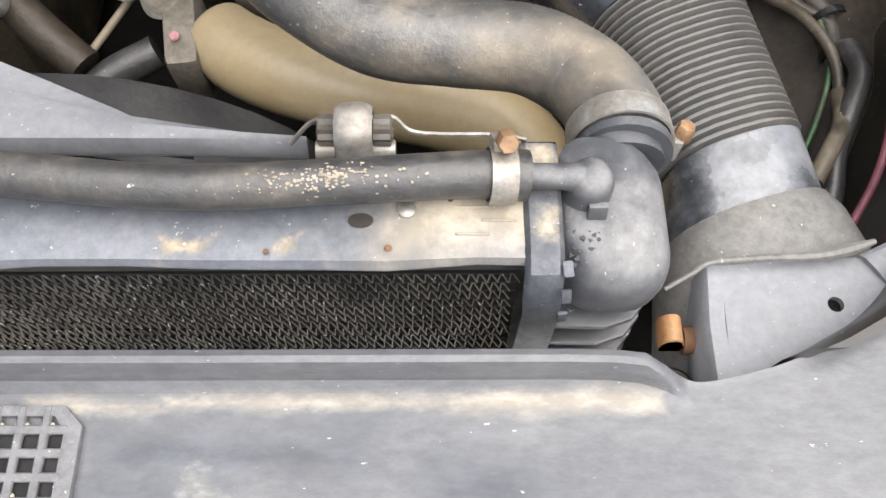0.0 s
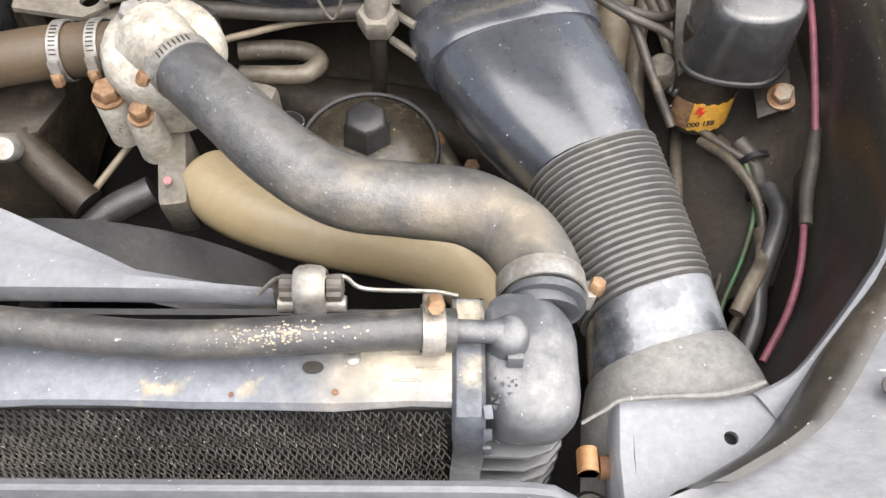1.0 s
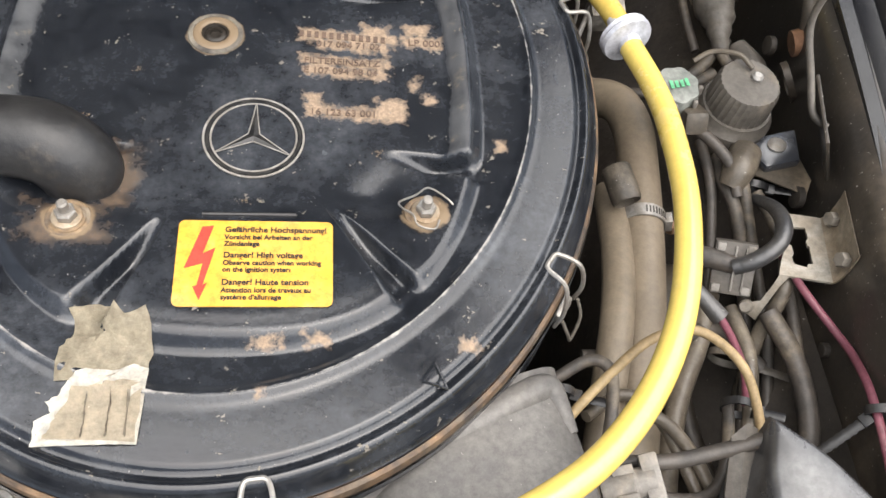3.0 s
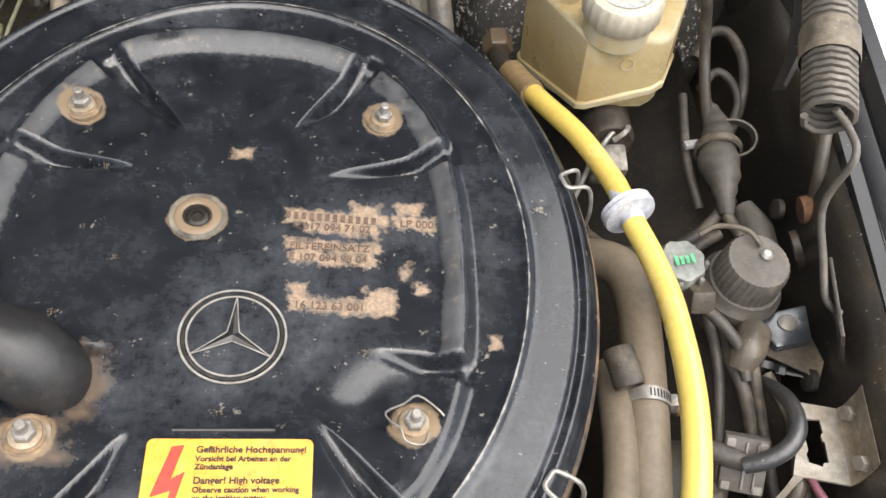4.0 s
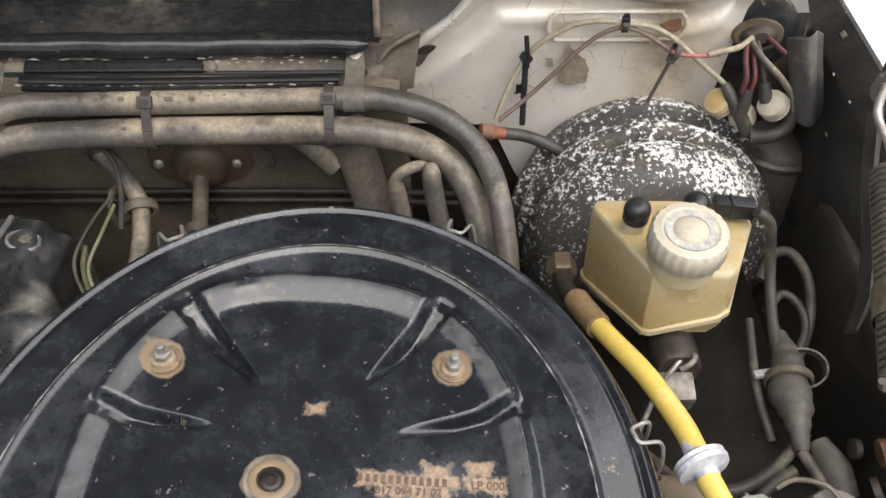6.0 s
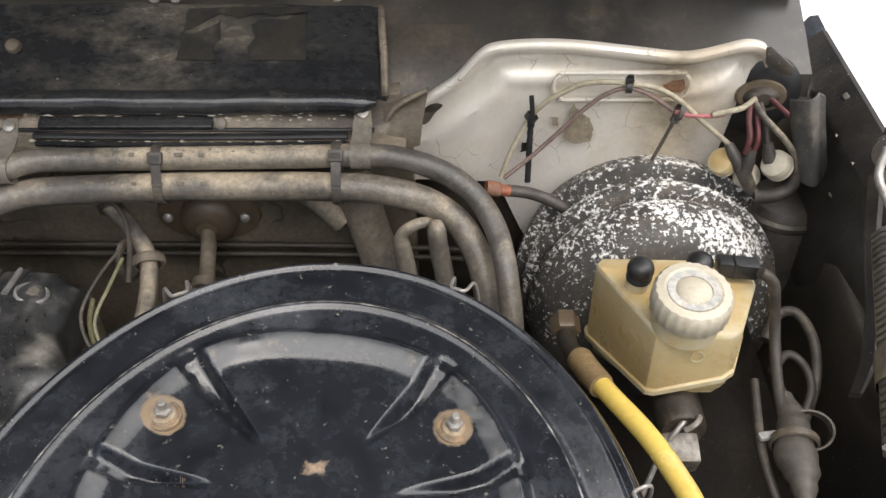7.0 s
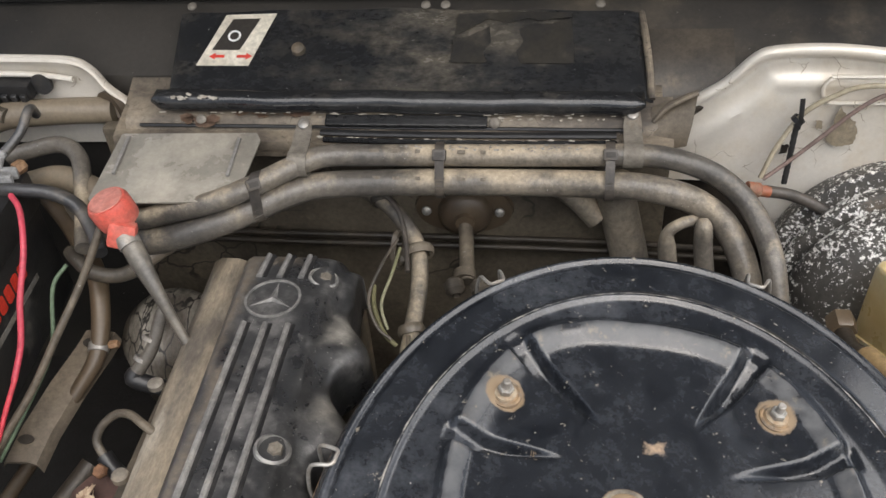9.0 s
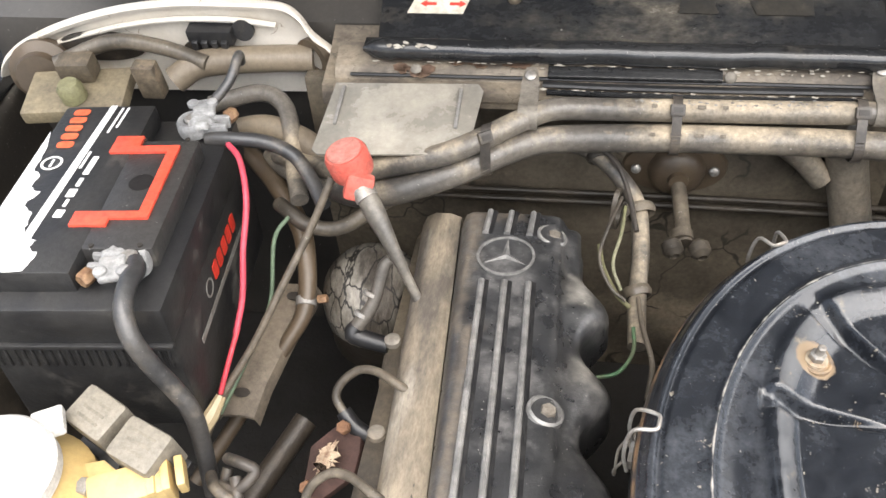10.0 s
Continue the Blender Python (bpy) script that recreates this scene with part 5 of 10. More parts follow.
# breather elbow
el = tube([(-0.40, 0.792, 0.872), (-0.31, 0.789, 0.874), (-0.25, 0.787, 0.875), (-0.205, 0.783, 0.872), (-0.186, 0.777, 0.858), (-0.184, 0.775, 0.84)], [0.024, 0.024, 0.0255, 0.027, 0.027, 0.027], 26, 8)
part("breather_elbow", el, M_BLACK, ac, "smooth black breather elbow entering the lid")


def wire_clip(angle, scale=1.0):
    """A bent-wire clip on the rim; angle in degrees round the lid."""
    t = radians(angle)
    p = lid_point(1.0, t)
    out = (lid_point(1.0, t) - lid_point(0.9, t))
    out.z = 0
    out.normalize()
    side = V(-out.y, out.x, 0)
    z = lid_plane(p.x, p.y)

    def at(o, s, h):
        return V(p.x, p.y, z) + out * o * scale + side * s * scale + V(0, 0, h * scale)
    c = thing("wire_clip", at(0.01, 0, -0.07), "bent steel wire clip hooked over the lid rim", "clip", "lid clips")
    part("bail", tube([at(0.006, -0.014, -0.052), at(0.010, -0.013, -0.03), at(0.006, -0.010, -0.004), at(-0.010, -0.007, -0.0), at(-0.012, 0, 0.001), at(-0.010, 0.007, -0.0), at(0.006, 0.010, -0.004), at(0.010, 0.013, -0.03), at(0.006, 0.014, -0.052)], 0.0017, 7, 5), M_STEEL, c)
    part("lever", tube([at(0.010, -0.011, -0.045), at(0.016, -0.009, -0.062), at(0.016, 0, -0.082), at(0.016, 0.009, -0.062), at(0.010, 0.011, -0.045)], 0.0013, 7, 5), M_GREYCAST, c)
    part("hinge", block((0.02 * scale, 0.010, 0.012), frame_of(at(0.002, 0, -0.05), side, out), 0.002), M_STEEL, c)


for x, y in ((-0.058, 0.553), (0.150, 0.697), (0.170, 0.957), (0.024, 1.157), (-0.235, 1.15), (-0.34, 0.917), (-0.25, 0.62)):
    px, py = x - LC.x, y - LC.y
    wire_clip(math.degrees(math.atan2((px * math.sin(LROT) + py * math.cos(LROT)) / LB, (px * math.cos(LROT) - py * math.sin(LROT)) / LA)))

# warning label
wl = thing("warning_label", (-0.067, 0.702, 0.84), "yellow high-voltage warning sticker with red bolt on the lid", "label")
WM = frame_of((-0.0665, 0.702, lid_plane(-0.0665, 0.702) + 0.0084), (0.0945, 0.002, -0.0100), (0, 1, 0.0555))
sticker = part("sticker", plate(rounded(0.096, 0.061, 0.004), 0.0006, WM), M_LABEL, wl, "yellow sticker")
bolt = plate([(-0.0335, 0.0255), (-0.0265, 0.0265), (-0.032, 0.006), (-0.0245, 0.0105), (-0.0305, -0.016), (-0.028, -0.0145), (-0.032, -0.0265), (-0.0365, -0.017), (-0.034, -0.0165), (-0.0315, -0.001), (-0.0425, -0.0045)], 0.0003, WM @ pose(0, 0, 0.0005))
part("bolt_sign", bolt, M_REDPRINT, sticker, "red lightning bolt")
for txt, size, y in (("Gef\u00e4hrliche Hochspannung!", 0.0051, 0.0218), ("Vorsicht bei Arbeiten an der", 0.0042, 0.0165), ("Z\u00fcndanlage", 0.0042, 0.0117), ("Danger! High voltage", 0.0051, 0.0032), ("Observe caution when working", 0.0042, -0.0020),
                     ("on the ignition system", 0.0042, -0.0068), ("Danger! Haute tension", 0.0051, -0.0160), ("Attention lors de travaux au", 0.0042, -0.0212), ("syst\u00e8me d'allumage", 0.0042, -0.0260)):
    lettering("print", txt, size * 1.12, WM @ pose(-0.0195, y, 0.0006), M_PRINT_HOLE, sticker, 0.00012)
# torn paper sticker
pp = thing("torn_label", (-0.15, 0.63, 0.84), "torn weathered paper label peeling off the lid", "label")


def torn(points, z, name, material, label=""):
    b = bmesh.new()
    C = sum((V(x, y, 0) for x, y in points), V(0, 0, 0)) / len(points)
    fine = []
    for (x0, y0), (x1, y1) in zip(points, points[1:] + points[:1]):
        for k in range(4):
            fine.append(V(x0 + (x1 - x0) * k / 4 + random.uniform(-0.0008, 0.0008), y0 + (y1 - y0) * k / 4 + random.uniform(-0.0008, 0.0008), 0))
    rings = []
    for q in (0.02, 0.25, 0.5, 0.75, 1.0):
        r = []
        for p in fine:
            c = C.lerp(p, q)
            r.append(on_lid(-0.151 + c.x, 0.629 + c.y, z + (0.0012 * random.random() if q == 1.0 else 0)).translation)
        rings.append(r)
    skin(b, rings, True, False)
    bmesh.ops.solidify(b, geom=b.faces[:], thickness=0.0004)
    return part(name, b, material, pp, label)


torn([(-0.023, -0.004), (0.027, 0.002), (0.0275, 0.030), (0.024, 0.042), (0.012, 0.036), (0.002, 0.048), (-0.012, 0.050), (-0.022, 0.042), (-0.018, 0.028), (-0.024, 0.018)], 0.0007, "glue_stain", surface("glue_stain", (0.48, 0.42, 0.31), 0.75, 0, (0.29, 0.25, 0.18), 0.9, 45, (0.46, 0.41, 0.32), 0.35, 30, 0.6), "fibrous beige glue stain")
torn([(-0.0305, -0.040), (0.0265, -0.0405), (0.0275, 0.006), (0.018, 0.0085), (0.008, 0.003), (-0.006, 0.004), (-0.016, -0.003), (-0.020, -0.012), (-0.026, -0.016), (-0.021, -0.022), (-0.030, -0.027)], 0.0012, "torn_edge", surface("fresh_torn_paper", (0.74, 0.71, 0.64), 0.8, 0, (0.6, 0.56, 0.47), 0.6, 60), "white torn margin")
torn([(-0.0245, -0.0375), (0.025, -0.0385), (0.026, -0.003), (0.016, -0.003), (0.004, -0.006), (-0.012, -0.007), (-0.0145, -0.018), (-0.019, -0.024), (-0.020, -0.031)], 0.0019, "paper", surface("faded_label_face", (0.50, 0.43, 0.32), 0.6, 0, (0.42, 0.36, 0.26), 0.8, 26, (0.50, 0.45, 0.36), 0.25, 40, 0.3), "faded beige label face")
for u in (-0.004, 0.009, 0.019):
    torn([(u, -0.036), (u + 0.0006, -0.036), (u + 0.0006, -0.010), (u, -0.010)], 0.0025, "print_line", M_PAPERGREY, "faint printed rule")
# side strut
st = thing("housing_strut", (-0.23, 0.58, 0.76), "dusty pressed mounting strut bolted to the air cleaner", "bracket")
bm = plate([(-0.27, 0.60), (-0.215, 0.615), (-0.20, 0.56), (-0.245, 0.55)], 0.004, pose(0, 0, 0.758), 0.001)
part("foot", bm, M_GREYCAST, st)
sheet([[V(-0.195, 0.60, 0.80), V(-0.205, 0.55, 0.75)], [V(-0.198, 0.61, 0.77), V(-0.21, 0.56, 0.735)]], 0.003, (g := bmesh.new()), (-1, 0, 0))
part("gusset", g, M_PLASTIC, st)
part("bolt", hexnut((-0.232, 0.582, 0.758), (0, 0, 1), 0.008, 0.009, turned([(0.012, -0.001), (0.012, 0.002)], (-0.232, 0.582, 0.758), (0, 0, 1), 20)), M_STEEL, st)

# ---------- thermostat housing ----------
th = thing("thermostat_housing", (-0.18, 0.49, 0.70), "whitish oxidised cast aluminium thermostat housing with bolts", "thermostat housing")
bm = turned([(0.04, -0.06), (0.046, -0.02), (0.048, -0.012), (0.0465, 0.0), (0.043, 0.007), (0.036, 0.0105), (0.020, 0.013), (0.008, 0.0135)], (-0.181, 0.485, 0.773), (0.05, -0.1, 1), 30)
tube([(-0.188, 0.488, 0.775), (-0.172, 0.470, 0.782), (-0.152, 0.447, 0.785)], [0.03, 0.026, 0.022], 20, 5, bm)
part("body", bm, M_CAST, th)
for x, y, z in ((-0.192, 0.498, 0.776), (-0.184, 0.522, 0.770), (-0.224, 0.457, 0.745), (-0.196, 0.440, 0.745)):
    part("boss", turned([(0.014, -0.05), (0.013, -0.004), (0.0105, 0.002)], (x, y, z), (0.05, -0.1, 1), 18), M_CAST, th)
for x, y, z, r_, mt in ((-0.199, 0.497, 0.790, 0.0105, M_STEEL), (-0.186, 0.523, 0.778, 0.0105, M_STEEL), (-0.225, 0.458, 0.747, 0.0105, M_BRASS), (-0.196, 0.438, 0.746, 0.008, M_BRASS)):
    part("bolt", hexnut((x, y, z), (0.05, -0.1, 1), r_, 0.011, turned([(r_ * 1.25, -0.002), (r_ * 1.25, 0.001)], (x, y, z), (0.05, -0.1, 1), 18)), mt, th)
part("flange", block((0.040, 0.055, 0.05), pose(-0.128, 0.482, 0.685, 0, 0, -12), 0.010), M_GREYCAST, th, "stained rear flange")
part("sensor", block((0.016, 0.012, 0.02), pose(-0.153, 0.520, 0.765, 0, 0, -35), 0.002), M_BLACK, th, "small black sensor plug")
part("tab", block((0.011, 0.009, 0.004), pose(-0.168, 0.536, 0.782, -10, 0, 5), 0.001), M_STEEL, th, "bent steel tab")
part("nipple", turned([(0.010, -0.03), (0.010, 0.0), (0.0085, 0.0), (0.0085, -0.01)], (-0.087, 0.462, 0.715), (0.35, 0.25, 0.9), 20), M_RUBBER, th, "open rubber nipple")
h = thing("bypass_hose", (-0.3, 0.51, 0.74), "short dirty coolant hose with two clamps", "hose")
part("hose", tube([(-0.40, 0.50, 0.72), (-0.32, 0.506, 0.737), (-0.27, 0.510, 0.742), (-0.22, 0.506, 0.748), (-0.20, 0.50, 0.75)], 0.022, 18, 6), M_BROWNHOSE, h)
clamp("hose_clamp", (-0.272, 0.510, 0.742), (1, 0, 0.05), 0.0235, 0.010, "clamp with rusty screw on the bypass hose", (-0.27, 0.48, 0.75))
clamp("hose_clamp", (-0.240, 0.509, 0.745), (1, 0, 0.1), 0.0235, 0.010, "clamp with rusty screw on the bypass hose", (-0.24, 0.48, 0.755))
# water pump flange, under the hose
wp = thing("water_pump", (-0.19, 0.41, 0.6), "stained cast water pump flange with pink paint mark", "water pump")
part("flange", block((0.026, 0.075, 0.06), pose(-0.184, 0.432, 0.672, 10, 0, 8), 0.009), M_GREYCAST, wp)
part("bolt", hexnut((-0.198, 0.452, 0.69), (-1, 0, 0.2), 0.007, 0.008), M_BRASS, wp)
part("paint_mark", turned([(0.0038, 0), (0.003, 0.0008)], (-0.183, 0.408, 0.7035), (0, -0.3, 1), 12), surface("pink_mark", (0.42, 0.17, 0.20), 0.6, 0, (0.24, 0.18, 0.16), 0.9, 200), wp, "pink paint dab")
part("stub", tube([(-0.21, 0.43, 0.66), (-0.25, 0.41, 0.65), (-0.285, 0.375, 0.63), (-0.32, 0.34, 0.6)], 0.013, 14, 6), M_RUBBER, wp)

# Added filler so the gap is not plain black; not a known part.
im = thing("gap_casting", (-0.05, 0.62, 0.5), "added dirty cast block filling the dark gap under the air cleaner", "manifold")
part("casting", block((0.36, 0.16, 0.16), pose(-0.06, 0.64, 0.56), 0.03), M_DARKMETAL, im)
part("runner", tube([(-0.24, 0.60, 0.60), (-0.10, 0.55, 0.63), (0.04, 0.53, 0.62), (0.12, 0.50, 0.56)], 0.03, 16, 6), M_DARKMETAL, im)
part("flange", block((0.10, 0.05, 0.05), pose(0.02, 0.52, 0.585, 0, 0, -12), 0.008), M_BLOCK, im)
for x in (-0.02, 0.06):
    part("nut", hexnut((x, 0.50 - 0.2 * x, 0.61), (0, -0.2, 1), 0.008, 0.012), M_BRASS, im)
cable_stub = thing("pipe_stub", (0.03, 0.47, 0.66), "short brown hose stub with orange end", "hose")
part("hose", tube([(0.052, 0.41, 0.64), (0.045, 0.44, 0.66), (0.028, 0.468, 0.672)], 0.010, 14, 5), M_GRUBBER, cable_stub)
part("end", turned([(0.0105, -0.006), (0.011, 0.0), (0.0105, 0.006)], (0.026, 0.470, 0.673), (-0.5, 0.8, 0.35), 16), M_BRASS, cable_stub)

pb = thing("engine_bracket", (-0.275, 0.57, 0.70), "dirty perforated steel bracket beside the thermostat", "bracket")
b = holed([(-0.335, 0.60), (-0.285, 0.598), (-0.25, 0.578), (-0.248, 0.562), (-0.268, 0.548), (-0.33, 0.56)], (-0.266, 0.569), 0.0085, 0.005)
b.transform(Matrix.Translation((0, 0, 0.742)))
part("plate", b, M_GREYCAST, pb)
part("slot", turned([(0.007, 0), (0.007, 0.001)], (-0.295, 0.58, 0.7422), (0, 0, 1), 18, oval=1.5), M_PRINT_HOLE, pb, "dark slot")
part("foot", block((0.02, 0.03, 0.06), pose(-0.32, 0.58, 0.71), 0.004), M_DARKMETAL, pb)

# ---------- oil filter cap ----------
M_OILLID = surface("oily_brown_lid", (0.026, 0.022, 0.016), 0.22, 0, (0.065, 0.051, 0.034), 0.8, 18, (0.20, 0.17, 0.125), 0.46, 12, 0.2, 300, (0.40, 0.37, 0.31), 210, 0.055, speck=0.04)
of = thing("oil_filler", (-0.025, 0.44, 0.66), "dirty round oil canister with raised cross cap", "canister")
OFAX = (0.02, -0.03, 1)
part("body", turned([(0.053, -0.09), (0.055, -0.02), (0.0555, -0.004), (0.054, 0.0), (0.050, 0.0035), (0.042, 0.0085), (0.032, 0.0125), (0.022, 0.0150), (0.014, 0.016)], (-0.025, 0.441, 0.703), OFAX, 56), M_OILLID, of, "oily domed lid", 60)
part("rim", turned([(0.0540, -0.006), (0.0572, -0.006), (0.0578, -0.001), (0.0565, 0.0022), (0.0540, 0.0016)], (-0.025, 0.441, 0.703), OFAX, 56), M_BLACK, of, "thin black rolled rim")
part("knob", turned([(0.0225, 0.010), (0.0215, 0.015), (0.0185, 0.019), (0.0178, 0.034), (0.0165, 0.0375), (0.0140, 0.0392), (0.004, 0.0398)], (-0.026, 0.443, 0.703), OFAX, 6), M_BLACK, of, "black hexagonal knob")

# ---------- yellow fuel hose ----------
yh = thing("fuel_hose", (0.2, 0.75, 0.80), "bright yellow plastic fuel hose curving round the air cleaner", "hose")
Y1 = [(0.014, 0.532, 0.806), (0.045, 0.534, 0.808), (0.081, 0.545, 0.812), (0.134, 0.5755, 0.812), (0.1765, 0.621, 0.812), (0.208, 0.682, 0.812), (0.227, 0.763, 0.81), (0.231, 0.842, 0.805), (0.226, 0.89, 0.803), (0.217, 0.93, 0.802)]
Y2 = [(0.213, 0.953, 0.802), (0.206, 0.983, 0.80), (0.187, 1.033, 0.797), (0.163, 1.085, 0.787), (0.148, 1.125, 0.776), (0.142, 1.145, 0.77)]
part("front_hose", tube(Y1, 0.0097, 16, 8), M_YELLOW, yh)
part("rear_hose", tube(Y2, 0.0097, 16, 8), M_YELLOW, yh)
part("hose_end", tube([(0.012, 0.5325, 0.806), (0.03, 0.533, 0.807), (0.042, 0.5335, 0.808)], 0.0115, 16, 10, ribs=0.0002), M_YELLOW, yh, "crimped hose end")
part("hose_end", tube([(0.156, 1.10, 0.783), (0.147, 1.127, 0.775), (0.141, 1.148, 0.769)], 0.0125, 16, 8, ribs=0.0005), surface("stained_hose_end", (0.24, 0.165, 0.08), 0.5, 0, (0.13, 0.09, 0.05), 0.8, 30), yh, "stained crimped hose end")
part("check_valve", turned([(0.006, -0.024), (0.009, -0.012), (0.0095, -0.006), (0.021, -0.004), (0.022, 0.0), (0.0205, 0.002), (0.0215, 0.005), (0.014, 0.009), (0.009, 0.012), (0.006, 0.024)], (0.2145, 0.942, 0.802), (-0.3, 0.95, 0.02), 30), surface("pale_valve", (0.55, 0.56, 0.60), 0.3, 0.2, (0.42, 0.42, 0.45), 0.7, 30), yh, "pale disc-shaped check valve")
part("tail_pipe", tube([(0.142, 1.146, 0.769), (0.136, 1.168, 0.758), (0.134, 1.19, 0.754), (0.134, 1.205, 0.754)], 0.0095, 14, 6), M_DARKMETAL, yh)
part("tail_nut", hexnut((0.134, 1.195, 0.754), (0, 1, 0.1), 0.0155, 0.022), M_BROWNHOSE, yh, "brown grimy union nut")
bj = thing("hose_union", (-0.02, 0.52, 0.77), "cast elbow with hexagon union nut at the yellow hose", "union")
part("elbow", tube([(0.014, 0.532, 0.806), (0.0, 0.533, 0.803), (-0.012, 0.528, 0.797), (-0.017, 0.521, 0.785), (-0.018, 0.517, 0.77)], 0.0098, 16, 6), M_GREYCAST, bj)
part("nut", hexnut((-0.0175, 0.5175, 0.778), (0.0, 0.15, -1), 0.0165, 0.02), M_GREYCAST, bj)
part("pipe", tube([(-0.018, 0.516, 0.76), (-0.02, 0.515, 0.70), (-0.03, 0.53, 0.62)], 0.007, 10, 5), M_DARKMETAL, bj)


# ---------- ignition coil ----------
co = thing("ignition_coil", (0.28, 0.54, 0.62), "ignition coil under a dusty black rubber hood", "ignition coil")
part("can", turned([(0.031, -0.06), (0.031, 0.035), (0.028, 0.042), (0.012, 0.045)], (0.267, 0.545, 0.672), (-0.05, -0.12, -1), 30), M_DARKMETAL, co, "oily metal can")
CM = frame_of((0.267, 0.545, 0.672), (1, 0, -0.05), (0, -1, 0.12))
lab_rows = [[CM @ V(0.0318 * math.cos(radians(f)), 0.0318 * math.sin(radians(f)), h_ + (0.0012 * math.sin(f * 0.9) if h_ in (0.003, 0.034) else 0)) for h_ in (0.003, 0.01, 0.02, 0.034)] for f in range(22, 113, 5)]
part("label", sheet(lab_rows, 0.0005, None, (0, 1, 0)), M_LABEL, co, "scratched yellow paper label")
part("scuff", sheet([[CM @ V(0.0316 * math.cos(radians(f)), 0.0316 * math.sin(radians(f)), h_) for h_ in (0.004, 0.02, 0.034)] for f in range(112, 149, 6)], 0.0004, None, (0, 1, 0)), M_BRASS, co, "orange-brown bare patch of the can")
fo = bmesh.new()
for q in range(26):
    f, h_, r_ = radians(random.uniform(146, 200)), random.uniform(-0.004, 0.036), random.uniform(0.003, 0.007)
    block((r_, r_ * 1.5, r_ * 0.8), CM @ pose(0.033 * math.cos(f), 0.033 * math.sin(f), h_, random.uniform(0, 90), random.uniform(0, 90), random.uniform(0, 90)), r_ * 0.25, fo, 1)
part("crumpled_tape", fo, M_BLACK, co, "crumpled black tape on the can")
m = frame_of((0.2625, 0.5115, 0.660), (1, 0.1, 0.05), (0, 0.15, 1))
part("bolt_sign", plate([(-0.004, 0.010), (0.001, 0.010), (-0.001, 0.005), (0.004, 0.006), (-0.003, -0.003), (-0.001, 0.003), (-0.006, 0.003)], 0.0004, m @ pose(0, 0.002, 0.0022)), M_REDPRINT, co, "red lightning bolt")
lettering("print", "000 158", 0.0075, m @ pose(-0.0115, -0.0095, 0.0022), M_PRINT_HOLE, co, 0.0002)
hood = bmesh.new()
TOPH = [(0.262, 0.619), (0.292, 0.592), (0.318, 0.556), (0.326, 0.538), (0.318, 0.523), (0.298, 0.515), (0.270, 0.516), (0.253, 0.529), (0.251, 0.556), (0.254, 0.59)]
LOWH = [(0.260, 0.612), (0.294, 0.588), (0.318, 0.556), (0.327, 0.537), (0.319, 0.520), (0.298, 0.508), (0.263, 0.512), (0.241, 0.527), (0.237, 0.556), (0.244, 0.592)]


def hood_ring(k, z, tilt=0.0, mid=None):
    c = V(0.286, 0.553, 0)
    out = []
    for (x0, y0), (x1, y1) in zip(LOWH, TOPH):
        p = V(x0, y0, 0).lerp(V(x1, y1, 0), k)
        if mid:
            p = p.lerp(c, mid)
        out.append(V(p.x, p.y, z + tilt * (p.y - 0.553)))
    return [q for q in smooth(out + out[:1], 4)[:-1]]


rings = [hood_ring(0, 0.705), hood_ring(0.05, 0.713), hood_ring(0.5, 0.740), hood_ring(0.9, 0.762), hood_ring(1.0, 0.768, 0.03), hood_ring(1.0, 0.7715, 0.05, 0.06), hood_ring(1.0, 0.773, 0.05, 0.14), hood_ring(1.0, 0.773, 0.05, 0.6)]
skin(hood, rings)
part("rubber_hood", hood, surface("dusty_rubber_hood", (0.048, 0.048, 0.050), 0.24, 0, (0.022, 0.021, 0.020), 0.9, 20, (0.125, 0.125, 0.125), 0.45, 9, 0.12, settle=0.9, spec=1.0, dust_rough=0.4), co, "black rubber hood with dust on top", 50)
tube([r_ for r_ in [rings[0][j] for j in range(0, 40, 2)] + [rings[0][0]]], 0.003, 8, 2, (lipb := bmesh.new()))
part("hood_lip", lipb, M_BLACK, co)
part("side_flap", sheet([[V(0.240, 0.612, 0.755), V(0.250, 0.618, 0.762), V(0.258, 0.615, 0.758)], [V(0.234, 0.58, 0.735), V(0.243, 0.585, 0.745), V(0.25, 0.583, 0.742)], [V(0.233, 0.545, 0.71), V(0.240, 0.548, 0.722), V(0.247, 0.547, 0.722)], [V(0.236, 0.525, 0.70), V(0.243, 0.526, 0.71), V(0.25, 0.527, 0.71)]], 0.003), M_DUSTYGREY, co, "dusty folded flap of the hood")
part("terminal", turned([(0.014, 0), (0.014, 0.018), (0.011, 0.022)], (0.232, 0.548, 0.672), (-0.3, -0.2, 0.9), 14), surface("crazed_cap", (0.10, 0.085, 0.065), 0.5, 0, (0.03, 0.028, 0.025), 0.9, 90), co, "crazed black terminal cap")
part("bracket", plate([(-0.022, -0.018), (0.022, -0.012), (0.026, 0.01), (0.01, 0.03), (-0.015, 0.03)], 0.003, frame_of((0.327, 0.521, 0.678), (1, 0.1, 0.25), (0, 1, 0.2)), 0.001), M_DARKMETAL, co)
part("bolt", hexnut((0.330, 0.517, 0.680), (-0.3, -0.2, 1), 0.009, 0.009, turned([(0.013, -0.001), (0.013, 0.0015)], (0.330, 0.517, 0.680), (-0.3, -0.2, 1), 20)), surface("rusty_bolt", (0.32, 0.17, 0.08), 0.5, 0.3, (0.4, 0.36, 0.3), 0.8, 60), co, "rusty bolt")


def cable(name, pts, r, material, label, category="cable", n=8, per=6):
    t = thing(name, pts[0], label, category)
    part("sheath", tube(pts, r, max(n, 12), per), material, t)
    return t


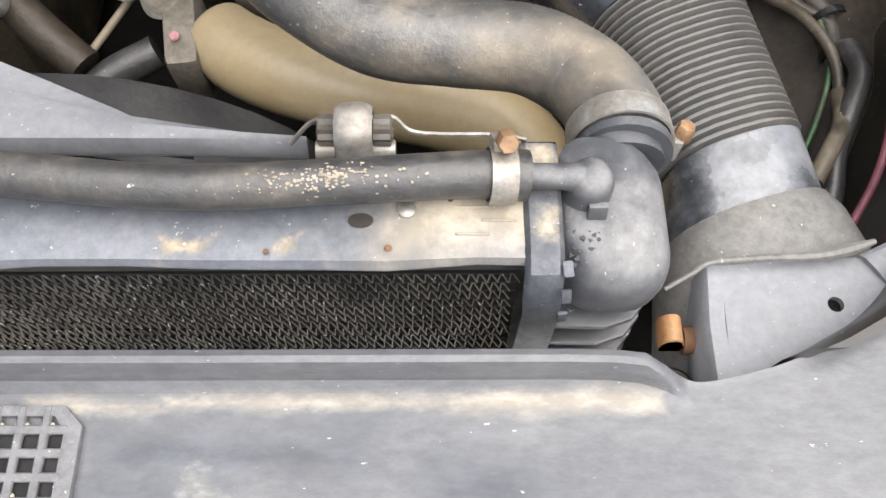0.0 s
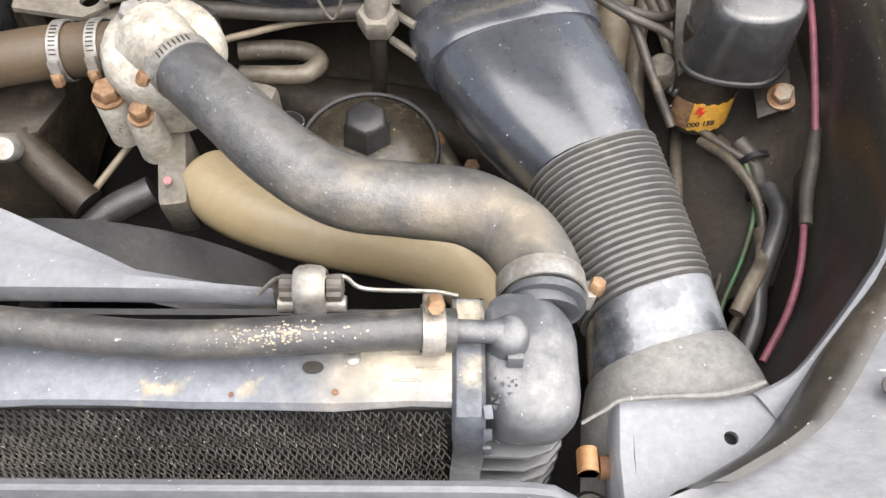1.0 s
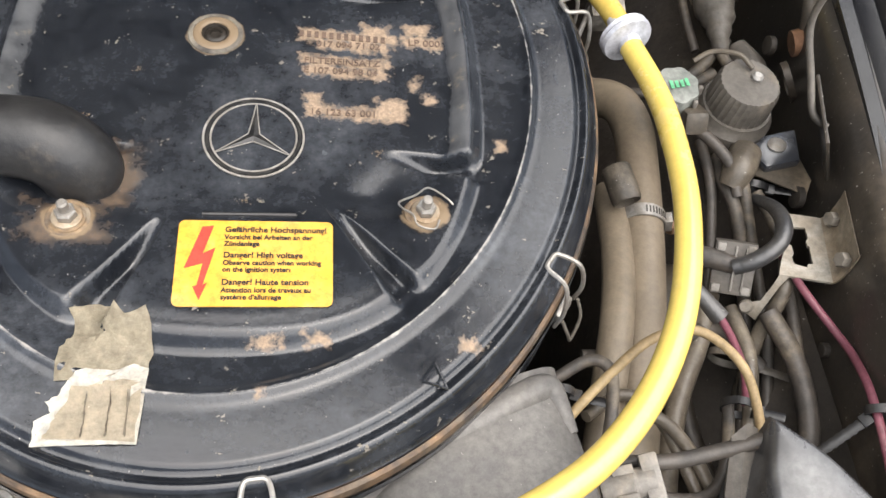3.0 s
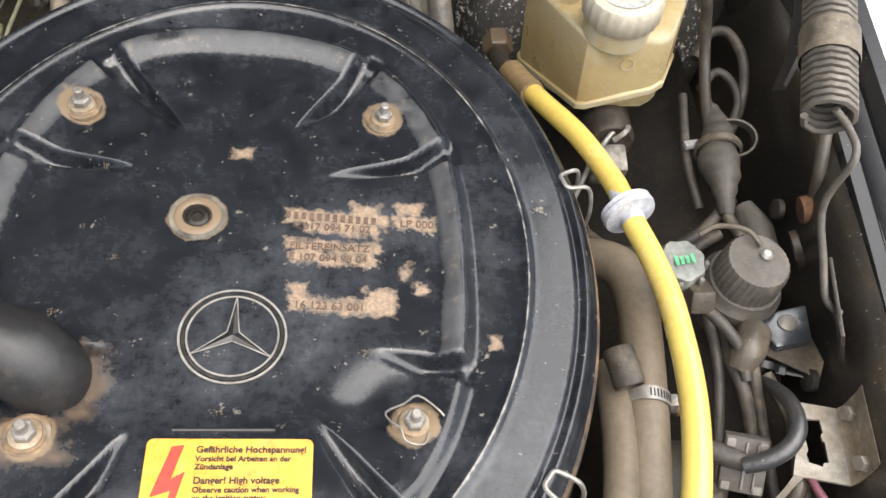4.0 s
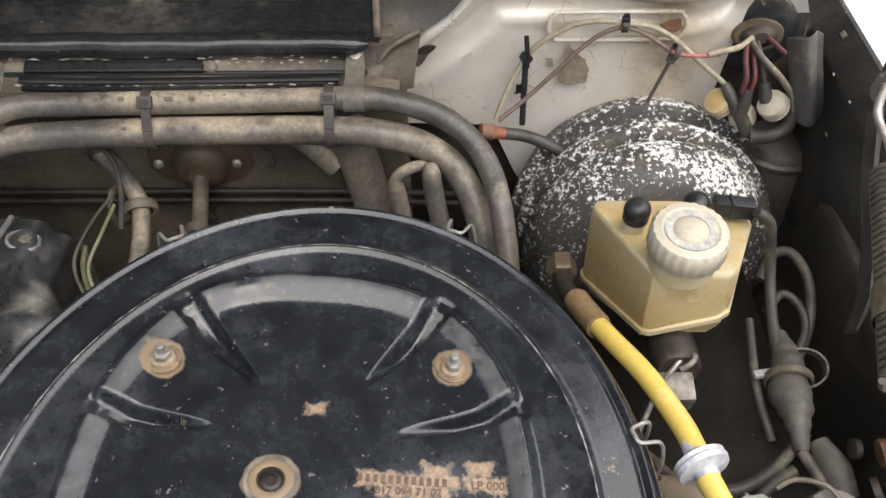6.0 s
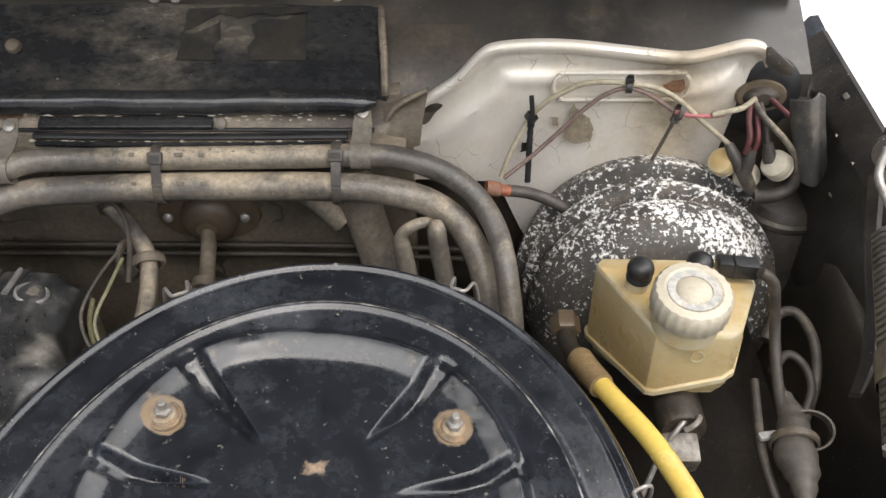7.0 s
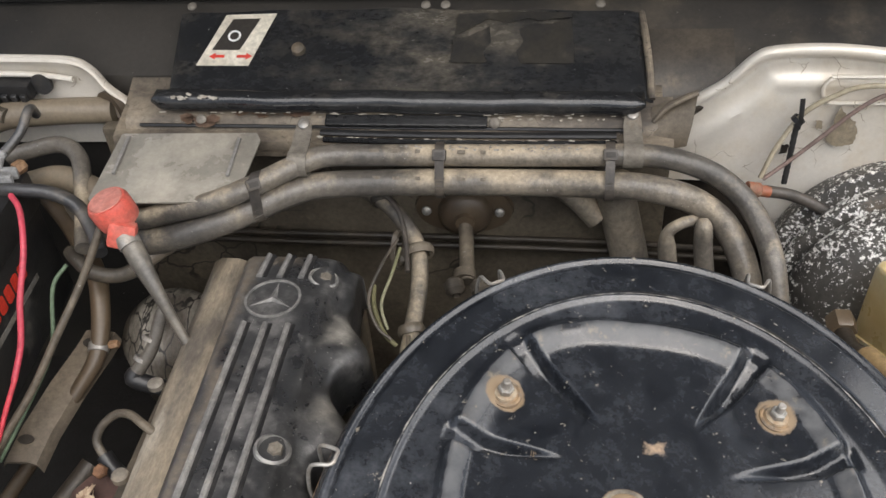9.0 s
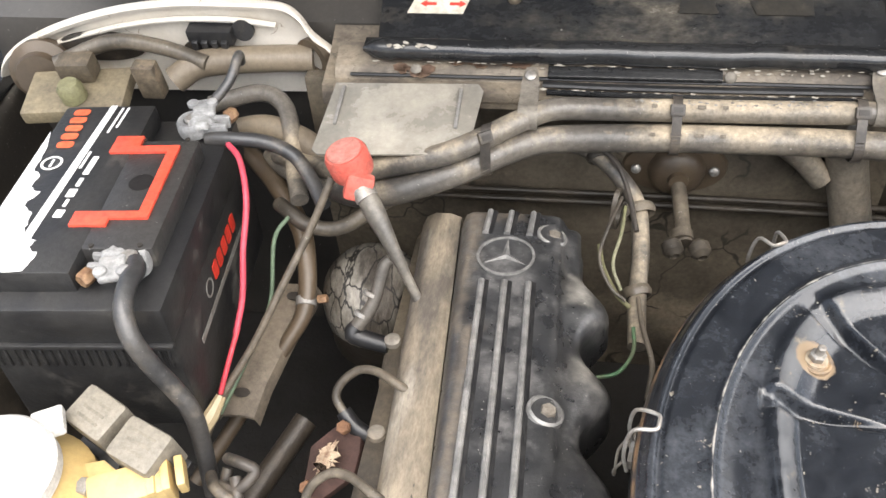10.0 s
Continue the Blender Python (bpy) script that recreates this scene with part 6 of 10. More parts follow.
# wires along the inner wing
cable("red_wire", [(0.326, 0.770, 0.728), (0.331, 0.735, 0.734), (0.3475, 0.703, 0.728), (0.352, 0.675, 0.735), (0.345, 0.63, 0.752), (0.343, 0.56, 0.74), (0.340, 0.50, 0.72), (0.337, 0.455, 0.703)], 0.0032, M_MAROON, "maroon wire running along the inner wing", "wire")
cable("wire_connector", [(0.3385, 0.462, 0.703), (0.330, 0.43, 0.698), (0.322, 0.405, 0.695), (0.316, 0.375, 0.692)], [0.005, 0.0065, 0.006, 0.0055], M_CABLE, "dusty sleeve joining the maroon wire", "connector")
cable("red_wire", [(0.316, 0.38, 0.692), (0.306, 0.34, 0.688), (0.292, 0.305, 0.68), (0.27, 0.27, 0.67)], 0.0030, M_MAROON, "maroon wire hanging behind the fender edge", "wire")


def cable_tie(at, axis, r, tail, label="black plastic cable tie", mat_=None):
    """A ribbed strap with its lock and a free tail."""
    t = thing("cable_tie", at, label, "cable tie", "cable ties")
    mat_ = mat_ or M_BLACK
    part("strap", turned([(r, -0.003), (r + 0.0015, -0.003), (r + 0.0015, 0.003), (r, 0.003)], at, axis, 24), mat_, t)
    d = Vector(tail)
    m = frame_of(Vector(at) + d.normalized() * (r + 0.002), d, axis)
    part("lock", block((0.008, 0.009, 0.006), m, 0.001), mat_, t)
    if d.length > 0.012:
        part("tail", tube([Vector(at) + d.normalized() * r, Vector(at) + d * 0.6, Vector(at) + d], 0.0035, 6, 10, ribs=0.0003, flat=0.4), mat_, t)
    return t


cable("wiring_loom", [(0.329, 0.765, 0.725), (0.3236, 0.7451, 0.722), (0.316, 0.732, 0.705), (0.3079, 0.7221, 0.6865), (0.300, 0.70, 0.66), (0.29, 0.67, 0.63)], 0.0062, M_GRUBBER, "grey hose running down below the bracket", "wiring")
cable_tie((0.283, 0.709, 0.674), (0.4, 1, 0.2), 0.014, (0.052, -0.020, -0.004), "wide ribbed cable tie with a long tail", M_DUSTYGREY)
cable_tie((0.347, 0.627, 0.752), (0.1, 1, 0.2), 0.0085, (-0.045, -0.022, -0.03), "ribbed cable tie round the maroon wire")
bundle = [[(0.30, 0.50, 0.64), (0.312, 0.48, 0.635), (0.315, 0.44, 0.625), (0.318, 0.40, 0.61), (0.335, 0.36, 0.60), (0.36, 0.31, 0.58)],
          [(0.285, 0.51, 0.63), (0.305, 0.475, 0.632), (0.311, 0.43, 0.62), (0.306, 0.38, 0.60), (0.30, 0.33, 0.57)],
          [(0.26, 0.52, 0.64), (0.29, 0.49, 0.64), (0.318, 0.465, 0.635), (0.325, 0.42, 0.615), (0.31, 0.36, 0.59), (0.27, 0.32, 0.56)],
          [(0.31, 0.49, 0.63), (0.33, 0.45, 0.62), (0.345, 0.41, 0.6), (0.35, 0.36, 0.58)]]
for k, p in enumerate(bundle):
    cable("wiring_loom", p, (0.0085, 0.006, 0.004, 0.007)[k], M_CABLE, "dirty wiring loom below the ignition coil", "wiring")
cable_tie((0.312, 0.478, 0.636), (0.2, -1, 0), 0.014, (0.07, 0.02, 0.035), "wide ribbed cable tie with a long tail")
cable_tie((0.318, 0.45, 0.628), (0.2, -1, 0), 0.015, (0.05, 0.0, 0.03), "ribbed cable tie round the loom")
cable("vent_hose", [(0.345, 0.40, 0.61), (0.35, 0.36, 0.615), (0.36, 0.32, 0.60), (0.37, 0.27, 0.57)], 0.014, M_RUBBER, "corrugated black hose behind the loom", "hose", 12)
cable("earth_lead", [(0.29, 0.42, 0.60), (0.27, 0.37, 0.6), (0.25, 0.33, 0.6)], 0.003, M_CABLE, "thin dirty earth lead beside the loom", "cable")

for pts, r, mt in (([(0.265, 0.50, 0.64), (0.285, 0.47, 0.65), (0.30, 0.435, 0.65), (0.305, 0.40, 0.635), (0.295, 0.36, 0.62), (0.27, 0.32, 0.60)], 0.0045, M_GRUBBER),
                   ([(0.312, 0.44, 0.65), (0.315, 0.41, 0.655), (0.30, 0.375, 0.65), (0.29, 0.35, 0.64), (0.285, 0.32, 0.63), (0.27, 0.29, 0.62)], 0.0085, M_RUBBER),
                   ([(0.30, 0.40, 0.645), (0.295, 0.37, 0.65), (0.28, 0.345, 0.655), (0.265, 0.32, 0.65)], 0.0065, M_GRUBBER),
                   ([(0.30, 0.47, 0.645), (0.302, 0.43, 0.64), (0.29, 0.39, 0.625), (0.27, 0.35, 0.61), (0.25, 0.30, 0.60)], 0.0022, M_GREEN),
                   ([(0.262, 0.57, 0.60), (0.25, 0.50, 0.61), (0.245, 0.45, 0.605), (0.235, 0.40, 0.60), (0.23, 0.35, 0.59)], 0.006, M_GRUBBER)):
    cable("wiring_loom", pts, r, mt, "dusty wiring strand behind the air duct", "wiring")
# relay bracket on the wing
rb = thing("bulb_bracket", (0.36, 0.775, 0.72), "bare steel bracket with a square cut-out on the inner wing", "bracket")
M_BARESTEEL = surface("bare_dusty_steel", (0.34, 0.315, 0.27), 0.42, 0.15, (0.20, 0.165, 0.12), 0.8, 40, (0.26, 0.20, 0.13), 0.25, 18, 0.3)
RIM = [(0.3305, 0.8065), (0.3625, 0.7995), (0.3545, 0.7385), (0.3145, 0.7475), (0.3195, 0.7600), (0.3255, 0.7720), (0.3235, 0.7900)]
HOLE = [(0.3310, 0.7885), (0.3350, 0.7880), (0.3365, 0.7915), (0.3470, 0.7905), (0.3465, 0.7800), (0.3440, 0.7795), (0.3440, 0.7735), (0.3455, 0.7725), (0.3435, 0.7560), (0.3395, 0.7560), (0.3385, 0.7530), (0.3285, 0.7570), (0.3290, 0.7640), (0.3310, 0.7650), (0.3315, 0.7740), (0.3295, 0.7750)]
mid = (0.3375, 0.7720)


def toward(points, f):
    """The place where a ray from the cut-out's middle meets a closed outline."""
    best = None
    for (x0, y0), (x1, y1) in zip(points, points[1:] + points[:1]):
        dx, dy = x1 - x0, y1 - y0
        den = math.cos(f) * dy - math.sin(f) * dx
        if abs(den) > 1e-9:
            r_ = ((x0 - mid[0]) * dy - (y0 - mid[1]) * dx) / den
            u = ((x0 - mid[0]) * math.sin(f) - (y0 - mid[1]) * math.cos(f)) / den
            if r_ > 0 and -0.001 <= u <= 1.001 and (best is None or r_ > best):
                best = r_
    return V(mid[0] + best * math.cos(f), mid[1] + best * math.sin(f), 0.7370)


turns = [2 * math.pi * k / 160 for k in range(160)]
inner, outer = [toward(HOLE, f) for f in turns], [toward(RIM, f) for f in turns]
down = V(0, 0, -0.0024)
bm = skin(bmesh.new(), [[p + down for p in inner], inner, outer, [p + down for p in outer]], True, False)
part("plate", bm, M_BARESTEEL, rb, "bare steel frame round the cut-out", 30)
M_RUSTSTEEL = surface("rust_stained_steel", (0.20, 0.155, 0.105), 0.45, 0.1, (0.30, 0.26, 0.20), 0.9, 26, (0.12, 0.085, 0.055), 0.3, 14, 0.3)
rows = [[V(0.3625 - 0.0080 * k / 6 + o, 0.7995 - 0.061 * k / 6 + 0.2 * o, z + 0.0012 * k / 6 * o / 0.01) for o, z in ((-0.002, 0.7368), (0.001, 0.7372), (0.0035, 0.7395), (0.005, 0.744), (0.006, 0.753), (0.0062, 0.764), (0.0055, 0.772))] for k in range(7)]
part("wing", sheet(rows, 0.0022, None, (0.7, 0, -0.7)), M_RUSTSTEEL, rb, "rust-stained turned-up side")
for at in ((0.3655, 0.7880, 0.750), (0.3595, 0.7470, 0.755)):
    part("bolt", hexnut(at, (-0.9, -0.1, 0.45), 0.0062, 0.008), M_GREYCAST, rb)
tab = sheet([[V(0.3150, 0.7475, 0.7368), V(0.3225, 0.7460, 0.7368)], [V(0.3105, 0.7425, 0.729), V(0.3155, 0.7410, 0.729)], [V(0.3045, 0.7375, 0.715), V(0.3095, 0.7355, 0.715)], [V(0.2985, 0.7400, 0.709), V(0.3060, 0.7320, 0.708)], [V(0.2965, 0.7355, 0.702), V(0.3030, 0.7290, 0.701)]], 0.002)
part("tab", tab, M_BARESTEEL, rb, "narrow bent tab of the bracket")
part("tab_screw", turned([(0.0055, -0.002), (0.0055, 0.004), (0.004, 0.006)], (0.2955, 0.7375, 0.707), (-0.5, -0.5, 0.7), 14), M_GREYCAST, rb)
jb = thing("connector_block", (0.29, 0.765, 0.70), "grey four-screw connector block", "connector")
JM = frame_of((0.2850, 0.7625, 0.7255), (0.030, -0.0085, 0.003), (0.003, 0.030, 0.029))
part("block", block((0.0325, 0.0425, 0.012), JM, 0.002), M_DUSTYGREY, jb)
for sx in (-1, 1):
    for sy in (-1, 1):
        part("screw", block((0.0065, 0.0065, 0.003), JM @ pose(0.0115 * sx, 0.0165 * sy, 0.0068), 0.001), M_DUSTYCONN, jb)
for u, w in ((0.0, 0.0018), (0.008, 0.0015)):
    part("web", block((w, 0.036, 0.0025), JM @ pose(u, 0, 0.0065), 0.0006), M_DUSTYCONN, jb)
part("boot", tube([JM @ V(-0.034, 0.006, 0.004), JM @ V(-0.02, 0.006, 0.006), JM @ V(0.0, 0.003, 0.008)], [0.008, 0.0085, 0.007], 12, 5), M_CABLE, jb)
part("cable", tube([(0.2805, 0.7555, 0.7366), (0.295, 0.7555, 0.745), (0.309, 0.7610, 0.753), (0.3180, 0.7720, 0.7562), (0.3225, 0.7880, 0.7530), (0.3245, 0.8060, 0.7430), (0.3240, 0.8220, 0.7300), (0.3225, 0.8345, 0.7180)], [0.0062, 0.0066, 0.0066, 0.0066, 0.0064, 0.0058, 0.005, 0.0045], 12, 6), M_RUBBER, jb, "thick black cable loop")

# harness strands between air cleaner and wing
strands = [([(0.300, 0.88, 0.72), (0.297, 0.85, 0.725), (0.303, 0.82, 0.72), (0.308, 0.78, 0.69), (0.30, 0.70, 0.66), (0.28, 0.62, 0.64)], 0.0055),
           ([(0.315, 0.87, 0.73), (0.312, 0.84, 0.728), (0.318, 0.80, 0.70), (0.32, 0.72, 0.67), (0.31, 0.66, 0.65)], 0.005),
           ([(0.285, 0.89, 0.73), (0.288, 0.85, 0.72), (0.285, 0.80, 0.69), (0.275, 0.74, 0.66)], 0.0045),
           ([(0.165, 0.60, 0.745), (0.20, 0.60, 0.745), (0.235, 0.605, 0.748), (0.262, 0.608, 0.757)], 0.0055),
           ([(0.155, 0.585, 0.74), (0.19, 0.565, 0.73), (0.225, 0.56, 0.715), (0.25, 0.55, 0.70)], 0.004),
           ([(0.16, 0.59, 0.735), (0.195, 0.575, 0.72), (0.215, 0.54, 0.69), (0.235, 0.50, 0.66)], 0.0045),
           ([(0.15, 0.60, 0.73), (0.20, 0.585, 0.715), (0.235, 0.59, 0.705), (0.255, 0.62, 0.70), (0.265, 0.66, 0.70)], 0.0045),
           ([(0.13, 0.665, 0.74), (0.155, 0.675, 0.748), (0.168, 0.665, 0.75), (0.166, 0.64, 0.745), (0.16, 0.615, 0.74)], 0.0045)]
for p, r in strands:
    cable("wiring_loom", p, r, M_CABLE, "dusty black wiring strand beside the air cleaner", "wiring")
for p, r, mt in (([(0.17, 0.63, 0.735), (0.20, 0.64, 0.725), (0.225, 0.62, 0.71), (0.245, 0.58, 0.69)], 0.005, M_GRUBBER),
                 ([(0.15, 0.64, 0.73), (0.18, 0.66, 0.72), (0.205, 0.65, 0.71), (0.225, 0.60, 0.70), (0.24, 0.55, 0.68)], 0.0045, M_GRUBBER),
                 ([(0.16, 0.70, 0.70), (0.20, 0.70, 0.70), (0.24, 0.72, 0.69), (0.28, 0.73, 0.68), (0.31, 0.70, 0.67)], 0.007, M_CABLE),
                 ([(0.285, 0.74, 0.70), (0.29, 0.70, 0.70), (0.285, 0.66, 0.69), (0.27, 0.61, 0.68)], 0.006, M_GRUBBER),
                 ([(0.31, 0.73, 0.71), (0.325, 0.69, 0.70), (0.325, 0.64, 0.69), (0.31, 0.60, 0.68)], 0.008, M_CABLE),
                 ([(0.275, 0.76, 0.69), (0.26, 0.72, 0.68), (0.235, 0.67, 0.67), (0.215, 0.60, 0.66), (0.21, 0.53, 0.64)], 0.009, M_GRUBBER),
                 ([(0.325, 0.84, 0.72), (0.338, 0.80, 0.71), (0.335, 0.74, 0.70), (0.33, 0.68, 0.69)], 0.005, M_CABLE),
                 ([(0.30, 0.80, 0.66), (0.27, 0.76, 0.65), (0.25, 0.70, 0.64), (0.26, 0.62, 0.63), (0.29, 0.56, 0.62)], 0.010, M_DARKMETAL)):
    cable("wiring_loom", p, r, mt, "dusty wiring strand between pipe and ignition coil", "wiring")
cable("beige_cable", [(0.13, 0.63, 0.74), (0.165, 0.66, 0.752), (0.20, 0.685, 0.758), (0.235, 0.69, 0.757), (0.262, 0.665, 0.75), (0.27, 0.63, 0.735), (0.268, 0.60, 0.72)], 0.0036, surface("beige_insulation", (0.30, 0.22, 0.11), 0.5, 0, (0.2, 0.14, 0.07), 0.7, 20), "beige wire arching behind the yellow hose", "wire")
cable("spade_sleeve", [(0.2290, 0.7370, 0.760), (0.2430, 0.7225, 0.753), (0.2575, 0.7070, 0.7443)], [0.0055, 0.006, 0.007], M_RUBBER, "black rubber sleeve on a red wire", "connector")
cable("red_wire", [(0.2575, 0.7070, 0.7443), (0.2680, 0.6960, 0.730), (0.2780, 0.6800, 0.712), (0.282, 0.66, 0.69)], 0.003, M_MAROON, "short red wire below the rubber sleeve", "wire")
for at, ax, r in (((0.134, 0.655, 0.738), (0.2, 1, 0), 0.008), ((0.3270, 0.852, 0.712), (0.3, 1, 0.5), 0.0125), ((0.272, 0.655, 0.70), (0.3, 1, 0), 0.012)):
    cable_tie(at, ax, r, (0.03, -0.012, 0.006), "ribbed cable tie round the wiring")
pc = thing("plug_connector", (0.175, 0.585, 0.745), "grey plastic plug on the side of the air duct", "connector")
PM = frame_of((0.170, 0.583, 0.753), (0.95, 0.1, 0.2), (-0.1, 0.9, 0.2))
part("shell", turned([(0.011, -0.022), (0.012, -0.02), (0.012, 0.0), (0.010, 0.002), (0.010, 0.014)], PM.translation, PM.to_3x3() @ V(1, 0, 0), 20), M_DUSTYCONN, pc)
part("clip", block((0.012, 0.034, 0.012), PM @ pose(0.012, 0, 0.002), 0.002), M_DUSTYCONN, pc)
for k in (-1, 1):
    part("lug", block((0.014, 0.006, 0.004), PM @ pose(-0.006, 0.009 * k, 0.010), 0.001), M_DUSTYCONN, pc)

# pipe along the housing and hose behind
cable("vacuum_pipe", [(0.17, 0.99, 0.66), (0.20, 0.985, 0.685), (0.228, 0.965, 0.70), (0.238, 0.93, 0.702), (0.235, 0.878, 0.70), (0.225, 0.80, 0.70), (0.214, 0.73, 0.695), (0.20, 0.66, 0.68), (0.18, 0.55, 0.65)], 0.0185, M_PIPE, "thick dusty brown pipe along the air cleaner", "pipe", 18)
clamp("pipe_band", (0.2285, 0.826, 0.70), (0.1, 1, 0), 0.0195, 0.012, "flat dusty strap round the brown pipe", (0.26, 0.82, 0.705))
cable("side_hose", [(0.205, 0.86, 0.70), (0.20, 0.79, 0.71), (0.19, 0.73, 0.715), (0.175, 0.67, 0.705), (0.158, 0.60, 0.68), (0.14, 0.52, 0.64)], 0.0135, M_PIPE, "dusty hose close to the air cleaner", "hose", 14)
part("plug", turned([(0.011, -0.016), (0.0125, -0.014), (0.0125, 0.014), (0.011, 0.016)], (0.206, 0.838, 0.738), (0.25, -1, -0.3), 18), M_GRUBBER, thing("pipe_plug", (0.206, 0.838, 0.73), "short dusty rubber plug under the rim", "plug"))
part("disc", turned([(0.036, 0), (0.036, 0.004), (0.03, 0.01), (0.01, 0.014)], (0.262, 0.79, 0.63), (0, 0, 1), 28), M_GRUBBER, thing("round_cover", (0.262, 0.79, 0.62), "round dusty cover below the wiring", "cover"))

# fuel pump or regulator pair
pu = thing("vapour_valve", (0.318, 0.90, 0.74), "dusty black valve with ribbed round cap and pin", "valve")
PA = V(0.08, -0.1, 1)
part("body", turned([(0.028, -0.05), (0.033, -0.035), (0.0345, -0.012), (0.0345, -0.006), (0.031, -0.002), (0.030, 0.004)], (0.314, 0.909, 0.752), PA, 32), M_DUSTYGREY, pu)
part("cap", turned([(0.027, -0.004), (0.0275, 0.0), (0.0262, 0.027), (0.0245, 0.030), (0.008, 0.0305), (0.006, 0.0305)], (0.314, 0.909, 0.754), PA, 96, wave=(32, 0.02)), M_DUSTYGREY, pu, "ribbed grey cap")
part("pin", turned([(0.005, 0.028), (0.005, 0.033), (0.003, 0.035)], (0.320, 0.913, 0.754), PA, 12), M_STEEL, pu)
part("line", tube([(0.320, 0.917, 0.788), (0.31, 0.93, 0.792), (0.29, 0.938, 0.788), (0.275, 0.934, 0.782)], 0.0022, 8, 6), M_GRUBBER, pu)
part("spout", tube([(0.318, 0.87, 0.735), (0.308, 0.852, 0.738), (0.300, 0.84, 0.728)], [0.014, 0.014, 0.010], 16, 6), M_GRUBBER, pu)
part("ear", plate([(0.0, 0.0), (0.05, 0.01), (0.045, -0.025), (0.015, -0.03)], 0.01, frame_of((0.318, 0.885, 0.735), (1, 0, 0.05), (0, 1, 0)), 0.003), M_PLASTIC, pu)
part("ear_screw", turned([(0.008, 0), (0.008, 0.003), (0.005, 0.0045)], (0.347, 0.877, 0.735), (0, 0, 1), 16), M_STEEL, pu)
part("bracket", plate([(0.02, -0.02), (0.06, 0.005), (0.066, -0.04), (0.058, -0.055), (0.02, -0.03)], 0.002, frame_of((0.305, 0.885, 0.725), (1, 0, 0.05), (0, 1, 0)), 0.0005), M_BLOCK, pu)
sv = thing("switch_valve", (0.268, 0.92, 0.74), "grey toothed switch cap marked in green", "valve")
part("cap", turned([(0.019, -0.02), (0.02, -0.004), (0.018, 0.003), (0.005, 0.005)], (0.259, 0.914, 0.772), (0.05, -0.15, 1), 40, wave=(7, 0.05)), surface("green_grey_cap", (0.20, 0.21, 0.19), 0.5, 0, (0.10, 0.11, 0.10), 0.7, 40), sv)
for k in range(7):
    a = 2 * math.pi * k / 7
    part("tooth", block((0.004, 0.004, 0.01), (0.259 + 0.021 * math.cos(a), 0.914 + 0.021 * math.sin(a), 0.767), 0.001, seg=1), M_DUSTYCONN, sv)
M_GREENPRINT = surface("green_print", (0.12, 0.42, 0.22), 0.5)
for i in range(4):
    part("print_bar", block((0.003, 0.016 - 0.002 * i, 0.0004), pose(0.253 + 0.0045 * i, 0.914, 0.7775, -8), 0), M_GREENPRINT, sv)
part("neck", block((0.02, 0.03, 0.02), pose(0.272, 0.893, 0.755, -30), 0.004), M_GRUBBER, sv)
part("cable", tube([(0.277, 0.882, 0.752), (0.288, 0.868, 0.75), (0.3, 0.85, 0.742), (0.304, 0.83, 0.728)], 0.005, 10, 6), M_CABLE, sv)

# ---------- brake booster and reservoir ----------
bo = thing("brake_booster", (0.24, 1.33, 0.6), "round brake booster with flaking black paint over white", "brake booster")
BAX = V(-0.02, -1, 0.12)
BC = V(0.253, 1.407, 0.661)
part("rear_shell", turned([(0.140, -0.05), (0.153, 0.0), (0.155, 0.018)], BC, BAX, 96), M_BOOSTER, bo)
part("seam", turned([(0.154, 0.016), (0.1595, 0.019), (0.1610, 0.026), (0.1600, 0.031), (0.153, 0.034)], BC, BAX, 96), M_BOOSTER, bo, "rolled seam")
part("front_shell", turned([(0.153, 0.033), (0.143, 0.036), (0.1425, 0.045), (0.1500, 0.050), (0.1520, 0.056), (0.1505, 0.063), (0.1440, 0.067), (0.1355, 0.069), (0.1350, 0.077), (0.1430, 0.081), (0.1455, 0.089), (0.1440, 0.098), (0.1395, 0.109), (0.132, 0.121), (0.118, 0.133), (0.096, 0.142), (0.06, 0.148), (0.045, 0.150), (0.045, 0.165)], BC, BAX, 96), M_BOOSTER, bo, "stepped front shell", 28)
blue = thing("booster_label", (0.34, 1.26, 0.72), "small blue and white label on the booster", "label")
for i in range(2):
    part("bar", plate(rounded(0.011, 0.055, 0.001), 0.0006, frame_of((0.318 + 0.013 * i, 1.252 + 0.004 * i, 0.725), (1, 0.6, 0.25), (0.25, 0.1, 1))), surface("blue_label", (0.03, 0.06, 0.14), 0.4, 0, (0.06, 0.1, 0.2), 0.7, 60), blue)
    part("print_bar", plate(rounded(0.003, 0.03, 0.001), 0.0003, frame_of((0.318 + 0.013 * i, 1.251 + 0.004 * i, 0.7255), (1, 0.6, 0.25), (0.25, 0.1, 1))), M_WHITE, blue)
mc = thing("master_cylinder", (0.235, 1.14, 0.70), "dirty cast brake master cylinder with pipe union", "brake cylinder")
part("body", turned([(0.034, 0), (0.034, 0.02), (0.024, 0.03), (0.024, 0.17), (0.02, 0.175)], (0.243, 1.27, 0.70), BAX, 24), M_DARKMETAL, mc)
part("union_block", block((0.035, 0.03, 0.03), pose(0.236, 1.085, 0.705, 15), 0.004), surface("oily_block", (0.10, 0.085, 0.065), 0.4, 0.2, (0.35, 0.33, 0.3), 0.8, 60), mc)
part("stem", turned([(0.012, 0), (0.012, 0.04)], (0.240, 1.11, 0.70), (0, 0, 1), 16), M_DARKMETAL, mc)
part("brake_pipe", tube([(0.245, 1.105, 0.735), (0.235, 1.095, 0.732), (0.222, 1.085, 0.715), (0.21, 1.07, 0.69), (0.195, 1.045, 0.66), (0.20, 1.03, 0.64), (0.215, 1.04, 0.63)], 0.0028, 8, 6), M_STEEL, mc)
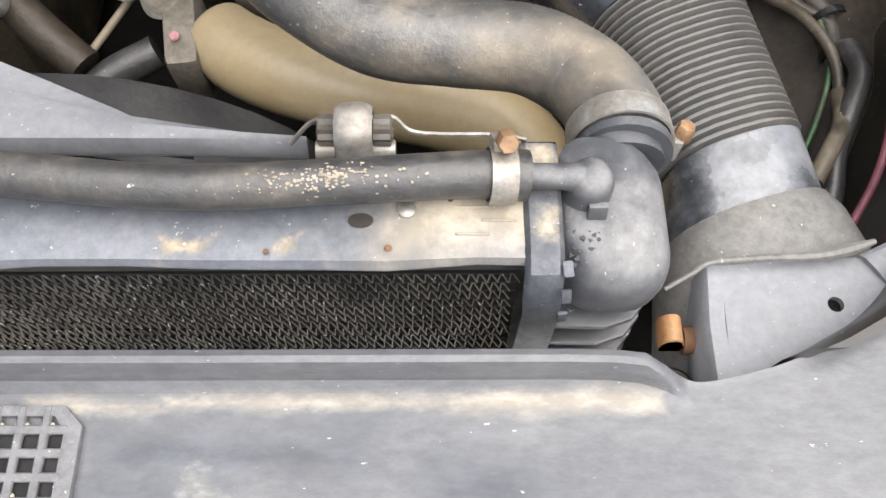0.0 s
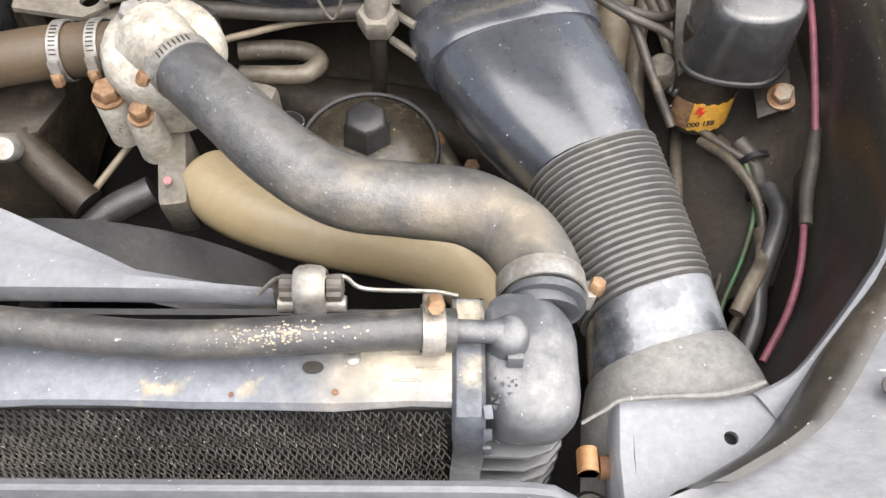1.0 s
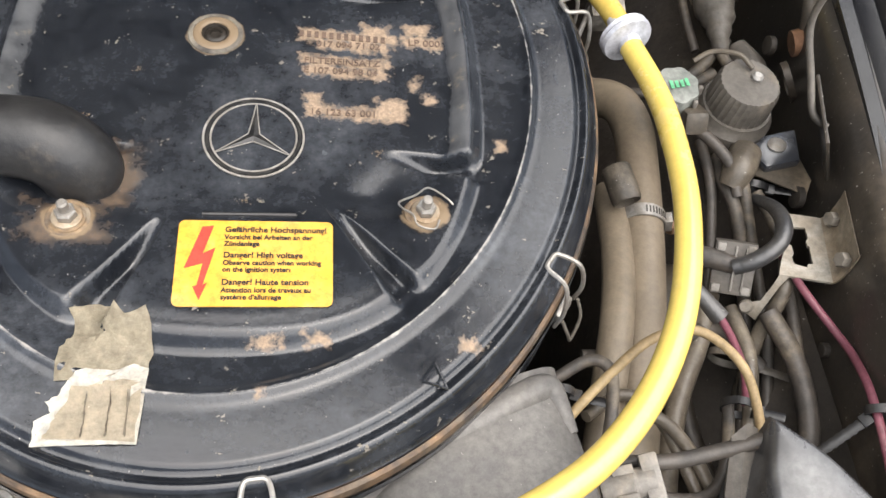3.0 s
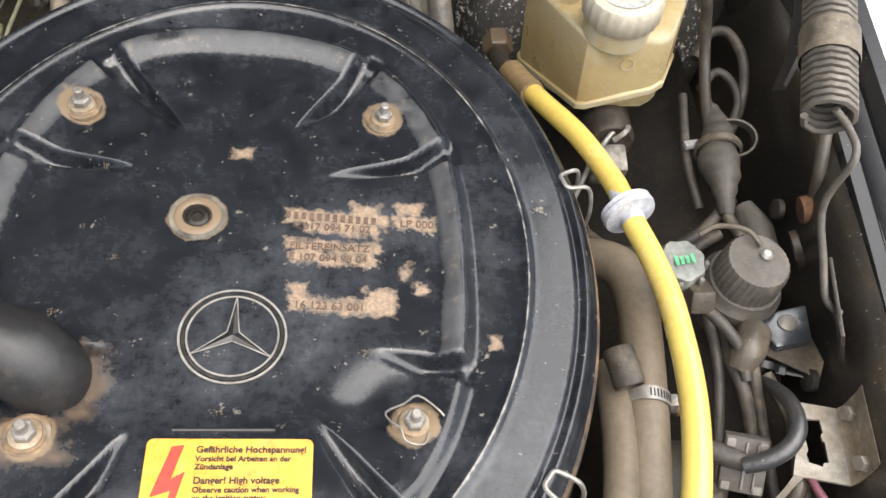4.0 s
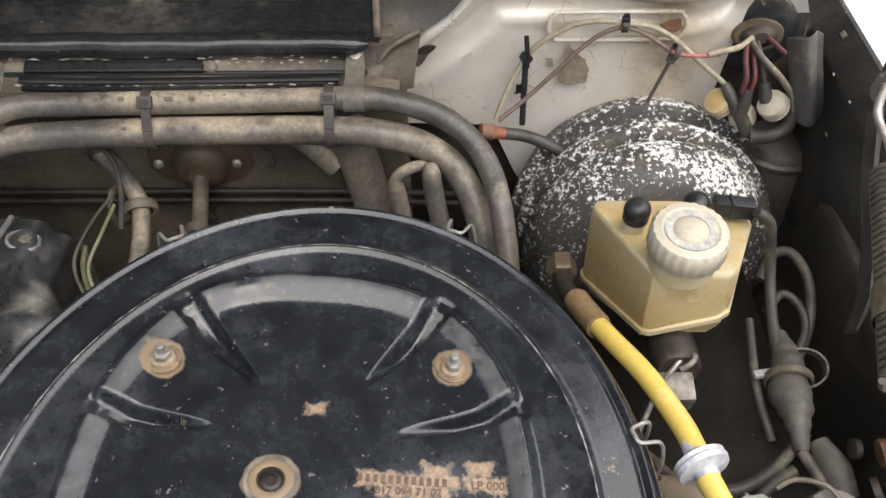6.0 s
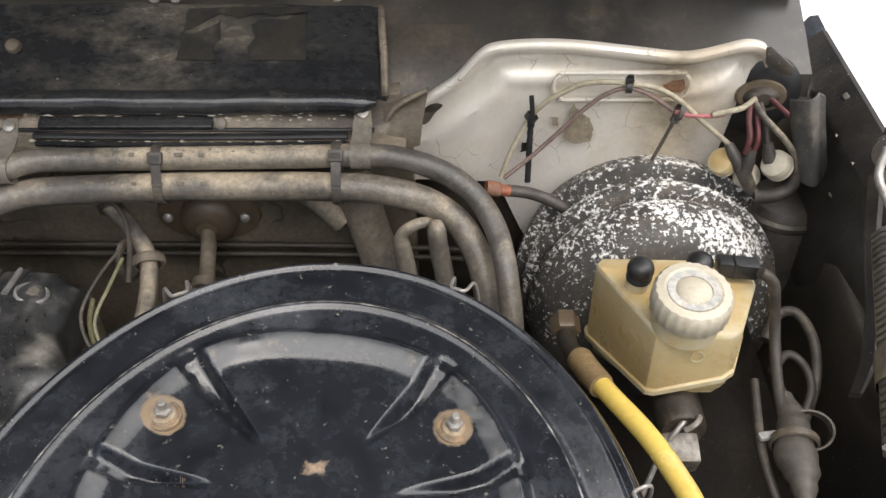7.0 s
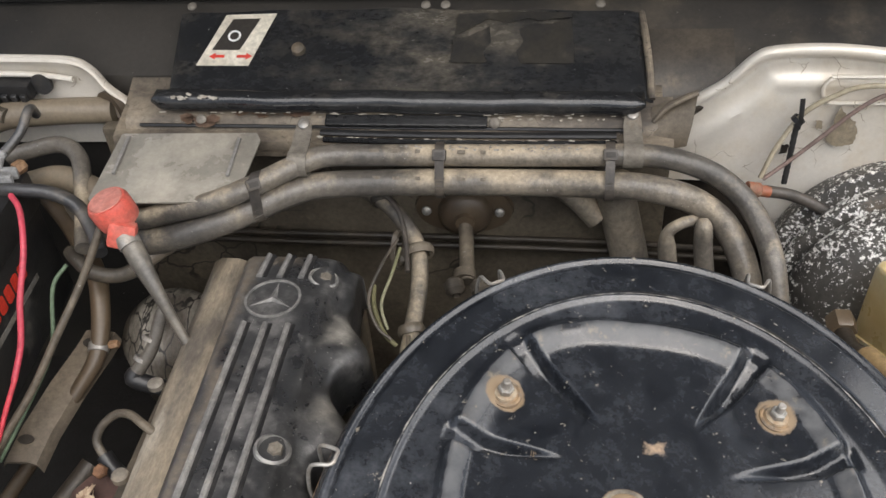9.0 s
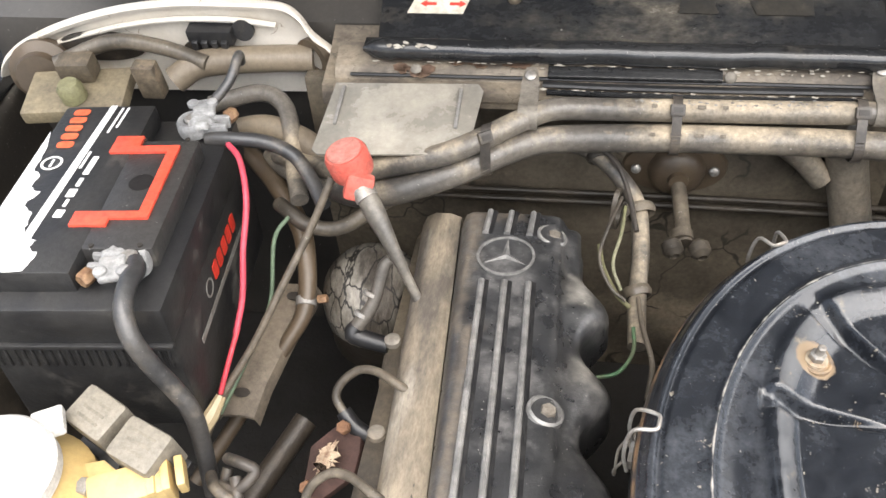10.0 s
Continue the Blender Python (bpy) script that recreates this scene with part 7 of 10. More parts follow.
part("brake_pipe", tube([(0.25, 1.11, 0.73), (0.253, 1.10, 0.74), (0.247, 1.09, 0.742), (0.238, 1.088, 0.735)], 0.0028, 8, 6), M_STEEL, mc)
br = thing("brake_fluid_reservoir", (0.235, 1.16, 0.74), "yellowed translucent brake fluid reservoir with white cap", "reservoir")
RES = [  # outline of the tank: x, y, top, seam and bottom heights
    (0.1700, 1.2470, 0.812, 0.712, 0.690), (0.3100, 1.2440, 0.812, 0.722, 0.700), (0.3160, 1.2380, 0.812, 0.724, 0.702), (0.3165, 1.2050, 0.816, 0.738, 0.712), (0.2860, 1.1350, 0.822, 0.764, 0.735), (0.2740, 1.1270, 0.823, 0.763, 0.735),
    (0.2140, 1.1265, 0.823, 0.744, 0.735), (0.2060, 1.1310, 0.822, 0.741, 0.733), (0.1640, 1.2290, 0.814, 0.712, 0.692), (0.1640, 1.2400, 0.812, 0.711, 0.690)]
C0 = V(0.240, 1.185, 0)


def res_ring(k, high, dz=0.0):
    """A ring of the tank, k times its outline, at its top (0), seam (1) or bottom (2)."""
    return [V(C0.x + (p[0] - C0.x) * k, C0.y + (p[1] - C0.y) * k, p[2 + high] + dz) for p in RES]


bm = skin(bmesh.new(), [res_ring(0.80, 2, -0.001), res_ring(0.90, 2, 0.002), res_ring(0.955, 2, 0.012), [a.lerp(b, 0.75) for a, b in zip(res_ring(0.965, 2), res_ring(0.965, 1))], res_ring(0.985, 1, -0.004), res_ring(1.035, 1, -0.003), res_ring(1.04, 1), res_ring(1.035, 1, 0.003), res_ring(1.0, 1, 0.005),
                        [a.lerp(b, 0.5) for a, b in zip(res_ring(1.0, 0), res_ring(1.0, 1))], res_ring(0.995, 0, -0.006), res_ring(0.985, 0, -0.002), res_ring(0.955, 0), res_ring(0.5, 0, 0.0005)])
part("tank", bm, M_AMBER, br, "yellowed tank with a slanting moulded seam", 35)
rescap = part("cap", turned([(0.034, 0), (0.0355, 0.002), (0.0355, 0.022), (0.033, 0.026), (0.026, 0.0275), (0.024, 0.026), (0.016, 0.026), (0.013, 0.029), (0.004, 0.031)], (0.2335, 1.143, 0.842), (0, -0.12, 1), 96, wave=(24, 0.018)), M_WHITECAP, br, "ribbed off-white screw cap")
part("cap_neck", turned([(0.031, -0.022), (0.031, 0.003)], (0.2335, 1.143, 0.842), (0, -0.12, 1), 32), M_AMBER, br)
part("cap_print", turned([(0.0165, 0.0), (0.0165, 0.0006), (0.0235, 0.0006), (0.0235, 0)], (0.2335, 1.1395, 0.8682), (0, -0.12, 1), 40), surface("grey_cap_print", (0.34, 0.345, 0.34), 0.5, 0, (0.48, 0.45, 0.38), 0.9, 160), rescap, "ring of faded grey print")
for x, y in ((0.1980, 1.197), (0.2560, 1.205)):
    part("plug", turned([(0.0105, -0.003), (0.0124, -0.001), (0.0126, 0.003), (0.0114, 0.0048), (0.0116, 0.0065), (0.0130, 0.0095), (0.0130, 0.0135), (0.0114, 0.0180), (0.0075, 0.0212), (0.003, 0.0222)], (x, y, 0.831), (0, -0.1, 1), 28), M_BLACK, br, "black domed rubber plug")
    part("plug_neck", turned([(0.0115, -0.024), (0.0115, 0.001)], (x, y, 0.834), (0, -0.1, 1), 20), M_AMBER, br)
part("sensor_plug", block((0.04, 0.018, 0.016), pose(0.2960, 1.213, 0.830, -5, 4, -4), 0.002), M_BLACK, br, "black sensor plug")
part("sensor_rib", block((0.003, 0.019, 0.018), pose(0.2925, 1.213, 0.831, -5, 4, -4), 0.001), M_BLACK, br)
part("emblem", turned([(0.0055, 0), (0.0055, 0.0008), (0.0065, 0.0008), (0.0065, 0)], (0.246, 1.1260, 0.796), (0, -1, 0.1), 24), M_AMBER, br, "small moulded emblem ring")
cable("sensor_cable", [(0.313, 1.197, 0.838), (0.328, 1.195, 0.825), (0.336, 1.19, 0.79), (0.338, 1.175, 0.765), (0.336, 1.14, 0.745), (0.334, 1.10, 0.735), (0.337, 1.06, 0.73)], 0.0055, M_CABLE, "black sensor cable hanging from the reservoir")
cable("wiring_loom", [(0.34, 1.20, 0.74), (0.356, 1.225, 0.75), (0.378, 1.23, 0.75), (0.39, 1.20, 0.74), (0.385, 1.16, 0.72), (0.365, 1.12, 0.70)], 0.0055, M_CABLE, "looped black cable beside the booster", "wiring")
cable("wiring_loom", [(0.34, 1.165, 0.73), (0.36, 1.185, 0.735), (0.375, 1.175, 0.73), (0.378, 1.15, 0.72), (0.362, 1.12, 0.70)], 0.0045, M_CABLE, "smaller cable loop beside the booster", "wiring")
hp = thing("harness_plug", (0.34, 1.04, 0.70), "dusty bayonet plug with ribbed strap on the harness", "connector")
part("plug", tube([(0.340, 1.139, 0.735), (0.341, 1.125, 0.735), (0.342, 1.107, 0.735), (0.340, 1.088, 0.733), (0.336, 1.068, 0.73), (0.337, 1.048, 0.727), (0.336, 1.03, 0.722), (0.335, 1.01, 0.715)], [0.0055, 0.0055, 0.009, 0.009, 0.0105, 0.0125, 0.0125, 0.0155, 0.0155, 0.0175, 0.0175, 0.0195, 0.0195, 0.0165, 0.0165, 0.012, 0.012, 0.0085, 0.0085, 0.0065], 22, 8), M_DUSTYGREY, hp)
part("strap", turned([(0.024, -0.004), (0.0265, -0.004), (0.0265, 0.004), (0.024, 0.004)], (0.352, 1.088, 0.735), (0.1, -0.35, 1), 60, oval=0.75, wave=(30, 0.012)), M_GRUBBER, hp, "ribbed strap")
part("collar", turned([(0.020, -0.004), (0.0225, -0.003), (0.0225, 0.003), (0.020, 0.004)], (0.338, 1.078, 0.731), (0.15, 1, 0.1), 60, wave=(30, 0.014)), M_GRUBBER, hp, "bayonet collar")
part("lug", block((0.02, 0.008, 0.006), pose(0.316, 1.085, 0.732, 0, 0, 10), 0.002), M_LEAD, hp, "pale lock of the strap")
part("lower_plug", tube([(0.352, 1.02, 0.715), (0.36, 0.995, 0.71), (0.366, 0.97, 0.70)], [0.010, 0.016, 0.013], 18, 5), M_DUSTYGREY, hp)
cable("wiring_loom", [(0.36, 0.99, 0.70), (0.365, 0.96, 0.69), (0.35, 0.93, 0.69), (0.335, 0.92, 0.70)], 0.006, M_CABLE, "harness below the plug", "wiring")
cable("wiring_loom", [(0.345, 1.03, 0.715), (0.31, 1.00, 0.70), (0.27, 0.985, 0.69), (0.23, 1.0, 0.68), (0.21, 1.04, 0.66)], 0.006, M_CABLE, "black cable running behind the yellow hose", "wiring")

for pts, r in (([(0.30, 0.955, 0.70), (0.33, 0.945, 0.715), (0.355, 0.95, 0.715), (0.37, 0.965, 0.70)], 0.005), ([(0.335, 1.01, 0.715), (0.345, 0.985, 0.71), (0.352, 0.96, 0.70), (0.35, 0.935, 0.68)], 0.0055), ([(0.29, 0.975, 0.685), (0.31, 0.99, 0.695), (0.33, 1.0, 0.70)], 0.006), ([(0.318, 1.15, 0.735), (0.313, 1.11, 0.728), (0.312, 1.075, 0.715), (0.318, 1.03, 0.70)], 0.0045)):
    cable("wiring_loom", pts, r, M_CABLE, "dusty harness strand below the reservoir", "wiring")
part("eye", turned([(0.010, -0.003), (0.0155, -0.003), (0.0155, 0.003), (0.010, 0.003)], (0.378, 0.952, 0.735), (0.8, 0, 0.4), 26, oval=1.5), M_DARKMETAL, thing("tie_eye", (0.378, 0.952, 0.72), "dark oval eye on the inner wing", "cable eye"))

# ---------- hood spring and hinge ----------
sp = thing("hood_spring", (0.40, 1.1, 0.88), "heavy coil spring of the hood hinge", "spring")
S0, S1 = V(0.384, 1.128, 0.938), V(0.342, 0.947, 0.897)
ax = (S1 - S0).normalized()
sd = ax.cross(V(0, 0, 1)).normalized()
up = sd.cross(ax)
coil = []
TURNS = 30
for i in range(TURNS * 10 + 1):
    a = 2 * math.pi * i / 10
    coil.append(S0.lerp(S1, i / (TURNS * 10)) + (sd * math.cos(a) + up * math.sin(a)) * 0.0175)
part("coil", tube(coil, 0.0030, 6, 1), surface("dusty_spring_steel", (0.14, 0.125, 0.105), 0.45, 0.3, (0.08, 0.07, 0.06), 0.7, 30, DUST, 0.25), sp)
part("sleeve", turned([(0.0215, -0.014), (0.022, -0.012), (0.022, 0.012), (0.0215, 0.014)], S0.lerp(S1, 0.66), ax, 28), M_GRUBBER, sp, "dusty sleeve")
part("hook", tube([S1 + up * 0.012, S1 - sd * 0.014 + ax * 0.006, S1 - sd * 0.018 + ax * 0.03, (0.346, 0.91, 0.845), (0.350, 0.882, 0.812), (0.352, 0.864, 0.795), (0.357, 0.856, 0.790), (0.364, 0.854, 0.786)], 0.0029, 10, 6), M_DUSTYGREY, sp)
part("top_hook", tube([S0, S0 + V(0.0, 0.02, 0.012), S0 + V(-0.008, 0.045, 0.03), S0 + V(-0.002, 0.06, 0.05)], 0.0036, 10, 6), M_STEEL, sp)
for at, r in (((0.3575, 0.834, 0.72), 0.0095), ((0.349, 0.70, 0.70), 0.006), ((0.372, 1.0, 0.735), 0.009)):
    part("hole", turned([(r, -0.004), (r, 0.0015), (r * 0.9, 0.002)], at, (-1, 0, 0.15), 20), M_PRINT_HOLE, bpy.data.objects["wall_right"], "dark round hole")
an = thing("spring_anchor", (0.36, 0.85, 0.78), "dark slotted anchor plate for the hood spring", "anchor plate")
AM = frame_of((0.3645, 0.858, 0.780), (0.15, 0.95, 0.05), (-0.35, -0.05, 0.9))
part("plate", block((0.07, 0.05, 0.003), AM, 0.001), M_GRIME, an)
for k in (-1, 1):
    part("slot", plate(rounded(0.008, 0.03, 0.0035), 0.0005, AM @ pose(0.012 * k, -0.004, 0.0024, 0, 0, 8)), M_PRINT_HOLE, an, "dark slot")
ARM = [(0.3992, 0.927, 0.4126, 0.9395, 1.23), (0.3815, 0.9097, 0.3947, 0.9097, 1.17), (0.3734, 0.8723, 0.3864, 0.8723, 1.11), (0.3638, 0.8478, 0.3792, 0.8514, 1.075), (0.3499, 0.8367, 0.3609, 0.8367, 1.05)]  # left and right edge x, z of the lever along y
JOINT = V(0.4153, 1.2350, 0.9499)
M_HINGE = surface("worn_black_hinge_steel", (0.016, 0.0150, 0.0140), 0.4, 0, (0.034, 0.029, 0.024), 0.9, 14, (0.085, 0.068, 0.05), 0.30, 10, 0.3, spec=0.35, speck=0.03)
ha = thing("hood_linkage", (0.43, 1.25, 0.85), "dark steel lever linkage of the hood beside the spring", "linkage")
part("arm", sheet([[V(xl, y, zl), V((xl + xr) / 2, y - 0.004, (zl + zr) / 2 + 0.004), V(xr, y, zr)] for xl, zl, xr, zr, y in ARM], 0.005), M_HINGE, ha, "worn black lever of the hinge")
part("joint", turned([(0.017, -0.006), (0.0175, 0.0), (0.016, 0.006), (0.008, 0.008)], JOINT, (-0.5, -0.8, 0.3), 26), M_GRUBBER, ha, "dusty round joint")
part("upper_arm", tube([JOINT, JOINT + V(0.012, 0.02, 0.03), JOINT + V(0.022, 0.045, 0.075), JOINT + V(0.03, 0.07, 0.13)], 0.013, 10, 6, flat=0.4), M_HINGE, ha)
hinge_panel = thing("wing_cover", (0.44, 1.35, 0.80), "dark painted wing cover beside the hood hinge", "body panel")
part("panel", sheet([[V(0.418 + e, y, 0.70), V(0.424 + e, y, 0.80), V(0.427 + e, y, 0.874), V(0.430 + e, y, 0.880), V(0.444 + e, y, 0.893), V(0.457 + e, y, 0.905), V(0.463 + e, y, 0.904), V(0.470 + e, y, 0.80)] for y, e in [(1.17 + 0.039 * k, 0.012 * (k / 10 - 0.4)) for k in range(11)]], 0.003), M_HINGE, hinge_panel)
for y, e in ((1.30, 0.0), (1.42, 0.003)):
    part("clip", block((0.006, 0.009, 0.004), pose(0.447 + e, y, 0.8965, 0, -40, 0), 0.001), M_GREYCAST, hinge_panel, "square clip")
for y in (1.255, 1.3185, 1.37):
    part("chip", plate([(-0.0010, -0.0022), (0.0012, -0.001), (0.0008, 0.002), (-0.0006, 0.0026)], 0.0004, frame_of((0.4285, y, 0.8790), (0.5, 0, 0.5), (0, 1, 0))), M_CREAM, hinge_panel, "pale paint chip")
part("link", tube([(0.395, 0.99, 0.76), (0.392, 1.0, 0.79), (0.398, 1.04, 0.83), (0.405, 1.08, 0.86)], 0.006, 10, 6), M_GRUBBER, ha)
part("pivot", turned([(0.012, -0.008), (0.013, 0), (0.012, 0.008)], (0.392, 0.985, 0.752), (1, 0, 0.2), 18), M_RUST, ha, "rusty pivot")


# ---------- firewall pipes and cowl ----------
cable("heater_hose", [(-0.77, 1.335, 0.79), (-0.71, 1.296, 0.805), (-0.655, 1.27, 0.82), (-0.607, 1.266, 0.835), (-0.55, 1.270, 0.85), (-0.508, 1.291, 0.858), (-0.466, 1.318, 0.866), (-0.434, 1.336, 0.868), (-0.38, 1.342, 0.866), (-0.28, 1.346, 0.865), (-0.17, 1.350, 0.864), (-0.12, 1.352, 0.864), (-0.077, 1.357, 0.862), (-0.045, 1.359, 0.857), (-0.01, 1.356, 0.848), (0.021, 1.352, 0.832), (0.047, 1.339, 0.812), (0.064, 1.314, 0.794), (0.073, 1.283, 0.777), (0.078, 1.26, 0.752), (0.082, 1.242, 0.722), (0.085, 1.221, 0.67)], 0.0128, M_HEATER, "upper dusty heater hose along the cowl", "hose", 18)
cable("heater_hose", [(-0.79, 1.36, 0.765), (-0.755, 1.33, 0.772), (-0.713, 1.298, 0.782), (-0.66, 1.262, 0.795), (-0.618, 1.252, 0.805), (-0.57, 1.263, 0.815), (-0.526, 1.281, 0.824), (-0.484, 1.305, 0.832), (-0.446, 1.322, 0.835), (-0.387, 1.328, 0.836), (-0.287, 1.334, 0.836), (-0.157, 1.338, 0.834), (-0.112, 1.336, 0.834), (-0.076, 1.337, 0.832), (-0.042, 1.336, 0.826), (-0.009, 1.337, 0.812), (0.021, 1.332, 0.79), (0.041, 1.316, 0.765), (0.053, 1.294, 0.738), (0.058, 1.274, 0.708), (0.061, 1.247, 0.66)], 0.0158, M_HEATER, "lower thick dusty heater hose along the cowl", "hose", 20)

M_WORNMARK = surface("worn_hose_print", (0.16, 0.135, 0.105), 0.6, 0, (0.11, 0.092, 0.07), 1.0, 300)
for hose in [o for o in scene.objects if o.name.startswith("heater_hose")]:
    low = "lower" in hose["label"] if "label" in hose else hose.name.endswith("1")
    z, y, r = (0.836, 1.330, 0.0160) if low else (0.866, 1.343, 0.0130)
    for k in range(0, 14, 2):
        part("print_bar", block((0.006 + 0.003 * (k % 3), 0.004, 0.0005), pose(-0.40 + 0.0125 * k, y - r * 0.55, z + r * 0.84, 33), 0), M_WORNMARK, hose, "worn printed mark")


M_CHALK = surface("chalky_rubber", (0.26, 0.25, 0.235), 0.7, 0, (0.11, 0.10, 0.09), 0.9, 120)
hose = [o for o in scene.objects if o.name.startswith("heater_hose")][0]
fl = bmesh.new()
for q in range(130):
    x, f = random.choice((random.uniform(-0.43, -0.32), random.uniform(-0.29, -0.14))), radians(random.gauss(62, 13))
    cy, cz, rr_ = 1.3435 + 0.04 * max(0, x + 0.38), 0.8655, 0.0130
    m = frame_of((x, cy - rr_ * math.cos(f), cz + rr_ * math.sin(f)), (1, 0, 0), (0, math.sin(f), math.cos(f)))
    r_ = random.uniform(0.0005, 0.0016)
    plate([(1.8 * r_ * random.uniform(0.4, 1.2) * math.cos(g_), r_ * random.uniform(0.4, 1.2) * math.sin(g_)) for g_ in (1.05 * j for j in range(6))], 0.0003, m, 0, fl)
part("chalk_marks", fl, M_CHALK, hose, "chalky worn print on the hose", kind="stuff")


def hose_strap(x, at, r):
    """A metal strap screwed to the cowl edge that holds a hose."""
    t = thing("hose_bracket", (x, 1.40, 0.87), "steel strap screwed to the cowl edge holding the hose", "bracket", "hose brackets")
    y, z = at
    part("loop", turned([(r, -0.011), (r + 0.0014, -0.011), (r + 0.0016, 0.0), (r + 0.0014, 0.011), (r, 0.011)], (x, y, z), (1, 0, 0), 36), M_GREYCAST, t, "dusty galvanised loop")
    part("tab", sheet([[V(x + u, y + 0.004, z + r + 0.001), V(x + u, y + 0.018, z + r + 0.0015), V(x + u, y + 0.032, z + r + 0.006), V(x + 0.8 * u, y + 0.046, z + r + 0.014), V(x + 0.5 * u, y + 0.054, z + r + 0.0165)] for u in (-0.0105, -0.005, 0.005, 0.0105)], 0.0022), M_GREYCAST, t)
    part("screw", turned([(0.0068, -0.001), (0.0064, 0.0018), (0.004, 0.0032)], (x, y + 0.042, z + r + 0.013), (0, -0.45, 0.9), 16), M_STEEL, t)


hose_strap(-0.0825, (1.3560, 0.8625), 0.0135)
hose_strap(-0.462, (1.3225, 0.8665), 0.0135)


def band(x, upper, lower, lean=(0, 0)):
    """A cable tie drawn round both heater hoses."""
    t = thing("cable_tie", (x, *upper), "grey ribbed cable tie binding both heater hoses", "cable tie", "cable ties")
    pts = [(c[0] + (r + 0.0012) * math.cos(2 * math.pi * k / 28), c[1] + (r + 0.0012) * math.sin(2 * math.pi * k / 28)) for c, r in ((upper, 0.0130), (lower, 0.0160)) for k in range(28)]
    pts.sort()
    hull = []
    for side in (pts, pts[::-1]):
        chain = []
        for p in side:
            while len(chain) > 1 and (chain[-1][0] - chain[-2][0]) * (p[1] - chain[-2][1]) - (chain[-1][1] - chain[-2][1]) * (p[0] - chain[-2][0]) <= 0:
                chain.pop()
            chain.append(p)
        hull += chain[:-1]
    cy, cz = (upper[0] + lower[0]) / 2, (upper[1] + lower[1]) / 2
    strap = skin(bmesh.new(), [[V(x + w + lean[0] * (p[1] - cz), cy + (p[0] - cy) * q + lean[1] * w, cz + (p[1] - cz) * q) for p in hull] for w, q in ((-0.0052, 1.0), (-0.0052, 1.05), (0.0052, 1.05), (0.0052, 1.0))], True, False)
    part("strap", strap, M_CABLE, t)
    lm = frame_of((x + lean[0] * 0.012, upper[0] - 0.0115, upper[1] + 0.0085), (1, lean[1], 0), (0, 0.6, 0.8))
    lock = part("lock", block((0.016, 0.013, 0.007), lm, 0.0018), M_CABLE, t)
    part("slot", block((0.0105, 0.006, 0.0012), lm @ pose(0, 0, 0.0037), 0), M_PRINT_HOLE, lock, "dark slot of the lock")
    for k in range(7):
        part("tooth", block((0.0062, 0.0011, 0.0012), frame_of((x, lower[0] - 0.0175 + 0.0009 * (k - 3) ** 2 * 0.35, lower[1] + 0.0125 - 0.0034 * k), (1, lean[1], 0), (0, 0.25, 1)), 0), M_CABLE, t)


band(-0.300, (1.3455, 0.8650), (1.3335, 0.8360))
band(-0.108, (1.3525, 0.8638), (1.3362, 0.8340))
band(-0.505, (1.2925, 0.8580), (1.2925, 0.8280), (0, 0.6))

# cowl edge strips with screws
ce = thing("cowl_edge", (-0.3, 1.40, 0.85), "dusty stepped cowl edge with screws and old sealant", "trim strip")
bm = sheet([[V(x, 1.372, 0.853), V(x, 1.3745, 0.861), V(x, 1.3815, 0.8635), V(x, 1.39, 0.866), V(x, 1.393, 0.874), V(x, 1.40, 0.8805), V(x, 1.425, 0.889), V(x, 1.432, 0.892)] for x in [-0.70 + 0.035 * i for i in range(20)]], 0.003)
part("edge", bm, M_RAIL, ce)
bm = tube([(-0.445, 1.374, 0.8655), (-0.33, 1.3735, 0.864), (-0.2, 1.374, 0.8635), (-0.1, 1.377, 0.8635)], 0.0035, 8, 8)
part("sealant", bm, M_COWLBOX, ce, "cracked black sealant bead")
part("strip", block((0.195, 0.015, 0.008), pose(-0.347, 1.394, 0.879, 25), 0.002), M_COWLBOX, ce, "black strip on the edge")
part("lower_strip", tube([(-0.45, 1.3835, 0.8695), (-0.38, 1.383, 0.8685), (-0.27, 1.383, 0.868), (-0.1, 1.385, 0.8685)], 0.0048, 8, 8, flat=0.7), M_BLACK, ce, "black rubber strip under the edge")
for x in (-0.241, -0.60):
    part("screw", turned([(0.007, 0), (0.0065, 0.002), (0.004, 0.0035)], (x, 1.393, 0.879), (0, -0.8, 0.6), 16), M_GREYCAST, ce)

M_CHIP = surface("chipped_cream_paint", (0.36, 0.33, 0.28), 0.6, 0, (0.20, 0.17, 0.13), 0.8, 60)
M_OLDRUST = surface("brown_rust_stain", (0.075, 0.042, 0.026), 0.75, 0, (0.14, 0.09, 0.055), 0.8, 45, (0.20, 0.155, 0.105), 0.2, 20, 0.5)


def flakes(line, count, small, large, spread, up=(0, -0.6, 0.8), long=1.6):
    """Thin uneven chips strewn along a line."""
    fl = bmesh.new()
    pts = smooth(line, 10)
    for q in range(count):
        at = Vector(pts[random.randrange(len(pts) - 1)]).lerp(Vector(pts[random.randrange(1, len(pts))]), 0.0) + V(random.uniform(-0.02, 0.02), 0, 0)
        m = frame_of(at, (1, 0, 0), Vector((0, up[2], -up[1])))
        r_, v = random.uniform(small, large), random.gauss(0, spread)
        plate([(long * r_ * random.uniform(0.4, 1.3) * math.cos(f), v + r_ * random.uniform(0.3, 1.1) * math.sin(f)) for f in (0.9 * j for j in range(7))], 0.0006, m, 0, fl)
    return fl


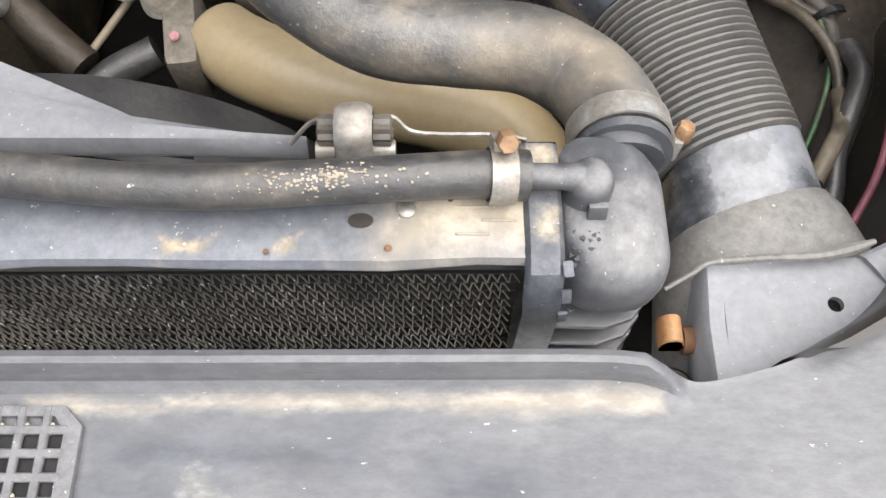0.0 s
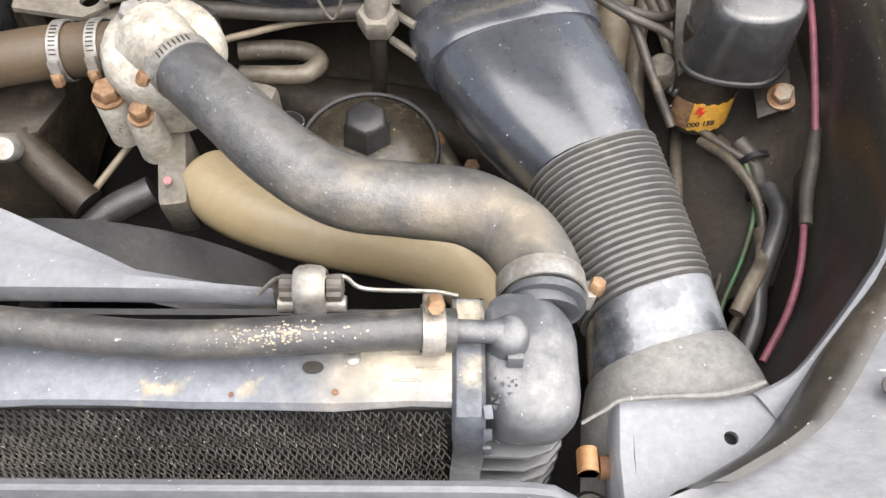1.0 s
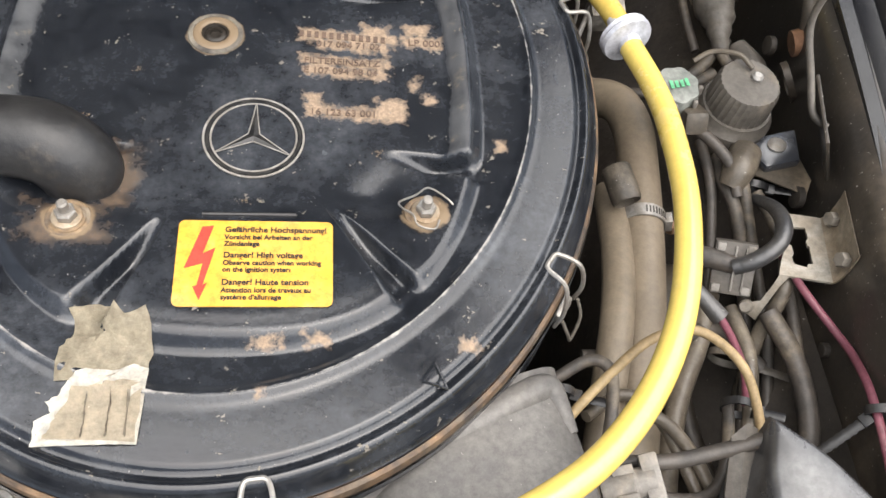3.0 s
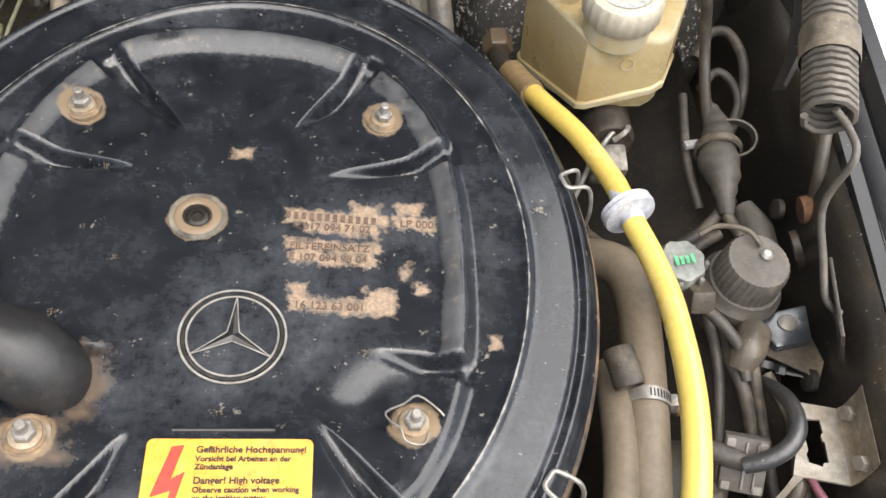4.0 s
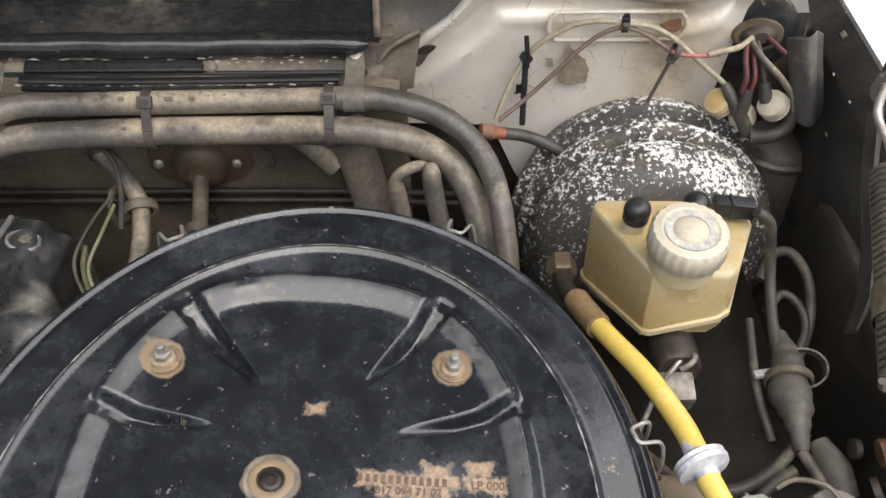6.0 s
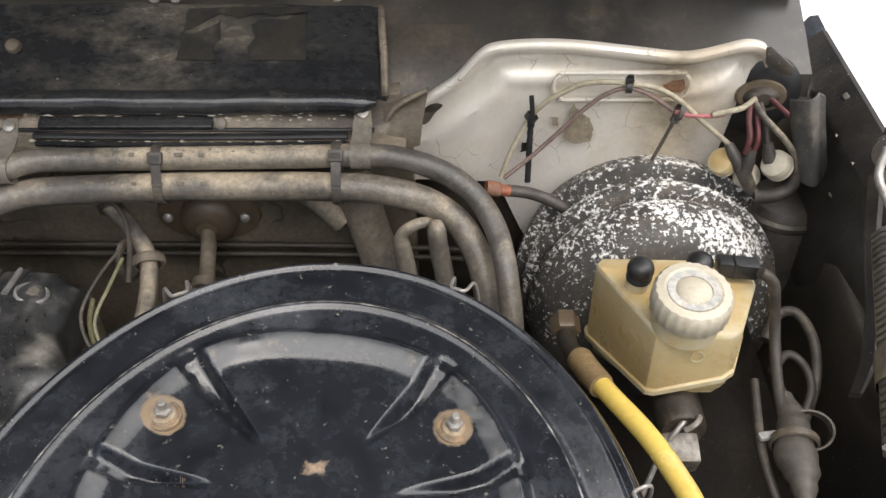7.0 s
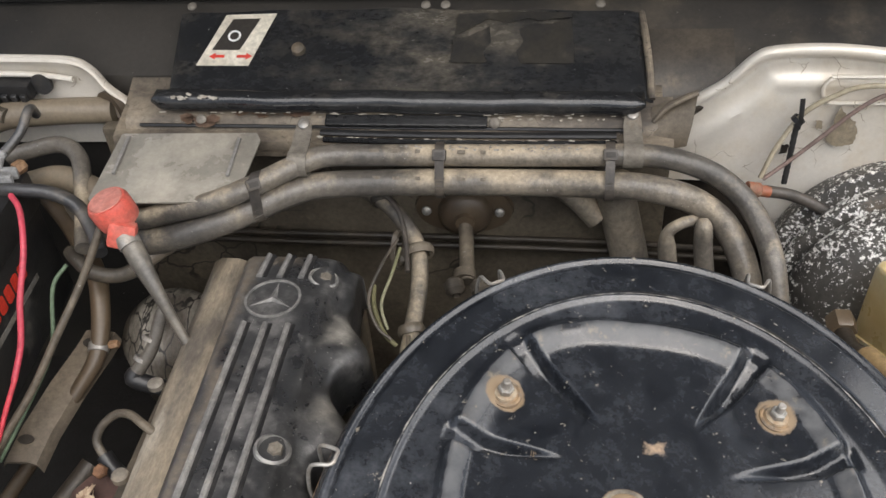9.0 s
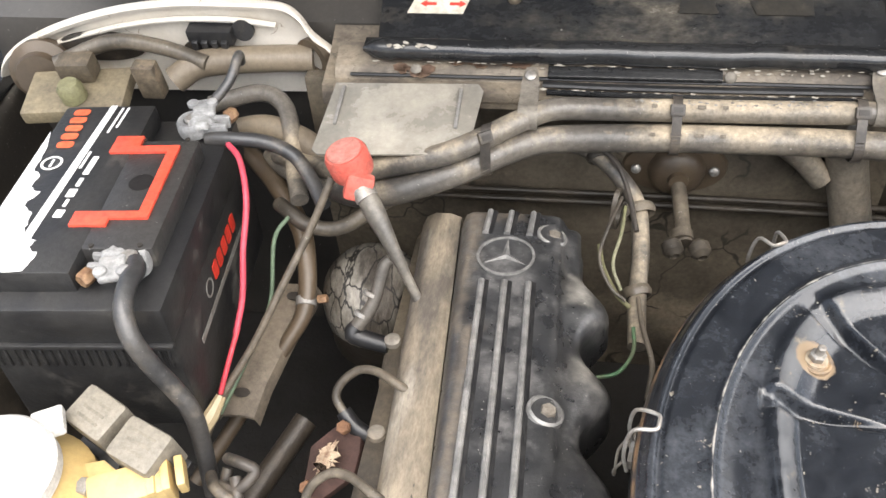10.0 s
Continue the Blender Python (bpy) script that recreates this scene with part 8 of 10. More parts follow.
part("paint_chips", flakes([(-0.44, 1.398, 0.8815), (-0.3, 1.398, 0.8815), (-0.08, 1.398, 0.8815)], 36, 0.0008, 0.0026, 0.0012), M_CHIP, ce, "chipped cream paint under the cover", kind="stuff")
part("paint_chips", flakes([(-0.44, 1.3735, 0.8685), (-0.33, 1.373, 0.867), (-0.2, 1.3735, 0.8665), (-0.1, 1.377, 0.8665)], 60, 0.0007, 0.0020, 0.0008, long=2.6), M_CHIP, ce, "pale cracks along the sealant", kind="stuff")
part("rust_stain", flakes([(-0.535, 1.41, 0.8865), (-0.50, 1.409, 0.8862), (-0.475, 1.406, 0.885)], 40, 0.004, 0.010, 0.005, (0, -0.32, 0.95)), M_OLDRUST, ce, "brown rust on the edge", kind="stuff")
part("rust_stain", flakes([(-0.60, 1.392, 0.8795), (-0.575, 1.392, 0.8795)], 14, 0.003, 0.007, 0.004, (0, -0.5, 0.85)), M_OLDRUST, ce, "brown rust round the screw", kind="stuff")
part("dark_gap", tube([(-0.68, 1.3905, 0.8725), (-0.45, 1.3905, 0.8725), (-0.07, 1.3905, 0.8725)], 0.0022, 6, 4), M_BLACK, ce, "dark seam along the step")
tin = thing("corner_tin", (-0.035, 1.41, 0.87), "dirty folded tin corner between cowl and heat shield", "corner piece")
rows = [[V(-0.068 + 0.012 * k, 1.384, 0.846 + 0.003 * k), V(-0.066 + 0.0125 * k, 1.392 - 0.001 * k, 0.866 + 0.0055 * k), V(-0.062 + 0.0125 * k, 1.402 + 0.001 * k, 0.880 + 0.0065 * k), V(-0.060 + 0.0125 * k, 1.415, 0.889 + 0.006 * k)] for k in range(5)]
part("fold", sheet(rows, 0.002), surface("stained_tin", (0.13, 0.105, 0.075), 0.45, 0.1, (0.045, 0.036, 0.028), 0.9, 18, (0.26, 0.21, 0.14), 0.3, 10, 0.3), tin)
part("hem", tube([(-0.058, 1.398, 0.880), (-0.046, 1.400, 0.896), (-0.030, 1.402, 0.906), (-0.012, 1.405, 0.914)], 0.003, 8, 5), M_RAIL, tin, "rolled hem of the corner")
# black cover of the air intake
ab = thing("cowl_cover", (-0.36, 1.48, 0.89), "glossy smeared black plastic cover on the cowl", "cover")
rows = []
for i in range(49):
    t = i / 48
    x = -0.665 + 0.597 * t
    e = min(1.0, min(t, 1 - t) * 22)
    e = math.sqrt(max(0.02, 1 - (1 - e) ** 2))
    wob = 0.0012 * math.sin(17 * t) + 0.0008 * math.sin(43 * t)
    rows.append([V(x, 1.408 - 0.014 * e * math.cos(radians(q_)) + wob, 0.898 + 0.0125 * e * math.sin(radians(q_))) for q_ in range(-60, 151, 15)] + [V(x, 1.428, 0.9005)])
part("front_lip", sheet(rows, 0.002), M_COWLBOX, ab, "rounded front lip")
rows = []
for i in range(61):
    t = i / 60
    e = min(1.0, min(t, 1 - t) * 16)
    e = math.sqrt(max(0.0, 1 - (1 - e) ** 2))
    row = []
    for k in range(15):
        s_ = k / 14
        x0 = -0.652 - 0.005 * s_ + (0.594 - 0.012 * s_) * t
        y = 1.424 + 0.12 * s_
        f = 0.4 + 0.6 * e
        sag = 0.0016 * math.sin(7 * t + 5 * s_) + 0.0010 * math.sin(23 * t - 4 * s_) + 0.0025 * math.sin(math.pi * s_)
        end = -0.010 * step(0.93, 1.0, s_)
        row.append(V(x0, y, 0.884 + 0.0655 * s_ + 0.014 * f * (1 - 0.5 * s_) + sag * e + end))
    rows.append(row)
part("shell", sheet(rows, 0.003), M_COWLBOX, ab, "smeared black shell")
part("side_trim", tube([(-0.060, 1.425, 0.893), (-0.062, 1.46, 0.914), (-0.066, 1.50, 0.934), (-0.07, 1.54, 0.945)], 0.0045, 8, 6), M_RAIL, ab, "rusty edge of the cover's bed")
for x in (-0.64, -0.335, -0.31, -0.12):
    part("screw", turned([(0.006, 0), (0.006, 0.002), (0.003, 0.0035)], (x, 1.536, 0.9585), (0, -0.4, 0.9), 14), M_GREYCAST, ab)
part("knob", turned([(0.009, -0.002), (0.008, 0.004), (0.004, 0.007)], (-0.49, 1.478, 0.929), (0, -0.5, 0.9), 14), M_BLOCK, ab, "old drip of sealant")
part("torn_residue", flakes([(-0.635, 1.3965, 0.9085), (-0.61, 1.3965, 0.909), (-0.59, 1.397, 0.909)], 16, 0.001, 0.003, 0.0016, (0, -0.7, 0.7)), M_CHIP, ab, "white torn residue on the lip", kind="stuff")
part("chipped_edge", flakes([(-0.63, 1.394, 0.889), (-0.45, 1.394, 0.8885), (-0.08, 1.394, 0.889)], 40, 0.0005, 0.0012, 0.0006, (0, -0.95, 0.1), 4.0), M_CHIP, ab, "chipped pale lower edge", kind="stuff")
nl = thing("service_label", (-0.59, 1.49, 0.93), "cream service sticker with red arrows and a black panel", "label")
NM = frame_of((-0.5715, 1.4921, 0.9330), (1, 0, 0), (0, 0.8976, 0.4407)) @ pose(0, 0, 0.003)
part("sticker", plate([(-0.047, -0.039), (0.021, -0.039), (0.046, 0.040), (-0.020, 0.038)], 0.0006, NM), M_PAPER, nl)
part("panel", plate([(-0.030, -0.016), (0.006, -0.016), (0.026, 0.032), (-0.010, 0.031)], 0.0003, NM @ pose(0, 0, 0.0005)), M_PRINT_HOLE, nl, "black panel")
part("ring", turned([(0.006, 0.0006), (0.006, 0.001), (0.0085, 0.001), (0.0085, 0.0006)], NM @ V(-0.004, 0.005, 0), NM.to_3x3() @ V(0, 0, 1), 24), M_WHITE, nl)
for k in (-1, 1):
    part("arrow", plate([(-0.010 * k, -0.002), (0.002 * k, -0.002), (0.002 * k, -0.005), (0.010 * k, 0.0), (0.002 * k, 0.005), (0.002 * k, 0.002), (-0.010 * k, 0.002)], 0.0003, NM @ pose(-0.004 + 0.018 * k, -0.0255, 0.0006)), M_REDPRINT, nl, "red arrow")
st_ = thing("old_label_stain", (-0.2, 1.49, 0.93), "dusty rectangle where a sticker was", "stain")
GM = frame_of((-0.225, 1.4924, 0.9365), (1, 0, 0.0), (0, 0.8976, 0.4407))
M_GHOST = surface("label_ghost", (0.032, 0.028, 0.022), 0.4, 0, (0.011, 0.011, 0.011), 0.95, 22, (0.10, 0.082, 0.06), 0.25, 20)
for scrap in ([(-0.068, 0.037), (0.072, 0.038), (0.071, 0.030), (0.03, 0.026), (0.018, 0.030), (-0.006, 0.022), (-0.03, 0.029), (-0.055, 0.012), (-0.07, 0.005)],
              [(0.071, 0.0285), (0.075, -0.036), (0.012, -0.037), (0.005, -0.02), (0.014, -0.006), (0.008, 0.012), (0.02, 0.022), (0.045, 0.019), (0.06, 0.026)],
              [(-0.072, -0.002), (-0.05, 0.004), (-0.028, 0.018), (-0.026, -0.006), (-0.034, -0.02), (-0.03, -0.035), (-0.075, -0.036), (-0.071, -0.016)]):
    edge = []
    for (x0, y0), (x1, y1) in zip(scrap, scrap[1:] + scrap[:1]):
        for k in range(6):
            edge.append((x0 + (x1 - x0) * k / 6 + random.uniform(-0.0011, 0.0011), y0 + (y1 - y0) * k / 6 + random.uniform(-0.0011, 0.0011)))
    part("stain", plate(edge, 0.0003, GM), M_GHOST, st_)

# heat shields
hs = thing("heat_shield", (0.2, 1.43, 0.8), "silvered heat shield with peeling paint and rolled top edge", "heat shield")
OUT_T = [(-0.04, 0.875), (-0.006, 0.902), (0.019, 0.921), (0.046, 0.952), (0.067, 0.961), (0.11, 0.964), (0.154, 0.962), (0.21, 0.955), (0.259, 0.949), (0.283, 0.951), (0.306, 0.957), (0.329, 0.963), (0.348, 0.959), (0.356, 0.945)]
OUT_T = [(p.x, p.y) for p in smooth([(x, z, 0) for x, z in OUT_T], 5)]
rows = []
for i in range(61):
    t = i / 60 * (len(OUT_T) - 1)
    k = min(int(t), len(OUT_T) - 2)
    x, zt = [OUT_T[k][j] + (OUT_T[k + 1][j] - OUT_T[k][j]) * (t - k) for j in (0, 1)]
    zb = 0.772 - 0.10 * step(0.06, 0.12, x)
    right = step(0.300, 0.350, x)
    zb = zb + (0.935 - zb) * right
    row = [V(x, 1.431, zt - 0.005), V(x, 1.428, zt - 0.0015), V(x, 1.4245, zt), V(x, 1.4205, zt - 0.001), V(x, 1.418, zt - 0.004), V(x, 1.418, zt - 0.008), V(x, 1.421, zt - 0.013), V(x, 1.426, zt - 0.016)]
    for s_ in [0.012 * q for q in range(1, 26)] + [0.36, 0.44, 0.55, 0.7, 1.0]:
        z = zt - 0.016 + (zb - zt + 0.016) * s_
        off = min(math.hypot(x - px_, z - pz_) for px_, pz_ in OUT_T)
        dent = 0.004 * math.exp(-((x - 0.19) / 0.09) ** 2 - ((z - 0.905) / 0.012) ** 2)
        fold = 0.016 * math.exp(-((off - 0.028) / 0.011) ** 2) - 0.005 * math.exp(-((off - 0.052) / 0.011) ** 2)
        row.append(V(x, 1.430 + fold * step(0.36, 0.30, x) - 0.004 * math.sin(9 * x + 3) * s_ + dent + 0.006 * step(0.05, -0.03, x), z))
    rows.append(row)
part("shell", sheet(rows, 0.002, None, (0, 1, 0)), M_FOIL, hs, "silvered sheet")
M_PEELED = surface("peeled_patch", (0.27, 0.225, 0.16), 0.7, 0, (0.20, 0.165, 0.115), 0.8, 40, (0.40, 0.35, 0.27), 0.2, 30)


def on_shield(outline, name, material, label, proud=0.0):
    """A thin uneven patch lying on the shield."""
    ragged = []
    for (x0, z0), (x1, z1) in zip(outline, outline[1:] + outline[:1]):
        for k in range(4):
            ragged.append((x0 + (x1 - x0) * k / 4 + random.uniform(-0.0008, 0.0008), z0 + (z1 - z0) * k / 4 + random.uniform(-0.0008, 0.0008)))
    part(name, plate(ragged, 0.0005, frame_of((0, 1.4235 - proud, 0), (1, 0, 0), (0, 0, 1))), material, hs, label)


on_shield([(0.152, 0.886), (0.160, 0.874), (0.172, 0.866), (0.177, 0.851), (0.176, 0.836), (0.160, 0.831), (0.152, 0.833), (0.143, 0.842), (0.149, 0.856), (0.148, 0.872)], "bare_patch", M_PEELED, "bare patch where paint peeled")
on_shield([(0.128, 0.868), (0.136, 0.866), (0.137, 0.856), (0.130, 0.856)], "bare_patch", M_PEELED, "small bare patch")
on_shield([(0.096, 0.832), (0.104, 0.834), (0.104, 0.822), (0.095, 0.820)], "bare_patch", M_DARKMETAL, "dark chipped patch")
on_shield([(0.247, 0.909), (0.258, 0.914), (0.270, 0.916), (0.273, 0.905), (0.268, 0.899), (0.255, 0.902)], "rust_patch", M_RUST, "rusty tear")
b = bmesh.new()
ring = [(x + 0.203, 1.4255, y + 0.9065) for x, y in rounded(0.150, 0.034, 0.016, 5)]
tube(ring + ring[:1], 0.0026, 8, 2, b)
part("bead", b, M_FOIL, hs, "pressed oval bead")
on_shield([(0.140, 0.8885), (0.170, 0.8880), (0.202, 0.8875), (0.240, 0.886), (0.240, 0.8872), (0.202, 0.8888), (0.170, 0.8893), (0.140, 0.8897)], "crack", M_PEELED, "lifted paint along the bead")
dk = thing("blower_opening", (0.37, 1.45, 0.87), "dark round grommet with wires in the corner", "grommet")
part("disc", turned([(0.046, -0.01), (0.048, 0.0), (0.040, 0.006), (0.030, 0.008)], (0.362, 1.446, 0.886), (0, -1, 0.1), 36), M_BLACK, dk)
part("rim", turned([(0.024, -0.004), (0.029, 0.002), (0.027, 0.008), (0.022, 0.008)], (0.359, 1.430, 0.893), (0, -1, 0.25), 32, oval=0.62), M_BROWNHOSE, dk, "brown rubber rim")
part("boss", turned([(0.023, 0), (0.020, 0.010), (0.011, 0.016)], (0.358, 1.430, 0.892), (0, -1, 0.25), 28, oval=0.6), M_DARKMETAL, dk)
cf = thing("corner_fillet", (0.365, 1.41, 0.94), "dark folded metal corner beside the heat shield", "corner piece")
part("fold", plate([(0.347, 0.959), (0.353, 0.960), (0.381, 0.937), (0.382, 0.926), (0.366, 0.930), (0.350, 0.941)], 0.004, frame_of((0, 1.412, 0), (1, 0, 0), (0, 0, 1)), 0.001), M_GRIME, cf)
M_CREAMWIRE = surface("cream_wire", (0.36, 0.32, 0.235), 0.5, 0, (0.26, 0.22, 0.15), 0.8, 40)
for pts, r, mt, lb in (([(0.072, 1.395, 0.805), (0.085, 1.405, 0.84), (0.104, 1.412, 0.876), (0.120, 1.412, 0.895), (0.138, 1.412, 0.907), (0.157, 1.412, 0.917), (0.184, 1.412, 0.920), (0.211, 1.412, 0.917), (0.239, 1.412, 0.912), (0.265, 1.410, 0.898), (0.289, 1.405, 0.878), (0.328, 1.395, 0.848)], 0.0030, M_CREAMWIRE, "cream wire looping across the heat shield"),
                       ([(0.075, 1.395, 0.803), (0.105, 1.404, 0.826), (0.141, 1.410, 0.862), (0.160, 1.412, 0.883), (0.182, 1.412, 0.903), (0.205, 1.412, 0.912), (0.230, 1.412, 0.905), (0.260, 1.410, 0.885)], 0.0026, surface("brown_wire", (0.19, 0.13, 0.11), 0.5, 0, (0.12, 0.09, 0.08), 0.8, 40), "dull brown wire across the heat shield"),
                       ([(0.262, 1.407, 0.885), (0.277, 1.405, 0.882), (0.304, 1.405, 0.881), (0.316, 1.405, 0.8835)], 0.0026, surface("pink_wire", (0.42, 0.13, 0.13), 0.5, 0, (0.30, 0.14, 0.13), 0.8, 40), "pink wire tied beside the cream one"),
                       ([(0.302, 1.404, 0.883), (0.324, 1.405, 0.888), (0.336, 1.408, 0.890), (0.350, 1.415, 0.897)], 0.0034, M_CREAMWIRE, "taped pale wire entering the grommet"),
                       ([(0.349, 1.418, 0.893), (0.353, 1.39, 0.890), (0.375, 1.37, 0.873), (0.392, 1.366, 0.851), (0.397, 1.364, 0.832)], 0.0036, M_HEATER, "dusty wire curving round the bulb socket"),
                       ([(0.347, 1.418, 0.892), (0.340, 1.395, 0.885), (0.341, 1.38, 0.868), (0.339, 1.378, 0.850)], 0.0032, M_DARKRED, "dark red wire from the grommet"),
                       ([(0.352, 1.418, 0.892), (0.349, 1.395, 0.885), (0.350, 1.38, 0.868), (0.347, 1.376, 0.850)], 0.0028, M_DARKRED, "second dark red wire from the grommet"),
                       ([(0.356, 1.418, 0.892), (0.357, 1.395, 0.884), (0.361, 1.382, 0.866), (0.364, 1.378, 0.853)], 0.0030, M_CABLE, "dark wire from the grommet"),
                       ([(0.366, 1.420, 0.896), (0.378, 1.395, 0.892), (0.392, 1.38, 0.886)], 0.0028, M_DARKRED, "dark red wire running to the flap")):
    cable("wire", pts, r, mt, lb, "wire")
M_TOWER = surface("dusty_grey_tower", (0.040, 0.038, 0.036), 0.35, 0, (0.07, 0.058, 0.046), 0.8, 8, (0.13, 0.105, 0.075), 0.3, 6, 0.2)
tw = thing("strut_tower", (0.412, 1.395, 0.59), "dusty dark grey suspension tower in the rear corner", "suspension tower")
part("tower", turned([(0.052, 0.0), (0.050, 0.10), (0.047, 0.17), (0.040, 0.180), (0.02, 0.184)], (0.412, 1.395, 0.590), (0.0, 0.05, 1), 40), M_TOWER, tw)
part("rim", turned([(0.049, 0.160), (0.0515, 0.163), (0.0515, 0.168), (0.048, 0.171)], (0.412, 1.395, 0.590), (0.0, 0.05, 1), 40), M_GRUBBER, tw, "dusty rolled rim")
for pts, rr_, lb in (([(0.324, 1.393, 0.852), (0.333, 1.382, 0.838), (0.346, 1.374, 0.818), (0.356, 1.372, 0.800)], [0.0055, 0.0075, 0.008, 0.0075], "long dark rubber boot in front of the sockets"),
                     ([(0.397, 1.364, 0.834), (0.393, 1.362, 0.816), (0.378, 1.360, 0.806), (0.357, 1.364, 0.801)], [0.0055, 0.0075, 0.008, 0.0085], "dark rubber boot curving under the socket"),
                     ([(0.346, 1.378, 0.855), (0.344, 1.376, 0.840), (0.342, 1.374, 0.826)], [0.005, 0.0075, 0.008], "small rubber boot on a red wire"),
                     ([(0.362, 1.380, 0.862), (0.365, 1.377, 0.850), (0.368, 1.374, 0.842)], [0.005, 0.0075, 0.008], "small dark rubber boot above the socket")):
    cable("rubber_boot", pts, rr_, M_CABLE, lb, "rubber boot", 14)
SOCKET = [(0.010, -0.020), (0.0125, -0.018), (0.0125, -0.012), (0.0165, -0.010), (0.0165, -0.004), (0.0185, -0.002), (0.0185, 0.006), (0.0165, 0.010), (0.009, 0.0125), (0.003, 0.013)]
for at, axis, k, mt, lb in (((0.375, 1.372, 0.838), (-0.55, -0.35, 0.55), 0.88, M_WHITECAP, "pale round bulb socket among the wires"), ((0.350, 1.382, 0.817), (0.5, -0.5, 0.6), 0.75, M_WHITECAP, "cream bulb socket behind the long boot"), ((0.322, 1.392, 0.828), (-0.6, -0.4, 0.6), 0.85, M_AMBER, "amber bulb socket beside the booster")):
    bl = thing("bulb_socket", at, lb, "bulb socket", "bulb sockets")
    sock = part("socket", turned([(r_ * k, z_ * k) for r_, z_ in SOCKET], at, axis, 26), mt, bl)
    part("ridge", turned([(0.0168 * k, -0.0085 * k), (0.0192 * k, -0.007 * k), (0.0192 * k, -0.005 * k), (0.0168 * k, -0.0035 * k)], at, axis, 26), M_CREAM, sock, "dusty ridge of the socket")
for at, ax_, tail, lb in (((0.104, 1.411, 0.876), (0.5, 0, 0.8), (0.0, -0.004, -0.088), "black ribbed cable tie hanging on the heat shield"), ((0.208, 1.412, 0.914), (1, 0, 0), (0.0, -0.003, 0.016), "small black cable tie at the wire loop")):
    cable_tie(at, ax_, 0.006, tail, lb)
part("stub", block((0.0055, 0.003, 0.030), pose(0.104, 1.405, 0.892, 0, -6), 0.001), M_BLACK, thing("tie_end", (0.104, 1.405, 0.88), "cut end of the black cable tie", "cable tie"))
cable_tie((0.267, 1.409, 0.884), (1, 0, -0.4), 0.008, (-0.024, -0.006, -0.066), "grey ribbed cable tie hanging from the wires", M_DUSTYGREY)
dh = thing("corner_flap", (0.41, 1.38, 0.75), "bent grey rubber flap in the rear corner", "flap")
rows = []
for k in range(11):
    f = k / 10
    x, bulge = 0.372 + 0.036 * f, 0.016 * math.sin(math.pi * min(1.0, f * 1.25))
    top = 0.910 + 0.017 * math.sin(math.pi * (0.15 + 0.62 * f))
    rows.append([V(x, 1.378 - bulge, top), V(x + 0.004, 1.374 - bulge, top - 0.02), V(x + 0.013, 1.368 - bulge, 0.866), V(x + 0.024, 1.364 - bulge, 0.826)])
part("flap", sheet(rows, 0.003, None, (0, 1, 0)), M_RUBBER, dh)
oc = thing("orange_connector", (0.09, 1.39, 0.765), "orange plastic hose connector below the heat shield", "connector")
part("body", turned([(0.0085, -0.012), (0.009, 0.003), (0.007, 0.005), (0.007, 0.016)], (0.066, 1.378, 0.800), (1, 0.1, -0.25), 20), surface("orange_plastic", (0.34, 0.10, 0.045), 0.5, 0, (0.16, 0.07, 0.045), 0.9, 40, DUST, 0.4, 30), oc)
part("pipe", tube([(0.078, 1.380, 0.797), (0.110, 1.384, 0.788), (0.145, 1.380, 0.772), (0.175, 1.37, 0.75)], 0.007, 12, 6), M_CABLE, oc)

# wiper spindle grommet on the firewall
wg = thing("bulkhead_grommet", (-0.29, 1.40, 0.73), "oval rubber bulkhead grommet with two screws", "grommet")
part("flange", turned([(0.065, -0.002), (0.063, 0.004), (0.04, 0.008)], (-0.285, 1.413, 0.736), (0, -1, 0.05), 44, oval=0.6), M_BROWNHOSE, wg)
part("cone", turned([(0.036, 0), (0.034, 0.012), (0.026, 0.02), (0.016, 0.023), (0.013, 0.024), (0.012, 0.03)], (-0.283, 1.41, 0.735), (0.05, -1, 0), 36), M_BROWNHOSE, wg)
part("rod", tube([(-0.282, 1.39, 0.732), (-0.279, 1.37, 0.722), (-0.276, 1.34, 0.71), (-0.273, 1.31, 0.70)], 0.0095, 14, 5), M_GRUBBER, wg)
part("collar", turned([(0.014, -0.006), (0.014, 0.006)], (-0.277, 1.318, 0.703), (0.1, -1, -0.3), 18), M_GRUBBER, wg)
for dx in (-0.016, 0.016):
    part("joint", turned([(0.006, -0.012), (0.0125, -0.006), (0.0125, 0.006), (0.006, 0.012)], (-0.272 + dx, 1.30, 0.70), (0.3, -1, -0.3), 16), M_GRUBBER, wg)
for x in (-0.333, -0.238):
    part("screw", turned([(0.0065, 0), (0.006, 0.003), (0.003, 0.005)], (x, 1.402, 0.738), (0, -1, 0.2), 14), M_STEEL, wg)
for z, y in ((0.70, 1.395), (0.688, 1.392)):
    cable("brake_line", [(-0.78, y, z + 0.005), (-0.55, y, z), (-0.3, y, z), (-0.1, y, z - 0.002), (0.05, y - 0.01, z)], 0.0042, M_DARKMETAL, "thin metal line across the firewall", "pipe")
cable("down_pipe", [(-0.10, 1.395, 0.80), (-0.085, 1.385, 0.74), (-0.07, 1.37, 0.68), (-0.06, 1.34, 0.60)], 0.024, M_HEATER, "dusty pipe running down the firewall", "pipe", 16)
cable("down_pipe", [(-0.17, 1.40, 0.79), (-0.14, 1.392, 0.77), (-0.115, 1.385, 0.745)], 0.015, M_HEATER, "branch of the dusty pipe", "pipe", 14)
